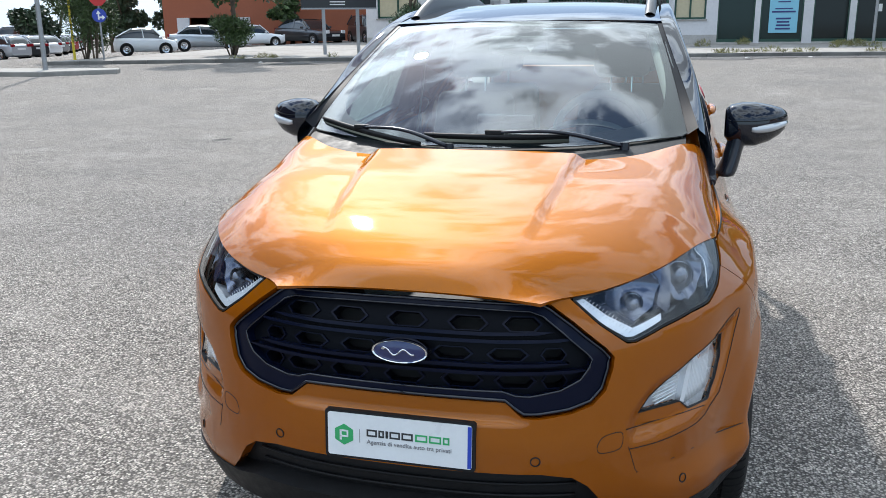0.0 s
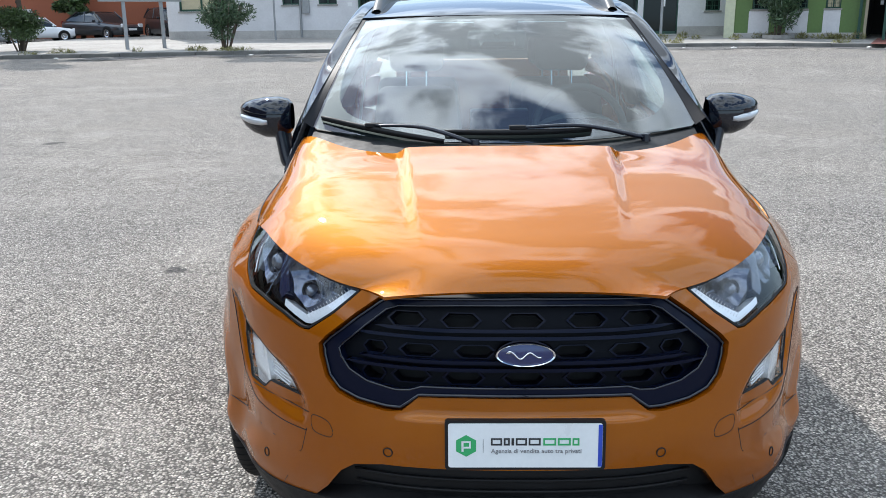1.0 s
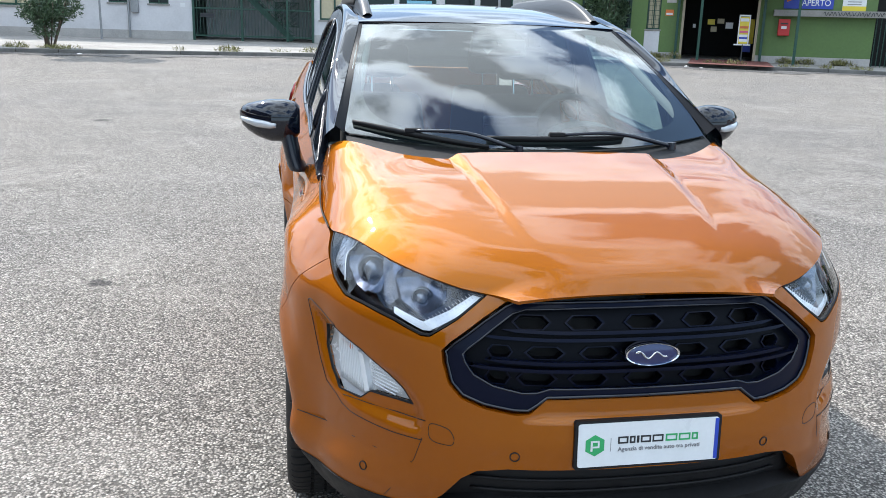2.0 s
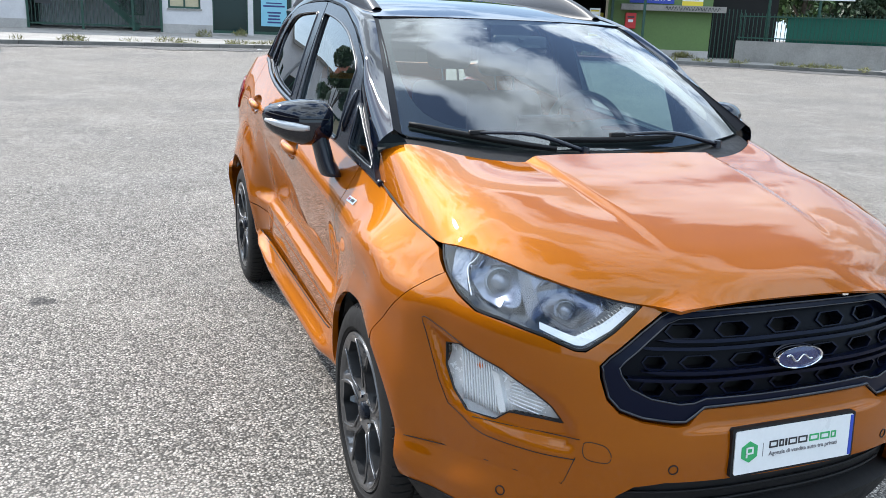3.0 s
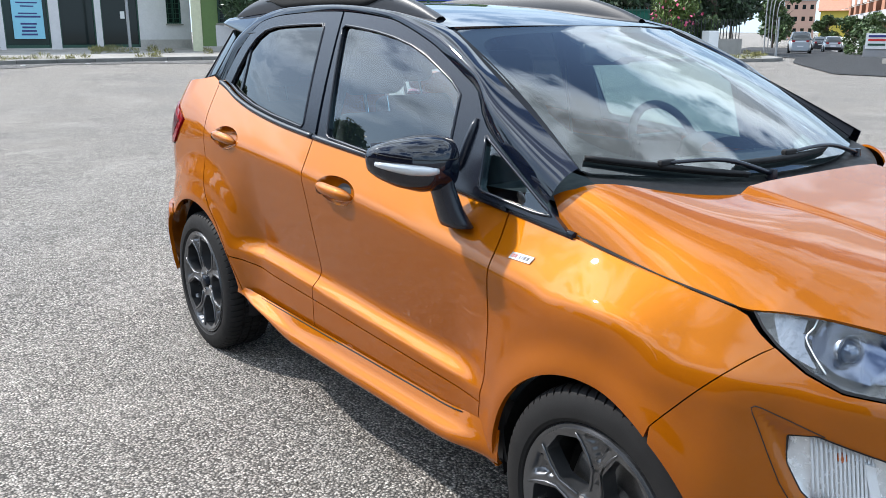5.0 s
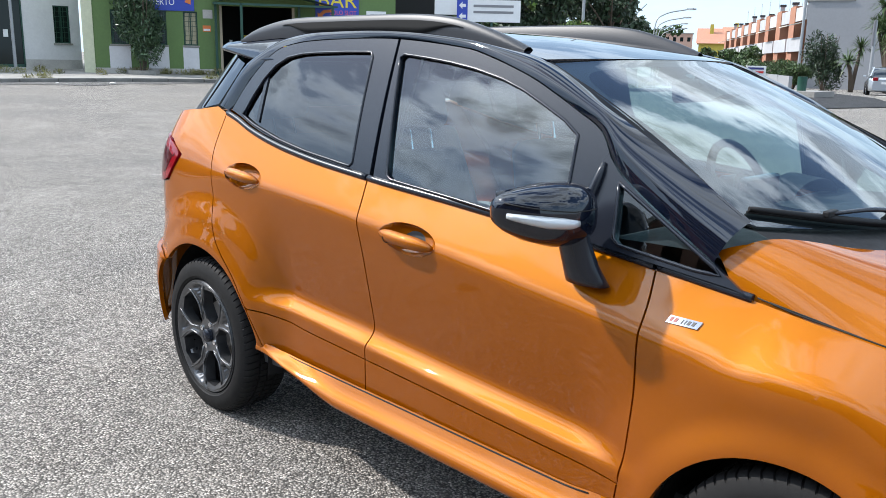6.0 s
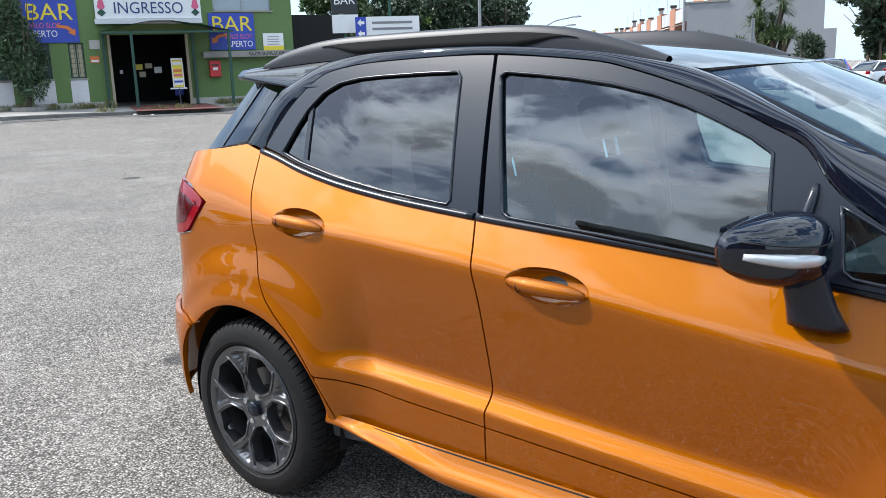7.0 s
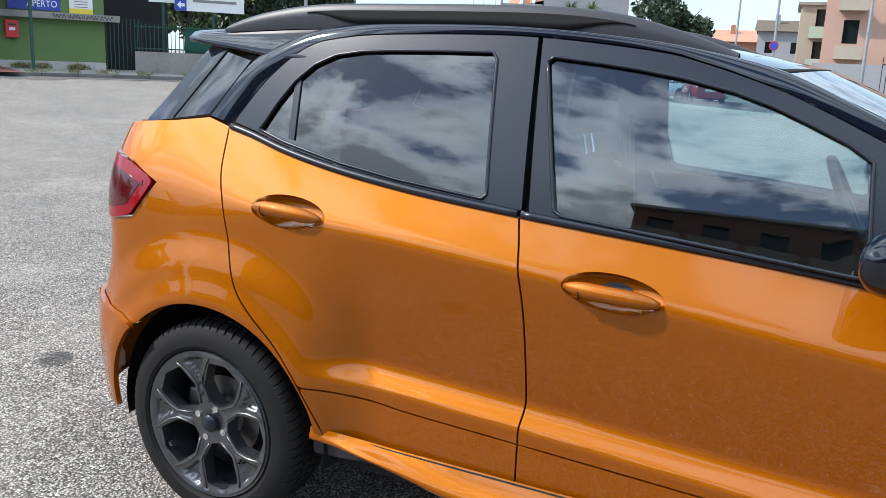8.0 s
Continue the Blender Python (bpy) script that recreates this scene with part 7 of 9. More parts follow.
# wall with railing beside the bar
FE = frame_at((22.6, 27.9), (26.2, 22.9))
fence = thing("garden_wall", "low grey wall with dark green railings and netting", "wall")
slab("wall", (0, 0, 0.2), (5.6, 0.25, 1.35), FE, CONCRETE, fence)
slab("netting", (1.9, 0.18, 1.35), (5.6, 0.20, 2.35), FE, MESH_GREEN, fence, "green netting")
for u in np.arange(0.1, 5.6, 0.16):
    slab("bar", (u - 0.012, 0.10, 1.35), (u + 0.012, 0.124, 2.45), FE, GREEN_STEEL, fence)
for z in (1.45, 2.3):
    slab("rail", (0, 0.09, z), (5.6, 0.13, z + 0.05), FE, GREEN_STEEL, fence)
yard = thing("recess_gate", "steel gate before a black sheet standing for shade between the buildings", "gate")
# a black sheet stands for the shade between the buildings
slab("recess", (0.0, 1.5, 0.3), (3.0, 1.6, 4.2), GR @ Matrix.Translation((12.4, 0, 0)), SHADE_BLACK, yard)
for u in np.arange(12.5, 13.9, 0.16):
    slab("bar", (u - 0.015, 0.2, 0.5), (u + 0.015, 0.23, 2.6), GR, GREEN_STEEL, yard)
FE2 = frame_at((26.2, 22.9), (34.0, 21.9))
fence2 = thing("street_railing", "grey low wall with black railings", "railing")
slab("wall", (0, 1.2, 0.1), (6.0, 1.45, 1.15), FE2, CONCRETE, fence2)
for u in np.arange(0.1, 6.0, 0.2):
    slab("bar", (u - 0.015, 1.3, 1.15), (u + 0.015, 1.33, 2.0), FE2, SIGN_DARK, fence2)
# tall signs near the bar
for (x, y), parts_, lab in (((23.6, 27.3), (("board", (-0.55, 0, 4.1), (0.55, 0.1, 5.0), SIGN_DARK), ("board", (-0.55, 0, 3.3), (0.55, 0.1, 4.05), SIGN_WHITE)), "dark bar sign on a green post"), ((24.6, 25.6), (("board", (-1.5, 0, 3.0), (1.2, 0.1, 3.9), SIGN_WHITE), ("arrow_field", (-1.5, -0.02, 3.0), (-1.05, -0.004, 3.9), SIGN_BLUE)), "white direction board with blue arrows on a green post")):
    sg = thing("post_sign", lab, "sign")
    sm = frame_at((x, y), (x + 0.75, y - 0.66))
    for nm, a, b, mat in parts_:
        slab(nm, a, b, sm, mat, sg)
    bm = bmesh.new()
    rod(bm, (x + 0.05, y + 0.08, 0.3), (x + 0.05, y + 0.08, 5.2), 0.06)
    part("post", bm, GREEN_STEEL, sg)
    if "bar sign" in lab:
        lettering("inscription", "BAR", 0.5, SIGN_WHITE, sg, sm @ Matrix.Translation((0, -0.004, 4.62)) @ Matrix.Rotation(radians(90), 4, "X"), 0.004)
    else:
        for z in (3.22, 3.66):
            flat_panel("arrow", [(-1.42, z), (-1.27, z + 0.15), (-1.27, z + 0.06), (-1.12, z + 0.06), (-1.12, z - 0.06), (-1.27, z - 0.06), (-1.27, z - 0.15)], 0.006, SIGN_WHITE, sg, sm @ Matrix.Translation((0, -0.028, 0)))
        for k in range(2):
            slab("print_bar", (-0.8, -0.01, 3.35 + 0.25 * k), (0.9, -0.004, 3.45 + 0.25 * k), sm, GREY_INK, sg)

# terracotta building on the other side
BR = frame_at((-40, 44.0), (-14, 47.5))
brown = thing("terracotta_building", "plain terracotta-coloured building with a dark carport", "building")
bm = bmesh.new()
walls(bm, 11.0, 27, 0.2, 8.4, 0.3, [(12.6, 15.7, 0.2, 2.3)], BR)
part("wall", bm, TERRACOTTA, brown)
# the carport's shade is carried by its black back and roof
slab("carport_back", (12.4, 3.5, 0.2), (16, 3.6, 2.6), BR, SHADE_BLACK, brown)
slab("carport_roof", (12.6, 0.3, 2.3), (15.8, 3.5, 2.4), BR, SHADE_BLACK, brown)
for u in (11.9, 15.7):
    slab("pier", (u, -0.15, 0.2), (u + 0.75, -0.004, 2.3), BR, PLASTER, brown, "white pier")
slab("roof", (10.8, -0.2, 8.4), (27.2, 10, 8.6), BR, CONCRETE, brown)
slab("end_wall", (11.0, 0.3, 0.2), (11.3, 10, 8.4), BR, TERRACOTTA, brown)
slab("end_wall", (26.7, 0.3, 0.2), (27.0, 10, 8.4), BR, TERRACOTTA, brown)
slab("back_wall", (11.0, 10, 0.2), (27.0, 10.3, 8.4), BR, TERRACOTTA, brown)
slab("fascia", (10.7, -0.3, 7.7), (27.3, -0.004, 8.62), BR, PLASTER, brown, "pale roof fascia")

# board on two legs
bd = thing("advert_board", "dark advertising board on two steel legs", "sign")
BM = frame_at((-12.45, 29.9), (-11.15, 30.75))
for u in (0.1, 1.45):
    bm = bmesh.new()
    box(bm, (u - 0.06, -0.05, 0.45), (u + 0.06, 0.05, 2.6), BM)
    part("leg", bm, GALV, bd)
slab("board", (-0.75, -0.08, 2.32), (2.2, 0.06, 4.0), BM, SIGN_DARK, bd)
slab("edge_strip", (-0.75, -0.1, 2.26), (2.2, 0.08, 2.32), BM, GALV, bd)
for k in range(2):
    slab("print_bar", (0.35, -0.092, 2.42 + 0.1 * k), (0.95, -0.084, 2.46 + 0.1 * k), BM, SIGN_WHITE, bd)
# stop sign
st = thing("stop_sign", "red stop sign above a blue arrow disc on a thin post", "sign")
sx, sy = -19.7, 26.3
bm = bmesh.new()
rod(bm, (sx, sy, 0.4), (sx, sy, 3.1), 0.035)
part("post", bm, GALV, st)
SM = frame_at((sx, sy), (sx + 0.85, sy + 0.5))
flat_panel("stop_plate", [(0.30 * math.sin(radians(22.5 + 45 * k)), 2.72 + 0.30 * math.cos(radians(22.5 + 45 * k))) for k in range(8)], 0.02, SIGN_RED, st, SM @ Matrix.Translation((0, -0.07, 0)))
lettering("inscription", "STOP", 0.2, SIGN_WHITE, st, SM @ Matrix.Translation((0, -0.074, 2.72)) @ Matrix.Rotation(radians(90), 4, "X"), 0.002)
flat_panel("blue_disc", [(0.25 * math.sin(a), 2.10 + 0.25 * math.cos(a)) for a in np.linspace(0, 2 * math.pi, 25)[:-1]], 0.02, SIGN_BLUE, st, SM @ Matrix.Translation((0, -0.07, 0)))
for pts in (((-0.05, 1.95), (0.0, 1.95), (0.0, 2.15), (0.06, 2.15), (-0.025, 2.28), (-0.11, 2.15), (-0.05, 2.15)), ((0.0, 2.0), (0.1, 2.0), (0.1, 1.94), (0.2, 2.03), (0.1, 2.12), (0.1, 2.06), (0.0, 2.06))):
    flat_panel("arrow", pts, 0.004, SIGN_WHITE, st, SM @ Matrix.Translation((0, -0.076, 0)))


def pole(x, y, h, r, mat, label, name="pole", top=0.0, z0=None):
    p = thing(name, label, "pole")
    z = gz(x, y) - 0.1 if z0 is None else z0
    bm = bmesh.new()
    rod(bm, (x, y, z), (x, y, z + h), r, r * 0.8, 12)
    part("shaft", bm, mat, p)
    bm = bmesh.new()
    rod(bm, (x, y, z), (x, y, z + 0.25), r * 1.5, r * 1.2, 12)
    part("foot", bm, mat, p)
    return p


pole(-17.75, 20.7, 7, 0.075, GALV, "grey street light pole on the traffic island", "street_lamp")
pole(-21.5, 27.0, 2.4, 0.05, SIGN_YELLOW, "thin yellow post beside the bush")
pole(8.15, 34.2, 6, 0.06, GALV, "thin grey pole on the pavement")
pole(-8.35, 37.0, 2.1, 0.05, GALV, "short grey pole before the white wall")

# ---- planting ----
def foliage(name, blobs, count, size, mat, parent=None, slim=0.35, up=0.0, seed=1, droop=0.0):
    """A crown of many small leaves, thick towards the outside of uneven blobs (x, y, z, rx, ry, rz)."""
    r = np.random.RandomState(seed)
    b = np.array(blobs, float)
    vol = b[:, 3] * b[:, 4] * b[:, 5]
    k = r.choice(len(b), count, p=vol / vol.sum())
    d = r.normal(size=(count, 3))
    d /= np.linalg.norm(d, axis=1)[:, None]
    rad = r.uniform(0.25, 1.0, count) ** 0.45
    wob = 1 + 0.22 * np.sin(d[:, 0] * 7 + k) * np.sin(d[:, 1] * 6 - k * 1.7) * np.sin(d[:, 2] * 5 + 2 * k)
    c = b[k, :3] + d * b[k, 3:] * (rad * wob)[:, None]
    ax = r.normal(size=(count, 3)) + d * 0.8 + np.array((0, 0, up - droop))
    ax /= np.linalg.norm(ax, axis=1)[:, None]
    sd = np.cross(ax, r.normal(size=(count, 3)))
    sd /= np.linalg.norm(sd, axis=1)[:, None]
    L = size * r.uniform(0.6, 1.4, count)[:, None]
    nrm = np.cross(ax, sd)
    p0, p1 = c - ax * L / 2, c + ax * L / 2 + nrm * L * 0.08
    q0, q1 = c + sd * L * slim / 2, c - sd * L * slim / 2
    V = np.stack((p0, q0, p1, q1), 1).reshape(-1, 3)
    me = bpy.data.meshes.new(name)
    me.vertices.add(len(V))
    me.vertices.foreach_set("co", V.ravel())
    me.loops.add(len(V))
    me.loops.foreach_set("vertex_index", np.arange(len(V)))
    me.polygons.add(count)
    me.polygons.foreach_set("loop_start", np.arange(0, len(V), 4))
    me.update(calc_edges=True)
    return link_mesh(name, me, mat, parent)


def trunk(parent, pts, r0, r1, name="trunk"):
    p = flow(pts, 0.25)
    return link_mesh(name, tube(name, [tuple(q) for q in p], [r0 + (r1 - r0) * k / (len(p) - 1) for k in range(len(p))], 8), BARK, parent)


def oleander(x, y, w, h, seed, label, leaf=0.17, count=5200, mat=OLEANDER, trunk_h=0.35, base_bush=True):
    t = thing("oleander", label, "shrub")
    z = gz(x, y) + 0.12
    r = random.Random(seed)
    for k in range(6):
        a = r.uniform(0, 6.28)
        trunk(t, [(x + 0.08 * math.cos(a), y + 0.08 * math.sin(a), z - 0.1), (x + 0.3 * w * math.cos(a), y + 0.3 * w * math.sin(a), z + h * 0.45), (x + 0.5 * w * math.cos(a), y + 0.5 * w * math.sin(a), z + h * 0.85)], 0.035, 0.012, "stem")
    blobs = [(x + r.uniform(-0.35, 0.35) * w, y + r.uniform(-0.35, 0.35) * w, z + trunk_h + (h - trunk_h) * r.uniform(0.15, 0.85), w * r.uniform(0.3, 0.55), w * r.uniform(0.3, 0.55), h * r.uniform(0.14, 0.26)) for _ in range(9)]
    foliage("crown", blobs, count, leaf, mat, t, 0.2, 0.6, seed)
    return t


def tree(x, y, h, crown_w, seed, label, mat=MID_LEAF, leaf=0.32, count=4500, z0=None, trunk_h=0.3, r0=0.16):
    t = thing("tree", label, "tree")
    z = gz(x, y) if z0 is None else z0
    r = random.Random(seed)
    top = z + h
    trunk(t, [(x, y, z - 0.1), (x + r.uniform(-0.1, 0.1), y, z + h * trunk_h), (x + r.uniform(-0.3, 0.3), y, z + h * 0.75)], r0, r0 * 0.4)
    for k in range(5):
        a = 6.28 * k / 5 + r.uniform(-0.4, 0.4)
        zz = z + h * (trunk_h + 0.08 * k * 0.6)
        trunk(t, [(x, y, zz), (x + crown_w * 0.3 * math.cos(a), y + crown_w * 0.3 * math.sin(a), zz + h * 0.18), (x + crown_w * 0.55 * math.cos(a), y + crown_w * 0.55 * math.sin(a), zz + h * 0.3)], r0 * 0.4, 0.03, "limb")
    blobs = []
    for _ in range(13):
        a, q = r.uniform(0, 6.28), r.uniform(0, 0.75)
        zz = z + h * (trunk_h + (0.95 - trunk_h) * r.uniform(0.1, 1))
        s = crown_w * r.uniform(0.22, 0.42)
        blobs.append((x + crown_w * q * math.cos(a), y + crown_w * q * math.sin(a), zz - s * 0.5, s, s, s * r.uniform(0.6, 0.95)))
    foliage("crown", blobs, count, leaf, mat, t, 0.5, 0.0, seed)
    return t


# oleanders along the kerb
oleander(-8.5, 29.2, 1.35, 1.75, 2, "grey-green oleander bush by the kerb", count=6000)
tree(-8.6, 29.35, 6.5, 1.6, 21, "young tree rising from an oleander bush", OLEANDER, 0.2, 5000, trunk_h=0.27, r0=0.09)
oleander(-16.0, 29.3, 1.2, 1.5, 3, "low bush at the foot of a young tree", mat=MID_LEAF)
tree(-16.1, 29.6, 7.5, 2.6, 22, "young tree with a dense green crown by the kerb", MID_LEAF, 0.24, 6500, trunk_h=0.24, r0=0.11)
oleander(-20.9, 27.4, 1.35, 6.5, 4, "tall narrow dark green shrub beside the stop sign", leaf=0.15, count=11000, mat=MID_LEAF, trunk_h=0.1)
oleander(12.45, 33.0, 1.25, 4.6, 5, "tall oleander in front of the green wall", leaf=0.24, count=7500, mat=OLEANDER, trunk_h=0.5)
slab_o = thing("tree_ring", "pale concrete ring at the foot of the oleander", "tree ring")
bm = lathe([(0.55, 0.0), (0.55, 0.16), (0.40, 0.16), (0.40, 0.0)], 12, "Z")
bm.transform(Matrix.Translation((12.45, 33.0, gz(12.4, 33.0) + 0.12)))
part("ring", bm, CONCRETE, slab_o)
tree(-20.5, 45.0, 4.2, 1.2, 23, "small tree against the terracotta wall", MID_LEAF, 0.3, 2200)

# weeds at the kerb and the walls
r = np.random.RandomState(9)
blobs = []
line = np.array(even(KERB, 240))
for k in r.choice(range(20, 190), 60):
    x, y = line[k]
    blobs.append((x + r.uniform(-0.3, 0.3), y + r.uniform(0.15, 1.2), gz(x, y) + 0.18, r.uniform(0.15, 0.6), 0.12, r.uniform(0.05, 0.16)))
for u in np.concatenate((r.uniform(0.3, 5, 16), r.uniform(8.3, 12.3, 10))):
    p = GR @ Vector((u, -0.2, 0))
    blobs.append((p.x, p.y, gz(p.x, p.y) + 0.22, r.uniform(0.2, 0.4), 0.12, r.uniform(0.06, 0.2)))
for u in r.uniform(22, 31.5, 14):
    p = WH @ Vector((u, -r.uniform(0.2, 6), 0))
    blobs.append((p.x, p.y, gz(p.x, p.y) + 0.2, r.uniform(0.2, 0.5), 0.15, r.uniform(0.06, 0.22)))
tagged(foliage("weeds", blobs, 9000, 0.16, STRAW, None, 0.12, 1.2, 7), "dry straw and green weeds along kerb and walls", "weeds", kind="stuff")
for k, (x, y, s) in enumerate(((5.2, 29.0, 0.08), (7.9, 29.45, 0.07), (-13.5, 26.6, 0.08), (13.9, 28.2, 0.09), (14.2, 27.6, 0.07), (9.5, 28.9, 0.09), (-7.2, 27.4, 0.08), (3.2, 28.7, 0.08))):
    bm = bmesh.new()
    bmesh.ops.create_icosphere(bm, subdivisions=1, radius=s)
    rr = random.Random(k)
    for v in bm.verts:
        v.co = Vector((v.co.x * 1.3 * rr.uniform(0.6, 1.2), v.co.y * rr.uniform(0.6, 1.2), v.co.z * 0.45 * rr.uniform(0.5, 1.2)))
    bm.transform(Matrix.Translation((x, y, gz(x, y) + s * 0.2)))
    tagged(part("paper_scrap", bm, LITTER, None), "crumpled white paper scrap lying by the kerb", "litter", group="litter by the kerb")

# trees and hedges far off
for x, y, h, w, s, m, lab, n, lf in (
    (40, 43.5, 8.0, 3.6, 31, MID_LEAF, "broad green tree behind the bar", 4200, 0.5), (43.5, 40, 8.2, 3.8, 32, FRESH_LEAF, "bright green tree behind the bar", 4200, 0.5), (46.8, 36.0, 7.6, 3.4, 33, DARK_LEAF, "dark pine-like tree behind the bar", 4200, 0.45),
    (31.0, 31.5, 5.6, 2.6, 34, DARK_LEAF, "dark tree behind the railings", 4200, 0.3), (33.0, 29.5, 6.0, 3.0, 35, DARK_LEAF, "dark spreading tree behind the railings", 4200, 0.3), (27.6, 29.8, 4.6, 1.6, 36, MID_LEAF, "round green tree by the netting", 3000, 0.26), (35.8, 27.5, 5.8, 2.6, 37, DARK_LEAF, "dark tree at the street corner", 3600, 0.3),
    (72, 52, 9.5, 4.5, 38, DARK_LEAF, "tall dark tree down the street", 3000, 0.7), (110.5, 72.0, 8.0, 3.6, 39, MID_LEAF, "tree beside the street lamps", 2600, 0.6), (66, 56, 9, 4.5, 40, DARK_LEAF, "tall dark tree down the street", 3000, 0.7), (107.3, 62.2, 4.8, 2.0, 41, MID_LEAF, "street tree before the yellow house", 2200, 0.4), (118, 76, 7, 3.4, 42, MID_LEAF, "tree down the street", 2200, 0.6),
    (84.5, 20.5, 9.5, 5.0, 43, DARK_LEAF, "large dark pine beside the grey gable", 4200, 0.6), (70.8, 16.6, 8.8, 3.4, 44, DARK_LEAF, "dark umbrella pine with a round crown", 4200, 0.5), (58, 12.0, 2.6, 2.6, 45, FRESH_LEAF, "low green hedge tree", 2200, 0.35),
    (-33, 47, 4.2, 2.0, 46, DARK_LEAF, "clipped dark street tree", 2500, 0.35), (-31, 50, 4.4, 2.0, 47, DARK_LEAF, "clipped dark street tree", 2500, 0.35), (-30, 52, 7.0, 2.6, 48, MID_LEAF, "green street tree behind the parked cars", 2500, 0.4), (-36, 50, 5.5, 2.2, 49, DARK_LEAF, "dark street tree behind the parked cars", 2500, 0.4), (-46, 55, 4.0, 2.2, 50, DARK_LEAF, "dark tree by the parked cars", 2000, 0.4)):
    tree(x, y, h, w, s, lab, m, lf, n)
for x, y, w, h, s, lab in ((29.0, 24.6, 1.6, 2.5, 51, "flowering oleander at the street corner"), (30.6, 24.2, 1.0, 1.6, 52, "green shrub at the street corner"), (45.6, 14.8, 1.5, 2.9, 53, "round dark green shrub by the grey gable"), (53.4, 23.3, 1.7, 4.0, 54, "tall clipped dark bush by the street"), (71.4, 36.4, 2.6, 2.1, 55, "green hedge above the white garden wall"), (63.4, 31.0, 2.4, 2.0, 56, "green hedge above the white garden wall"), (78.4, 41.3, 2.6, 2.2, 57, "green hedge above the white garden wall"), (56.9, 26.8, 1.8, 1.7, 58, "green hedge above the white garden wall")):
    oleander(x, y, w, h, s, lab, leaf=0.3, count=3600, mat=FRESH_LEAF if s == 51 else DARK_LEAF if s in (53, 54) else MID_LEAF, trunk_h=0.1)
oleander(-22.4, 28.9, 1.9, 4.4, 59, "tall dense green bush beside the stop sign", leaf=0.24, count=11000, mat=MID_LEAF, trunk_h=0.0)
fl = np.random.RandomState(3)
tagged(foliage("blossoms", [(29.0, 24.6, gz(29, 24.6) + 1.9, 1.3, 1.3, 0.9)], 90, 0.14, SIGN_PINK, None, 0.9, 0, 5), "pink oleander blossoms on the corner bush", "blossoms", kind="stuff")


def yucca(x, y, h, heads, seed):
    t = thing("yucca", "tall yucca palm with spiky heads", "palm tree")
    z, r = gz(x, y), random.Random(seed)
    for k in range(heads):
        a = 6.28 * k / heads
        hx, hy, hz = x + 0.9 * math.cos(a), y + 0.9 * math.sin(a), z + h * r.uniform(0.6, 1.0)
        trunk(t, [(x, y, z), (x + 0.3 * math.cos(a), y + 0.3 * math.sin(a), z + h * 0.35), (hx, hy, hz)], 0.16, 0.09)
        rr = np.random.RandomState(seed + k)
        V, F = [], []
        for i in range(110):
            d = rr.normal(size=3)
            d[2] = abs(d[2]) * 0.9 - 0.25
            d /= np.linalg.norm(d)
            sd = np.cross(d, (0, 0, 1))
            sd /= np.linalg.norm(sd) + 1e-6
            o = np.array((hx, hy, hz))
            L = rr.uniform(0.8, 1.25)
            b = len(V)
            V += [o + sd * 0.03, o - sd * 0.03, o + d * L * 0.6 - sd * 0.035, o + d * L * 0.6 + sd * 0.035, o + d * L + np.array((0, 0, -0.2))]
            F += [(b, b + 1, b + 2, b + 3), (b + 3, b + 2, b + 4)]
        link_mesh("leaf_head", mesh_from("leaf_head", V, F, smooth=False), YUCCA_LEAF, t)
    return t


yucca(54.3, 19.6, 4.6, 5, 61)
yucca(53.6, 21.6, 2.8, 2, 62)
yucca(54.7, 19.9, 5.4, 7, 64)
yucca(54.1, 19.2, 3.9, 6, 65)
yucca(-46.0, 57.0, 4.4, 1, 63)

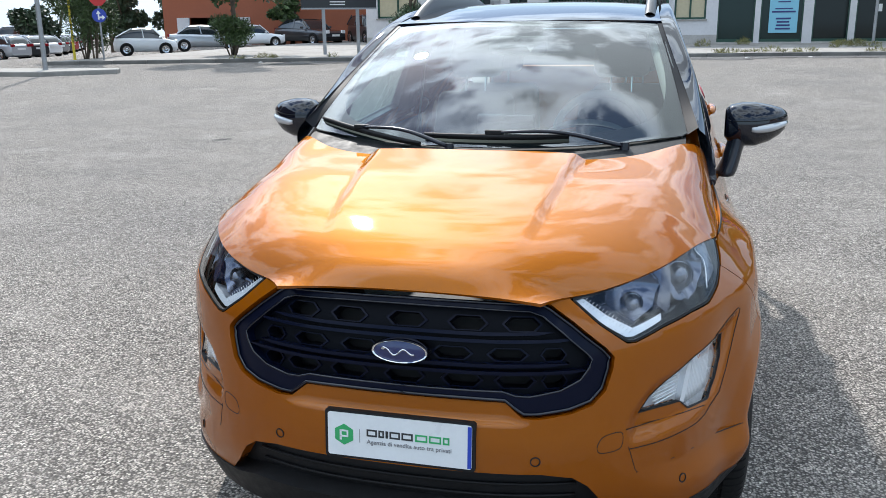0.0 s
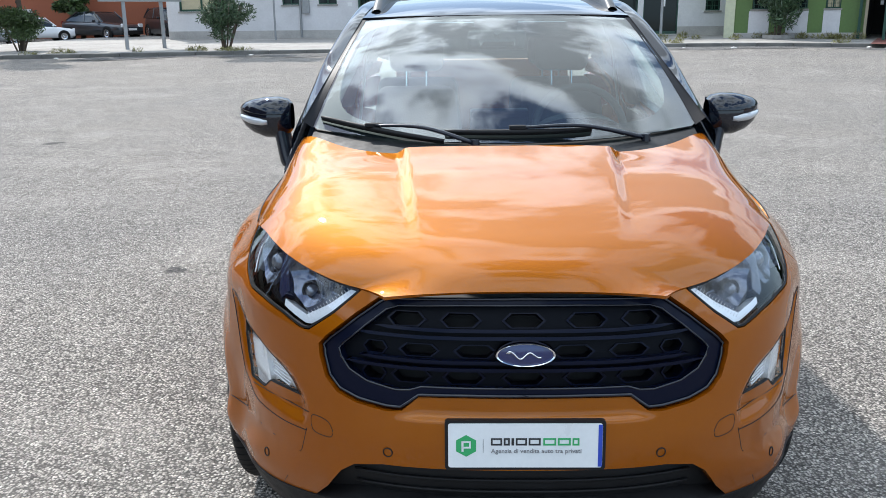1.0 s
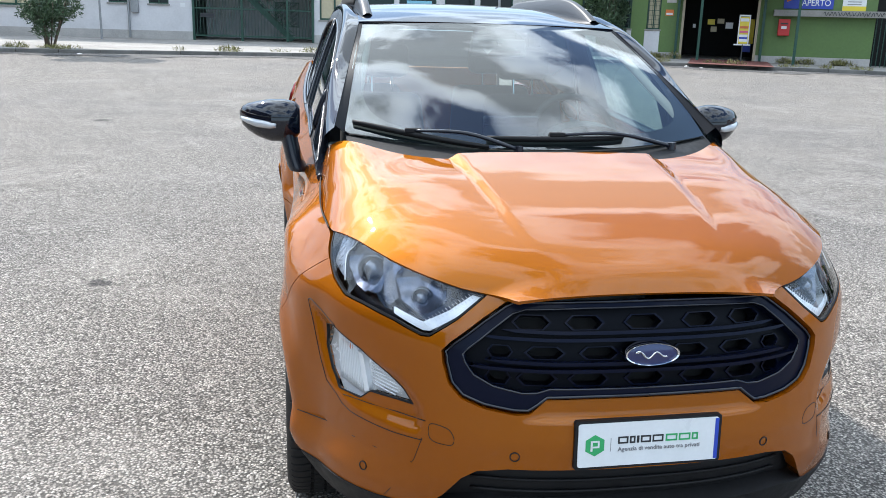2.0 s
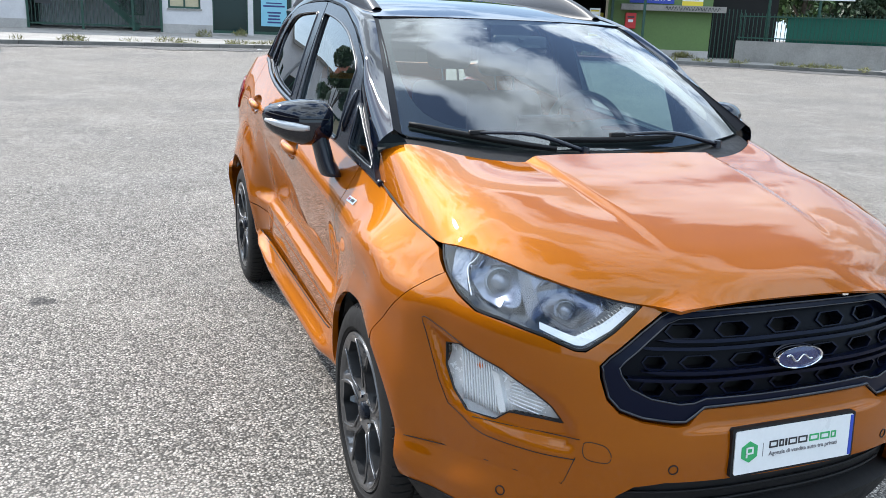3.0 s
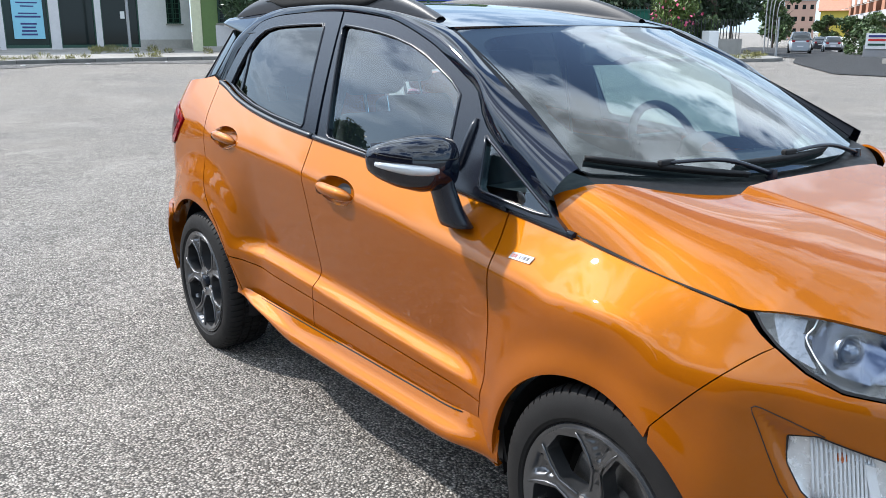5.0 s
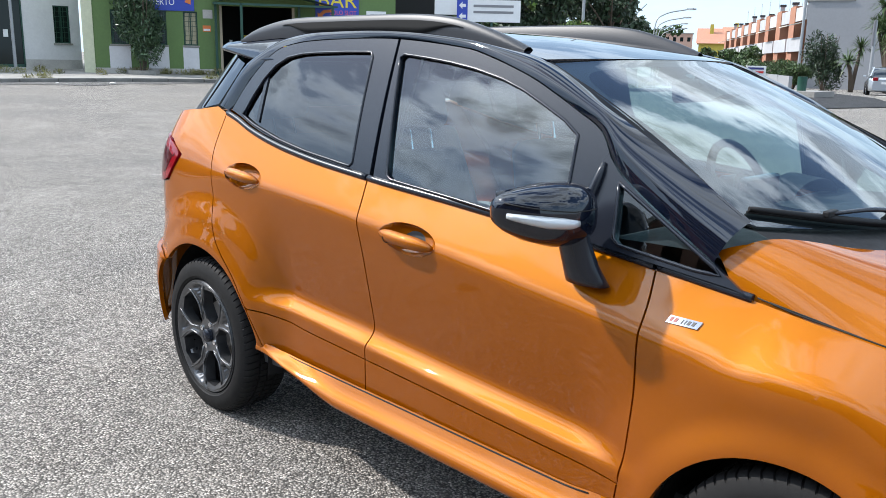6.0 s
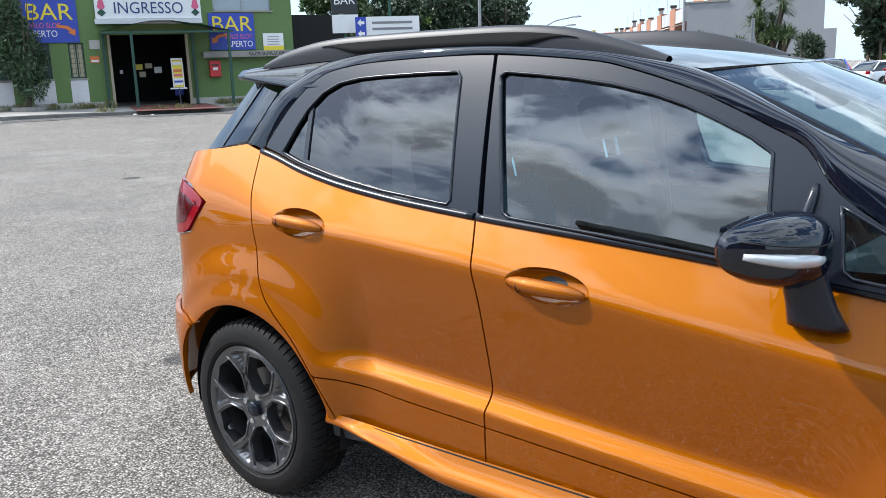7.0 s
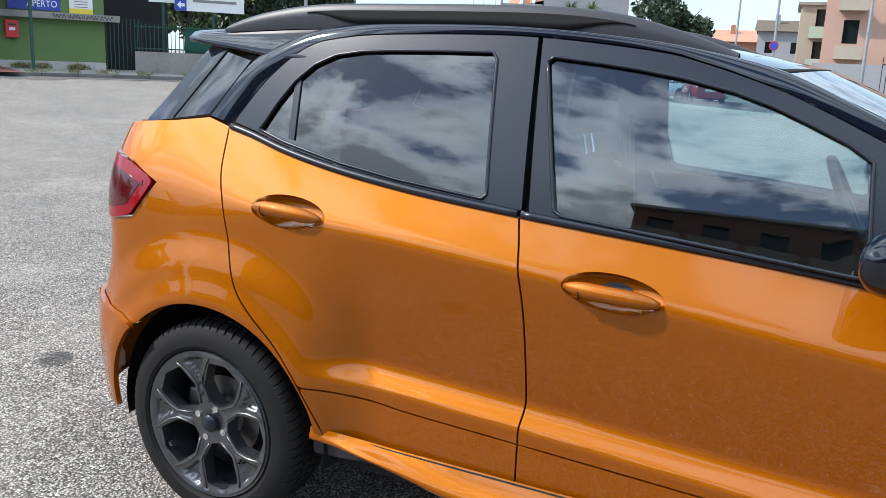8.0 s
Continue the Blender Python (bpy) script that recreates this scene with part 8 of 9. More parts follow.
# ---- houses far off ----
def house(name, label, p, q, depth, z0, z1, mat, rows_, cols, parent_mat=DARK_GLASS, roof_mat=CONCRETE, pitch=0.0, win=(1.0, 1.3), balcony=None):
    """A block with its storeys of windows; pitch raises a tiled ridge."""
    h = thing(name, label, "building")
    m = frame_at(p, q)
    L = math.hypot(q[0] - p[0], q[1] - p[1])
    ops = []
    fl = (z1 - z0) / max(rows_, 1)
    for i in range(rows_):
        for j in range(cols):
            u = L * (j + 0.5) / cols
            ops.append((u - win[0] / 2, u + win[0] / 2, z0 + fl * i + fl * 0.3, min(z0 + fl * i + fl * 0.3 + win[1], z1 - 0.1)))
    bm = bmesh.new()
    walls(bm, 0, L, z0, z1, 0.3, ops, m)
    box(bm, (0, 0.3, z0), (0.3, depth, z1), m)
    box(bm, (L - 0.3, 0.3, z0), (L, depth, z1), m)
    box(bm, (0, depth, z0), (L, depth + 0.3, z1), m)
    part("wall", bm, mat, h)
    for o in ops:
        slab("window", (o[0], 0.2, o[2]), (o[1], 0.24, o[3]), m, parent_mat, h, "dark window")
    if balcony:
        for i in range(1, rows_):
            for j in range(cols):
                u = L * (j + 0.5) / cols
                b = slab("balcony", (u - win[0] * 0.9, -1.0, z0 + fl * i - 0.1), (u + win[0] * 0.9, -0.004, z0 + fl * i + 0.05), m, balcony, h)
                slab("parapet", (u - win[0] * 0.9, -1.0, z0 + fl * i + 0.05), (u + win[0] * 0.9, -0.9, z0 + fl * i + 0.9), m, balcony, b)
    if pitch:
        rows2 = [[(-0.4, -0.5, z1), (L + 0.4, -0.5, z1)], [(-0.4, depth / 2, z1 + pitch), (L + 0.4, depth / 2, z1 + pitch)], [(-0.4, depth + 0.5, z1), (L + 0.4, depth + 0.5, z1)]]
        me = loft("roof", rows2, smooth=False)
        me.transform(m)
        link_mesh("roof", me, roof_mat, h)
        bm = bmesh.new()
        box(bm, (L * 0.3, depth * 0.3, z1), (L * 0.3 + 0.6, depth * 0.3 + 0.6, z1 + pitch + 0.6), m)
        part("chimney", bm, mat, h)
    else:
        slab("roof", (-0.3, -0.3, z1), (L + 0.3, depth + 0.3, z1 + 0.25), m, roof_mat, h)
    return h


# grey gable and the terraced row behind it
gable = thing("grey_block", "plain light grey rendered end wall of a terraced block", "building")
m = frame_at((63.5, 29.2), (66.9, 19.0))
slab("wall", (0, 0, -1.5), (3.2, 9, 6.2), m, GREY_RENDER, gable)
slab("wall", (3.2, 0, -1.5), (10.0, 9, 8.2), m, GREY_RENDER, gable)
slab("step", (10.0, 0, -1.5), (10.9, 8, 3.8), m, GREY_RENDER, gable)
slab("coping", (3.1, -0.1, 8.2), (10.1, 9.2, 8.4), m, CONCRETE, gable)
slab("coping", (-0.1, -0.1, 6.2), (3.1, 9.2, 6.32), m, CONCRETE, gable)
for k in range(3):
    me = loft("roof_slope", [[(0.4 + 0.95 * k, 0.6 + 1.5 * k, 6.32), (1.2 + 0.95 * k, 0.6 + 1.5 * k, 6.32)], [(0.5 + 0.95 * k, 3.2 + 1.5 * k, 7.7), (1.2 + 0.95 * k, 3.2 + 1.5 * k, 7.7)]], smooth=False)
    me.transform(m)
    link_mesh("roof_slope", me, ROOF_TILE, gable, "red tiled roof slope")
terr = thing("terraced_row", "terraced row of orange brick and white balconies", "building", group="terraced rows")
d = Vector((0.836, 0.549, 0)).normalized()
OFF_WHITE = material("offwhite_render", (0.40, 0.40, 0.41), 0.85, vary=0.12, scale=0.8)
AWNING = material("cream_awning", (0.62, 0.58, 0.50), 0.8, vary=0.1)
for k in range(9):
    o = Vector((63.9, 29.5, 0)) + d * (7.4 * k)
    m = Matrix(((d.x, -d.y, 0, o.x), (d.y, d.x, 0, o.y), (0, 0, 1, 0), (0, 0, 0, 1)))
    bay = slab("bay", (4.6, -5, -2.0), (7.2, 0.06, 6.15), m, ORANGE_BRICK, terr, "orange brick bay")
    slab("balcony_front", (0.0, -0.15, 4.9), (4.6, 0.0, 5.95), m, OFF_WHITE, bay, "white balcony parapet")
    slab("balcony_front", (-0.2, 0.062, 2.5), (6.6, 0.22, 3.6), m, OFF_WHITE, bay, "white balcony parapet")
    slab("wall", (0.0, -5, -2.0), (4.6, -1.2, 5.0), m, ORANGE_BRICK, bay)
    slab("opening", (0.3, -1.196, 3.6), (4.3, -1.15, 4.85), m, DARK_GLASS, bay)
    slab("opening", (0.3, -1.196, 0.4), (4.3, -1.15, 2.4), m, DARK_GLASS, bay)
    if k % 2 == 0:
        slab("awning", (0.3, -1.1, 4.55), (4.3, 0.15, 4.62), m @ Matrix.Rotation(radians(-14), 4, "X"), AWNING, bay, "cream awning")
    me = loft("roof_slope", [[(0, -0.8, 6.0), (7.2, -0.8, 6.0)], [(0, -5, 7.2), (7.2, -5, 7.2)]], smooth=False)
    me.transform(m)
    link_mesh("roof_slope", me, ROOF_TILE, bay, "red tiled roof slope")
    slab("chimney", (5.4, -1.4, 6.15), (5.8, -1.0, 6.5 + 0.25 * (k % 3)), m, GALV, bay, "grey chimney")
    slab("cowl", (5.32, -1.48, 6.5 + 0.25 * (k % 3)), (5.88, -0.92, 6.72 + 0.25 * (k % 3)), m, SIGN_DARK, bay, "dark chimney cowl")
    bm = bmesh.new()
    rod(bm, m @ Vector((2.6, -2.5, 6.0)), m @ Vector((2.6, -2.5, 9.0)), 0.02)
    rod(bm, m @ Vector((2.1, -2.5, 8.7)), m @ Vector((3.1, -2.5, 8.7)), 0.015)
    part("aerial", bm, GALV, bay)
gw = thing("white_garden_wall", "white garden wall with a small banner", "wall")
m = frame_at((85.0, 48.6), (50.2, 24.4))
wall_l = math.hypot(34.8, 24.2)
for u in np.arange(0, wall_l - 1, 4.0):
    # near panels take grey instead of white: shade put into the colour
    slab("wall_panel", (u, 0, -1.5), (u + 3.9, 0.2, 0.95 - 0.004 * u), m, PLASTER if u < 30 else GREY_RENDER, gw)
mb = frame_at((55.1, 29.5), (55.51, 28.59))
slab("wall_end", (-0.1, 0.0, -1.5), (1.5, 0.2, 0.6), mb, GREY_RENDER, gw)
slab("banner", (0, -0.06, 0.35), (1.35, -0.02, 1.35), mb, SIGN_WHITE, gw, "white printed banner")
for z, mat in ((1.1, SIGN_NAVY), (0.85, SIGN_RED), (0.55, GREEN_STEEL)):
    slab("print_bar", (0.15, -0.08, z), (1.2, -0.064, z + 0.14), mb, mat, gw)
tree(69.6, 37.6, 3.4, 2.2, 142, "round street tree before the white garden wall", MID_LEAF, 0.3, 3600, trunk_h=0.12)
tree(64.4, 33.9, 2.7, 2.4, 143, "low bushy tree before the white garden wall", MID_LEAF, 0.28, 3200, trunk_h=0.1)
tree(59.9, 31.0, 2.2, 1.9, 144, "low bushy tree beside the printed banner", MID_LEAF, 0.28, 2600, trunk_h=0.1)
house("yellow_house", "yellow house with a red tiled roof", (127.5, 75.0), (130.2, 70.2), 10, -2, 4.6, YELLOW_RENDER, 2, 2, pitch=2.6, roof_mat=ROOF_TILE)
house("yellow_house", "yellow house with a red tiled roof", (131.0, 72.5), (133.4, 67.8), 10, -2, 4.9, YELLOW_RENDER, 2, 2, pitch=2.6, roof_mat=ROOF_TILE)
house("far_block", "far pinkish apartment block above the trees", (217.8, 138.2), (222, 131.4), 12, -3, 9.5, PINK_RENDER, 4, 4, win=(0.9, 1.2))
house("pink_house", "pink rendered house with balconies", (72.1, 5.45), (72.6, -14), 12, -0.6, 10.4, PINK_RENDER, 3, 5, balcony=BEIGE_RENDER, win=(1.1, 1.8), roof_mat=ROOF_TILE)
house("beige_house", "beige rendered house with green-grey balconies", (82.0, 8.0), (82.3, 4.2), 10, -0.6, 7.8, BEIGE_RENDER, 3, 1, balcony=material("sage_render", (0.36, 0.43, 0.36), 0.9), win=(1.2, 1.6))
house("grey_house", "grey house with a dark tiled roof", (106.5, 14.3), (107, 8.6), 9, -0.6, 6.6, GREY_RENDER, 2, 2, pitch=1.5, roof_mat=BARK)
house("low_house", "low house with a red tiled roof", (115.7, 20.6), (116.4, 14.8), 9, -0.8, 5.6, ORANGE_BRICK, 1, 2, pitch=1.7, roof_mat=ROOF_TILE)
lw = thing("grey_boundary_wall", "plain light grey boundary wall", "wall")
m = frame_at((57.2, 5.1), (57.6, -10))
slab("wall", (0.0, 0, -1), (18, 0.25, 2.4), m, GREY_RENDER, lw)
rl = thing("iron_gate", "dark iron gate railings", "gate")
m = frame_at((44.6, 1.2), (44.8, -6))
for u in np.arange(0, 5, 0.22):
    slab("bar", (u, 0, -0.1), (u + 0.04, 0.04, 2.6), m, SIGN_DARK, rl)
slab("rail", (0, -0.01, 2.2), (5, 0.05, 2.26), m, SIGN_DARK, rl)
pole(66.6, 11.2, 9, 0.09, GALV, "grey street lamp pole", "street_lamp")
pole(52.0, 7.0, 9, 0.085, GALV, "grey street lamp pole with a parking sign", "street_lamp")
pole(42.2, 2.0, 9, 0.085, GALV, "grey street lamp pole", "street_lamp")
pole(62.0, 28.8, 9, 0.12, GALV, "grey street lamp pole before the terraced row", "street_lamp")
pole(49.3, 19.0, 4.2, 0.10, GALV, "grey post carrying a grey sign back", "post")
bk = slab("sign_back", (48.95, 18.98, 2.6), (49.45, 19.02, 4.0), Matrix(), GREY_INK, None)
tagged(bk, "grey back of a traffic sign on its post", "sign")
ps = thing("parking_sign", "round blue and red no-parking sign", "sign")
flat_panel("disc", [(0.27 * math.cos(a), 0.27 * math.sin(a)) for a in np.linspace(0, 2 * math.pi, 25)[:-1]], 0.03, SIGN_RED, ps, frame_at((51.85, 7.0), (51.9, 6.0)) @ Matrix.Translation((0, 0, 3.2)))
flat_panel("disc_field", [(0.21 * math.cos(a), 0.21 * math.sin(a)) for a in np.linspace(0, 2 * math.pi, 25)[:-1]], 0.01, SIGN_BLUE, ps, frame_at((51.85, 7.0), (51.9, 6.0)) @ Matrix.Translation((0, -0.018, 3.2)))
for x, y in ((64.8, 43.4), (77.5, 51.3), (90.3, 59.2), (103.2, 66.9)):
    lp = thing("street_lamp", "tall curved grey street lamp", "street lamp", group="lamps down the street")
    arm = flow([(x, y, -1.0), (x, y, 4.4), (x + 0.5, y - 0.6, 5.6), (x + 2.0, y - 2.2, 6.1)], 0.3)
    link_mesh("shaft", tube("shaft", [tuple(q) for q in arm], 0.055, 8), GALV, lp)
    bm = bmesh.new()
    box(bm, (x + 1.8, y - 2.6, 6.02), (x + 2.4, y - 2.0, 6.15))
    part("lamp_head", bm, GALV, lp)
# worn kerb of the cross street
ck = thing("kerb", "worn pale kerb of the cross street", "kerb", kind="structure")
for a, b in zip(*[even([(35.8, 13.7), (34.2, 9.2), (32.2, 7.2), (30.3, 5.1), (28.5, 2.5), (27, -1), (26, -9)], 24)[q] for q in (slice(0, -1), slice(1, None))]):
    bm = bmesh.new()
    box(bm, (0.01, -0.12, -0.12), (float(np.hypot(*(b - a))) - 0.01, 0.12, 0.13))
    part("kerb_stone", bm, CONCRETE, ck, bevel=0.02, segments=1).matrix_basis = frame_at(a, b) @ Matrix.Translation((0, 0, gz(*a)))
pole(30.9, 25.6, 7.5, 0.08, GALV, "grey pole at the street corner")
pole(33.0, 22.0, 1.9, 0.05, GALV, "thin white post at the street corner")
cb = slab("utility_cabinet", (29.7, 23.2, 0.3), (30.4, 23.6, 1.5), Matrix(), SIGN_WHITE, None, bevel=0.03)
tagged(cb, "pale utility cabinet at the street corner", "cabinet")
bl = thing("bollard", "dark green litter bin on a pale kerb block", "litter bin")
bm = bmesh.new()
rod(bm, (33.4, 15.9, 0.3), (33.4, 15.9, 1.0), 0.17, 0.20, 16)
part("bin", bm, GREEN_STEEL, bl)
slab("block", (32.6, 15.0, 0.1), (34.6, 17.0, 0.42), Matrix(), CONCRETE, bl)

# the row of flats across the street, seen only in the car's windows
# renders darkened so that the facades' shade sits in the colour
SHADED_BROWN = material("shaded_brown_render", (0.16, 0.085, 0.055), 0.9, vary=0.1, scale=0.5)
SHADED_BEIGE = material("shaded_beige_render", (0.20, 0.17, 0.14), 0.9, vary=0.1, scale=0.5)
house("apartment_block", "long brown apartment block with balconies", (-37, -40), (-36, 10.7), 14, -1, 18.0, SHADED_BROWN, 7, 17, balcony=SHADED_BEIGE, win=(1.4, 1.2))
house("apartment_block", "brown apartment block with balconies", (-39, 14.6), (-38, 24), 12, -1, 16.2, SHADED_BROWN, 6, 4, balcony=SHADED_BEIGE, win=(1.3, 1.2))
house("apartment_block", "lower dark apartment block with balconies", (-66, 16), (-62, 66), 14, -1, 11.5, TERRACOTTA, 4, 9, balcony=BEIGE_RENDER, win=(2.0, 1.6))

# ---- parked vehicles ----
CAR_GLASS = material("parked_glass", (0.015, 0.02, 0.024), 0.06, 0.0, 0.6)


def parked(label, L, W, H, mat, x, y, heading, kind="hatch", scale=1.0, z0=None, group="parked cars"):
    """A parked vehicle; heading 0 points its nose to negative y."""
    c = thing("car" if kind != "van" else "van", label, "car" if kind != "van" else "van", group=group)
    nose = {"mini": 0.20, "hatch": 0.26, "sedan": 0.28, "suv": 0.27, "van": 0.14}[kind]
    ws = {"mini": 0.37, "hatch": 0.44, "sedan": 0.44, "suv": 0.42, "van": 0.30}[kind]
    r1 = {"mini": 0.70, "hatch": 0.82, "sedan": 0.72, "suv": 0.86, "van": 0.95}[kind]
    r2 = {"mini": 0.965, "hatch": 0.97, "sedan": 0.88, "suv": 0.98, "van": 0.99}[kind]
    hood_h = {"mini": 0.61, "hatch": 0.60, "sedan": 0.60, "suv": 0.60, "van": 0.55}[kind] * H
    belt_h = 0.63 * H
    tail_h = (0.66 if kind != "sedan" else 0.68) * H
    ts = np.concatenate((np.linspace(0, 0.06, 5), np.linspace(0.1, 0.9, 17), np.linspace(0.94, 1.0, 5)))
    rows = []
    for t in ts:
        e = (1 - min(1, min(t, 1 - t) / 0.08)) ** 2
        hw = W / 2 * (1 - 0.12 * abs(2 * t - 1) ** 4 - 0.14 * e)
        zt = float(np.interp(t, [0, 0.03, nose, ws - 0.02, r2 - 0.05, 0.97, 1.0], [hood_h * 0.72, hood_h * 0.84, hood_h, belt_h, tail_h, tail_h * 0.96, tail_h * 0.85]))
        zb = 0.20 + 0.10 * e
        rows.append([(sx * hw * fx_, t * L, zb + (zt - zb) * fz) for sx, fx_, fz in ((-1, 0.80, 0.0), (-1, 0.97, 0.10), (-1, 1.0, 0.45), (-1, 0.98, 0.75), (-1, 0.93, 0.94), (-1, 0.80, 1.0), (-1, 0.3, 1.015), (1, 0.3, 1.015), (1, 0.80, 1.0), (1, 0.93, 0.94), (1, 0.98, 0.75), (1, 1.0, 0.45), (1, 0.97, 0.10), (1, 0.80, 0.0))])
    body_me = loft("body", rows, closed=True)
    body_ob = link_mesh("body", body_me, mat, c)
    for row in (rows[0], rows[-1]):
        caps = bmesh.new()
        caps.faces.new([caps.verts.new(q) for q in row])
        part("end_panel", caps, mat, body_ob)
    # cabin glass, roof and pillars
    hb, ht = W / 2 * 0.90, W / 2 * 0.70
    tt = np.linspace(nose + 0.02, r2, 17)
    hk = np.interp(tt, [nose + 0.02, (nose + ws) / 2 + 0.02, ws, (ws + r1) / 2, r1, (r1 + r2) / 2 + 0.015, r2], [0.0, 0.58, 0.93, 1.0, 0.93, 0.62, 0.0])
    hk = np.convolve(np.pad(hk, 1, "edge"), (0.2, 0.6, 0.2), "valid")
    hk[0] = hk[-1] = 0.0
    cab, top_rows = [], []
    for t, k in zip(tt, hk):
        zb = float(np.interp(t, [nose, ws, r2], [hood_h - 0.03, belt_h - 0.03, tail_h - 0.03]))
        zt = zb + (H - zb) * k
        sec = [(hb + (ht - hb) * k * q, zb + (zt - zb) * q) for q in (0.0, 0.5, 0.86)] + [(ht * 0.9, zb + (zt - zb) * 0.96), (ht * 0.5, zt)]
        cab.append([(-x_, t * L, z_) for x_, z_ in sec] + [(x_, t * L, z_) for x_, z_ in sec[::-1]])
        if k > 0.86:
            top_rows.append([(x_ * 1.01, t * L, z_ + 0.012) for x_, z_ in [(-x1, z1) for x1, z1 in sec[2:]] + [(x1, z1) for x1, z1 in sec[:1:-1]]])
    link_mesh("cabin_glass", loft("cabin_glass", cab), CAR_GLASS, c, "dark cabin glass")
    link_mesh("roof", loft("roof", top_rows), mat, c)
    for sx in (-1, 1):
        for (t0, k0), (t1, k1) in (((nose + 0.03, 0.05), (ws, 0.93)), ((r1, 0.93), (r2 - 0.01, 0.05)), (((ws + r1) / 2 - 0.01, 0.0), ((ws + r1) / 2 + 0.01, 0.95))):
            zs = [float(np.interp(t, [nose, ws, r2], [hood_h, belt_h, tail_h])) for t in (t0, t1)]
            a = (sx * (hb + (ht - hb) * k0) * 0.985, t0 * L, zs[0] + (H - zs[0]) * k0)
            b = (sx * (hb + (ht - hb) * k1) * 0.985, t1 * L, zs[1] + (H - zs[1]) * k1)
            bm = bmesh.new()
            rod(bm, a, b, 0.034, seg=6)
            part("pillar", bm, mat, c)
        for t in (0.19, 0.80):
            wr = 0.215 * H
            wob = new("wheel")
            wob.parent = c
            for nm, prof, wm in (("tyre", [(wr * 0.62, 0.0), (wr * 0.95, -0.01), (wr, 0.02), (wr, 0.18), (wr * 0.6, 0.2)], RUBBER), ("rim", [(0.0, 0.0), (wr * 0.2, -0.012), (wr * 0.3, 0.012), (wr * 0.58, 0.004), (wr * 0.64, -0.006), (wr * 0.66, 0.02)], ALLOY_CUT)):
                bm = lathe(prof, 24)
                bm.transform(Matrix.Translation((sx * (W / 2 + 0.01), t * L, wr)) @ (Matrix.Rotation(math.pi, 4, "Z") if sx > 0 else Matrix()))
                part(nm, bm, wm, wob, smooth=True)
            bm = lathe([(0.0, 0.0), (wr * 1.15, 0.0), (wr * 1.15, 0.05)], 24)
            bm.transform(Matrix.Translation((sx * (W / 2 - 0.0), t * L, wr)) @ (Matrix.Rotation(math.pi, 4, "Z") if sx > 0 else Matrix()))
            part("wheel_arch", bm, GAP, body_ob)
        for nm, t0, z, mm in (("headlight", 0.004, hood_h * 0.80, LAMP_WHITE), ("tail_light", 0.985, tail_h * 0.88, LAMP_RED)):
            bm = bmesh.new()
            box(bm, (sx * W * 0.30 - 0.13, t0 * L - 0.03, z - 0.09), (sx * W * 0.30 + 0.13, t0 * L + 0.08, z + 0.09))
            part(nm, bm, mm, c, bevel=0.03)
        bm = bmesh.new()
        box(bm, (sx * W * 0.5 - (0.16 if sx < 0 else -0.0), ws * L - 0.42, belt_h - 0.02), (sx * W * 0.5 + (0.0 if sx < 0 else 0.16), ws * L - 0.30, belt_h + 0.10))
        part("door_mirror", bm, mat, c, bevel=0.03)
    for y0, z in ((-0.02, 0.45), (L - 0.02, 0.62 if kind != "sedan" else 0.7)):
        bm = bmesh.new()
        box(bm, (-0.26, y0, z), (0.26, y0 + 0.05, z + 0.11))
        part("number_plate", bm, SIGN_WHITE, c)
    bm = bmesh.new()
    box(bm, (-W * 0.36, -0.015, 0.25), (W * 0.36, 0.05, 0.42))
    part("bumper_grille", bm, PLASTIC, c)
    if kind == "suv":
        bm = bmesh.new()
        box(bm, (-W * 0.42, L - 0.03, 0.28), (W * 0.42, L + 0.02, 0.55))
        part("rear_cladding", bm, PLASTIC, c)
    z = gz(x, y) if z0 is None else z0
    c.matrix_basis = Matrix.Translation((x, y, z)) @ Matrix.Rotation(radians(heading), 4, "Z") @ Matrix.Scale(scale, 4) @ Matrix.Translation((0, -L / 2, 0))
    return c


WHITE_CAR = material("white_car_paint", (0.78, 0.80, 0.82), 0.3, 0, 1.0)
SILVER_CAR = material("silver_car_paint", (0.42, 0.45, 0.49), 0.3, 0.5, 1.0)
DARK_CAR = material("dark_car_paint", (0.02, 0.024, 0.03), 0.3, 0.2, 1.0)
BLUE_CAR = material("blue_car_paint", (0.012, 0.08, 0.42), 0.3, 0.2, 1.0)
RED_CAR = material("red_car_paint", (0.30, 0.01, 0.01), 0.3, 0, 1.0)
GREY_CAR = material("grey_car_paint", (0.20, 0.20, 0.20), 0.3, 0.3, 1.0)
parked("small white hatchback parked on the pavement", 3.55, 1.63, 1.56, WHITE_CAR, -22.1, 32.7, 124, "mini", 0.76)
parked("silver saloon parked before the carport", 4.3, 1.75, 1.45, SILVER_CAR, -21.6, 37.2, 122, "sedan", 0.85)
parked("white hatchback parked by the terracotta wall", 3.9, 1.7, 1.48, WHITE_CAR, -21.2, 41.6, 130, "hatch", 0.80)
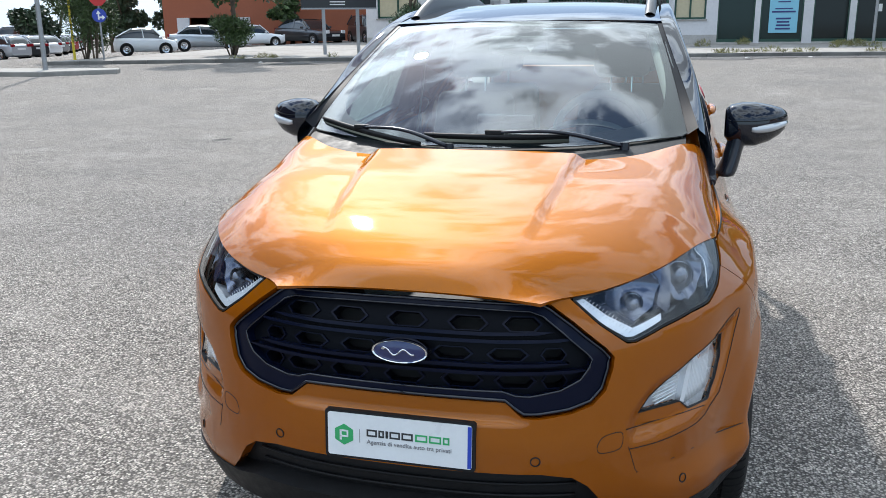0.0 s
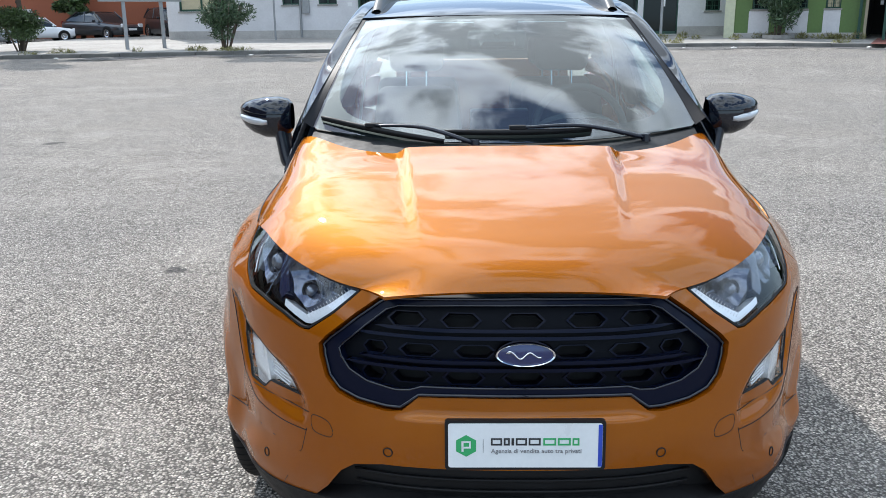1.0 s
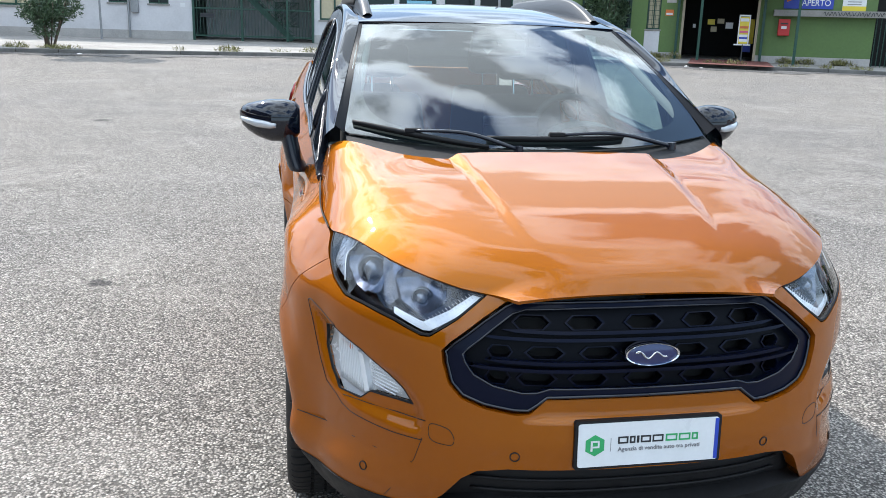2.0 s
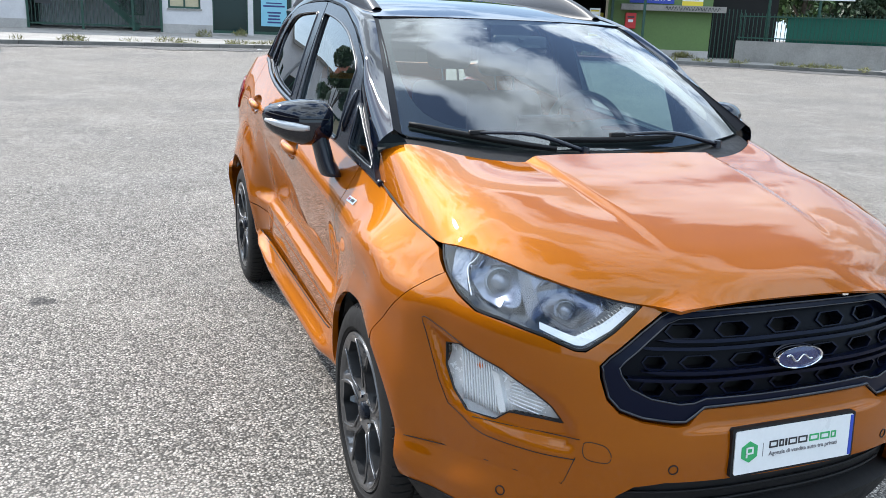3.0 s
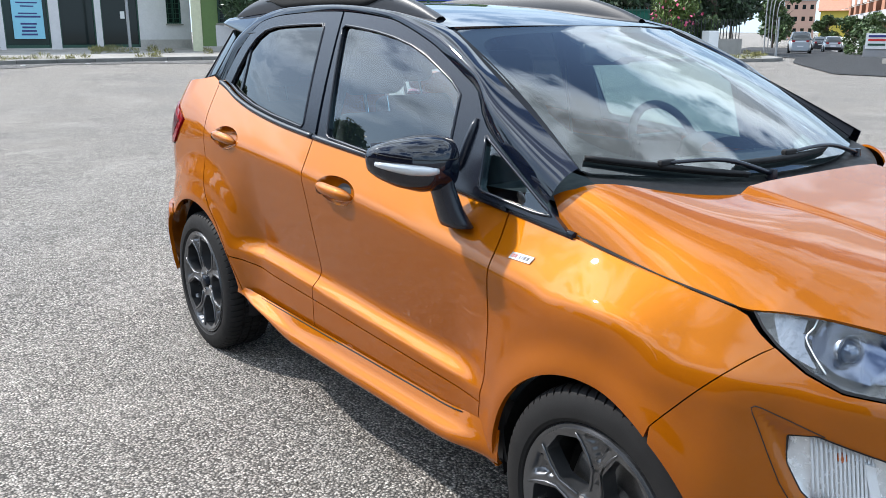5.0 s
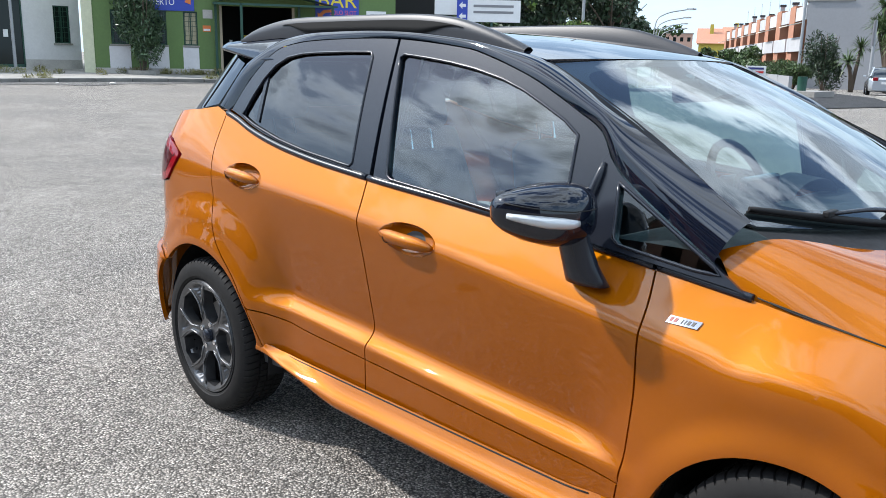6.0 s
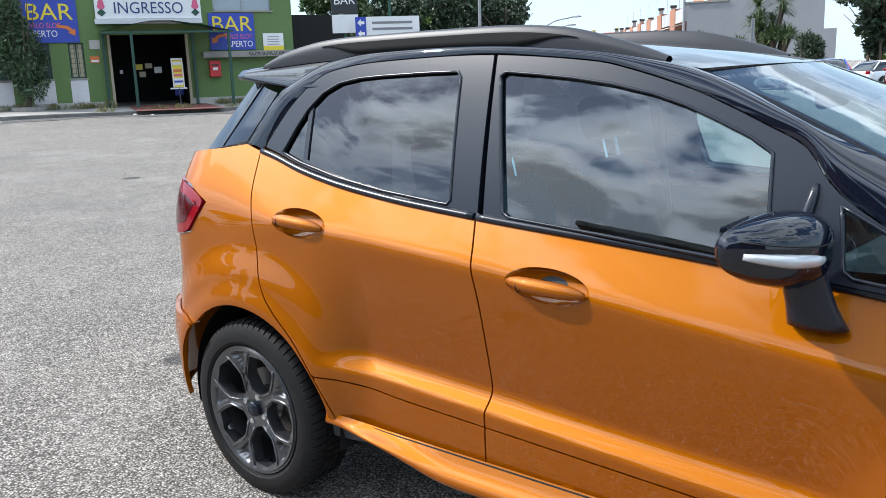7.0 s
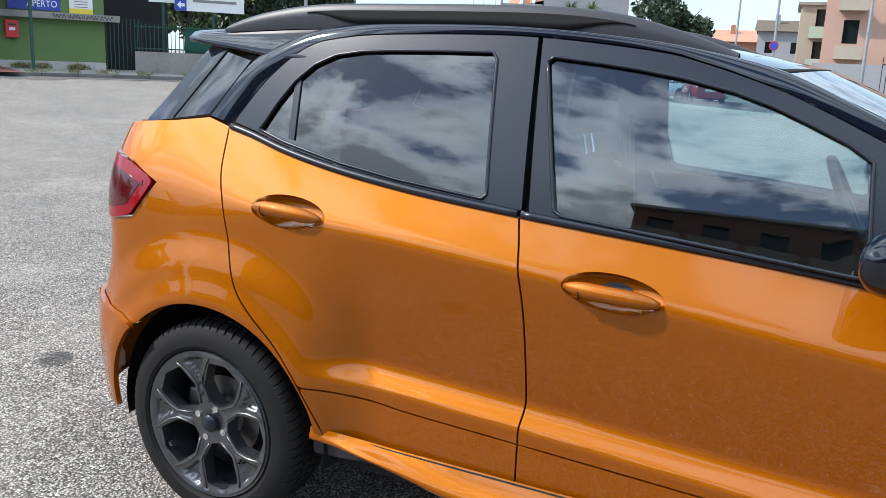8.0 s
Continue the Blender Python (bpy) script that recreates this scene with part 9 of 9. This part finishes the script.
parked("dark grey saloon parked by the terracotta wall", 4.64, 1.86, 1.44, DARK_CAR, -19.1, 44.2, 62, "sedan", 1.0)
parked("dark off-roader parked beside the saloon", 4.4, 1.9, 1.8, DARK_CAR, -15.6, 44.8, 40, "suv", 0.9)
ROW = ((SILVER_CAR, "silver", -39.1, 43.3), (DARK_CAR, "dark", -39.6, 45.5), (WHITE_CAR, "white", -42.7, 50.7), (GREY_CAR, "grey", -46.0, 55.7), (DARK_CAR, "dark", -49.4, 60.7), (RED_CAR, "red", -52.7, 65.7), (WHITE_CAR, "white", -56.1, 70.7), (DARK_CAR, "dark", -59.5, 75.7))
for mt, tone, x, y in ROW:
    parked(tone + " hatchback parked in the row", 4.0, 1.72, 1.5, mt, x, y, 252, "hatch", 1.0)
for mt, tone, x, y in ROW[2:]:
    parked(tone + " hatchback parked in the row behind", 4.0, 1.72, 1.5, mt, x - 7, y + 7, 252, "hatch", 1.0)
parked("white minibus behind the parked row", 6.2, 2.1, 2.7, WHITE_CAR, -69.5, 82.0, 100, "van", 1.0)
parked("silver people carrier standing in the street", 4.9, 1.95, 1.95, SILVER_CAR, 63.1, 39.1, 123, "van", 0.88)
parked("silver crossover parked down the street", 4.4, 1.85, 1.65, SILVER_CAR, 76.0, 43.6, 123, "suv", 0.88)
parked("dark car parked down the street", 4.2, 1.8, 1.5, DARK_CAR, 90, 52.9, 123, "hatch", 1.0)
parked("bright blue crossover parked by the kerb", 4.3, 1.8, 1.55, BLUE_CAR, 36.4, 11.45, 112, "suv", 0.93)
parked("red car parked beyond the blue one", 4.0, 1.75, 1.5, RED_CAR, 43.4, 13.2, 118, "hatch", 0.95)
parked("red car parked beside the blue one", 4.0, 1.75, 1.5, RED_CAR, 42.0, 9.2, 112, "hatch", 0.95)
parked("silver estate car parked by the shrubs", 4.5, 1.8, 1.5, SILVER_CAR, 42.8, 15.9, 112, "hatch", 0.92)
parked("white hatchback parked by the pine", 4.1, 1.75, 1.5, WHITE_CAR, 46.5, 11.0, 60, "hatch", 0.95)
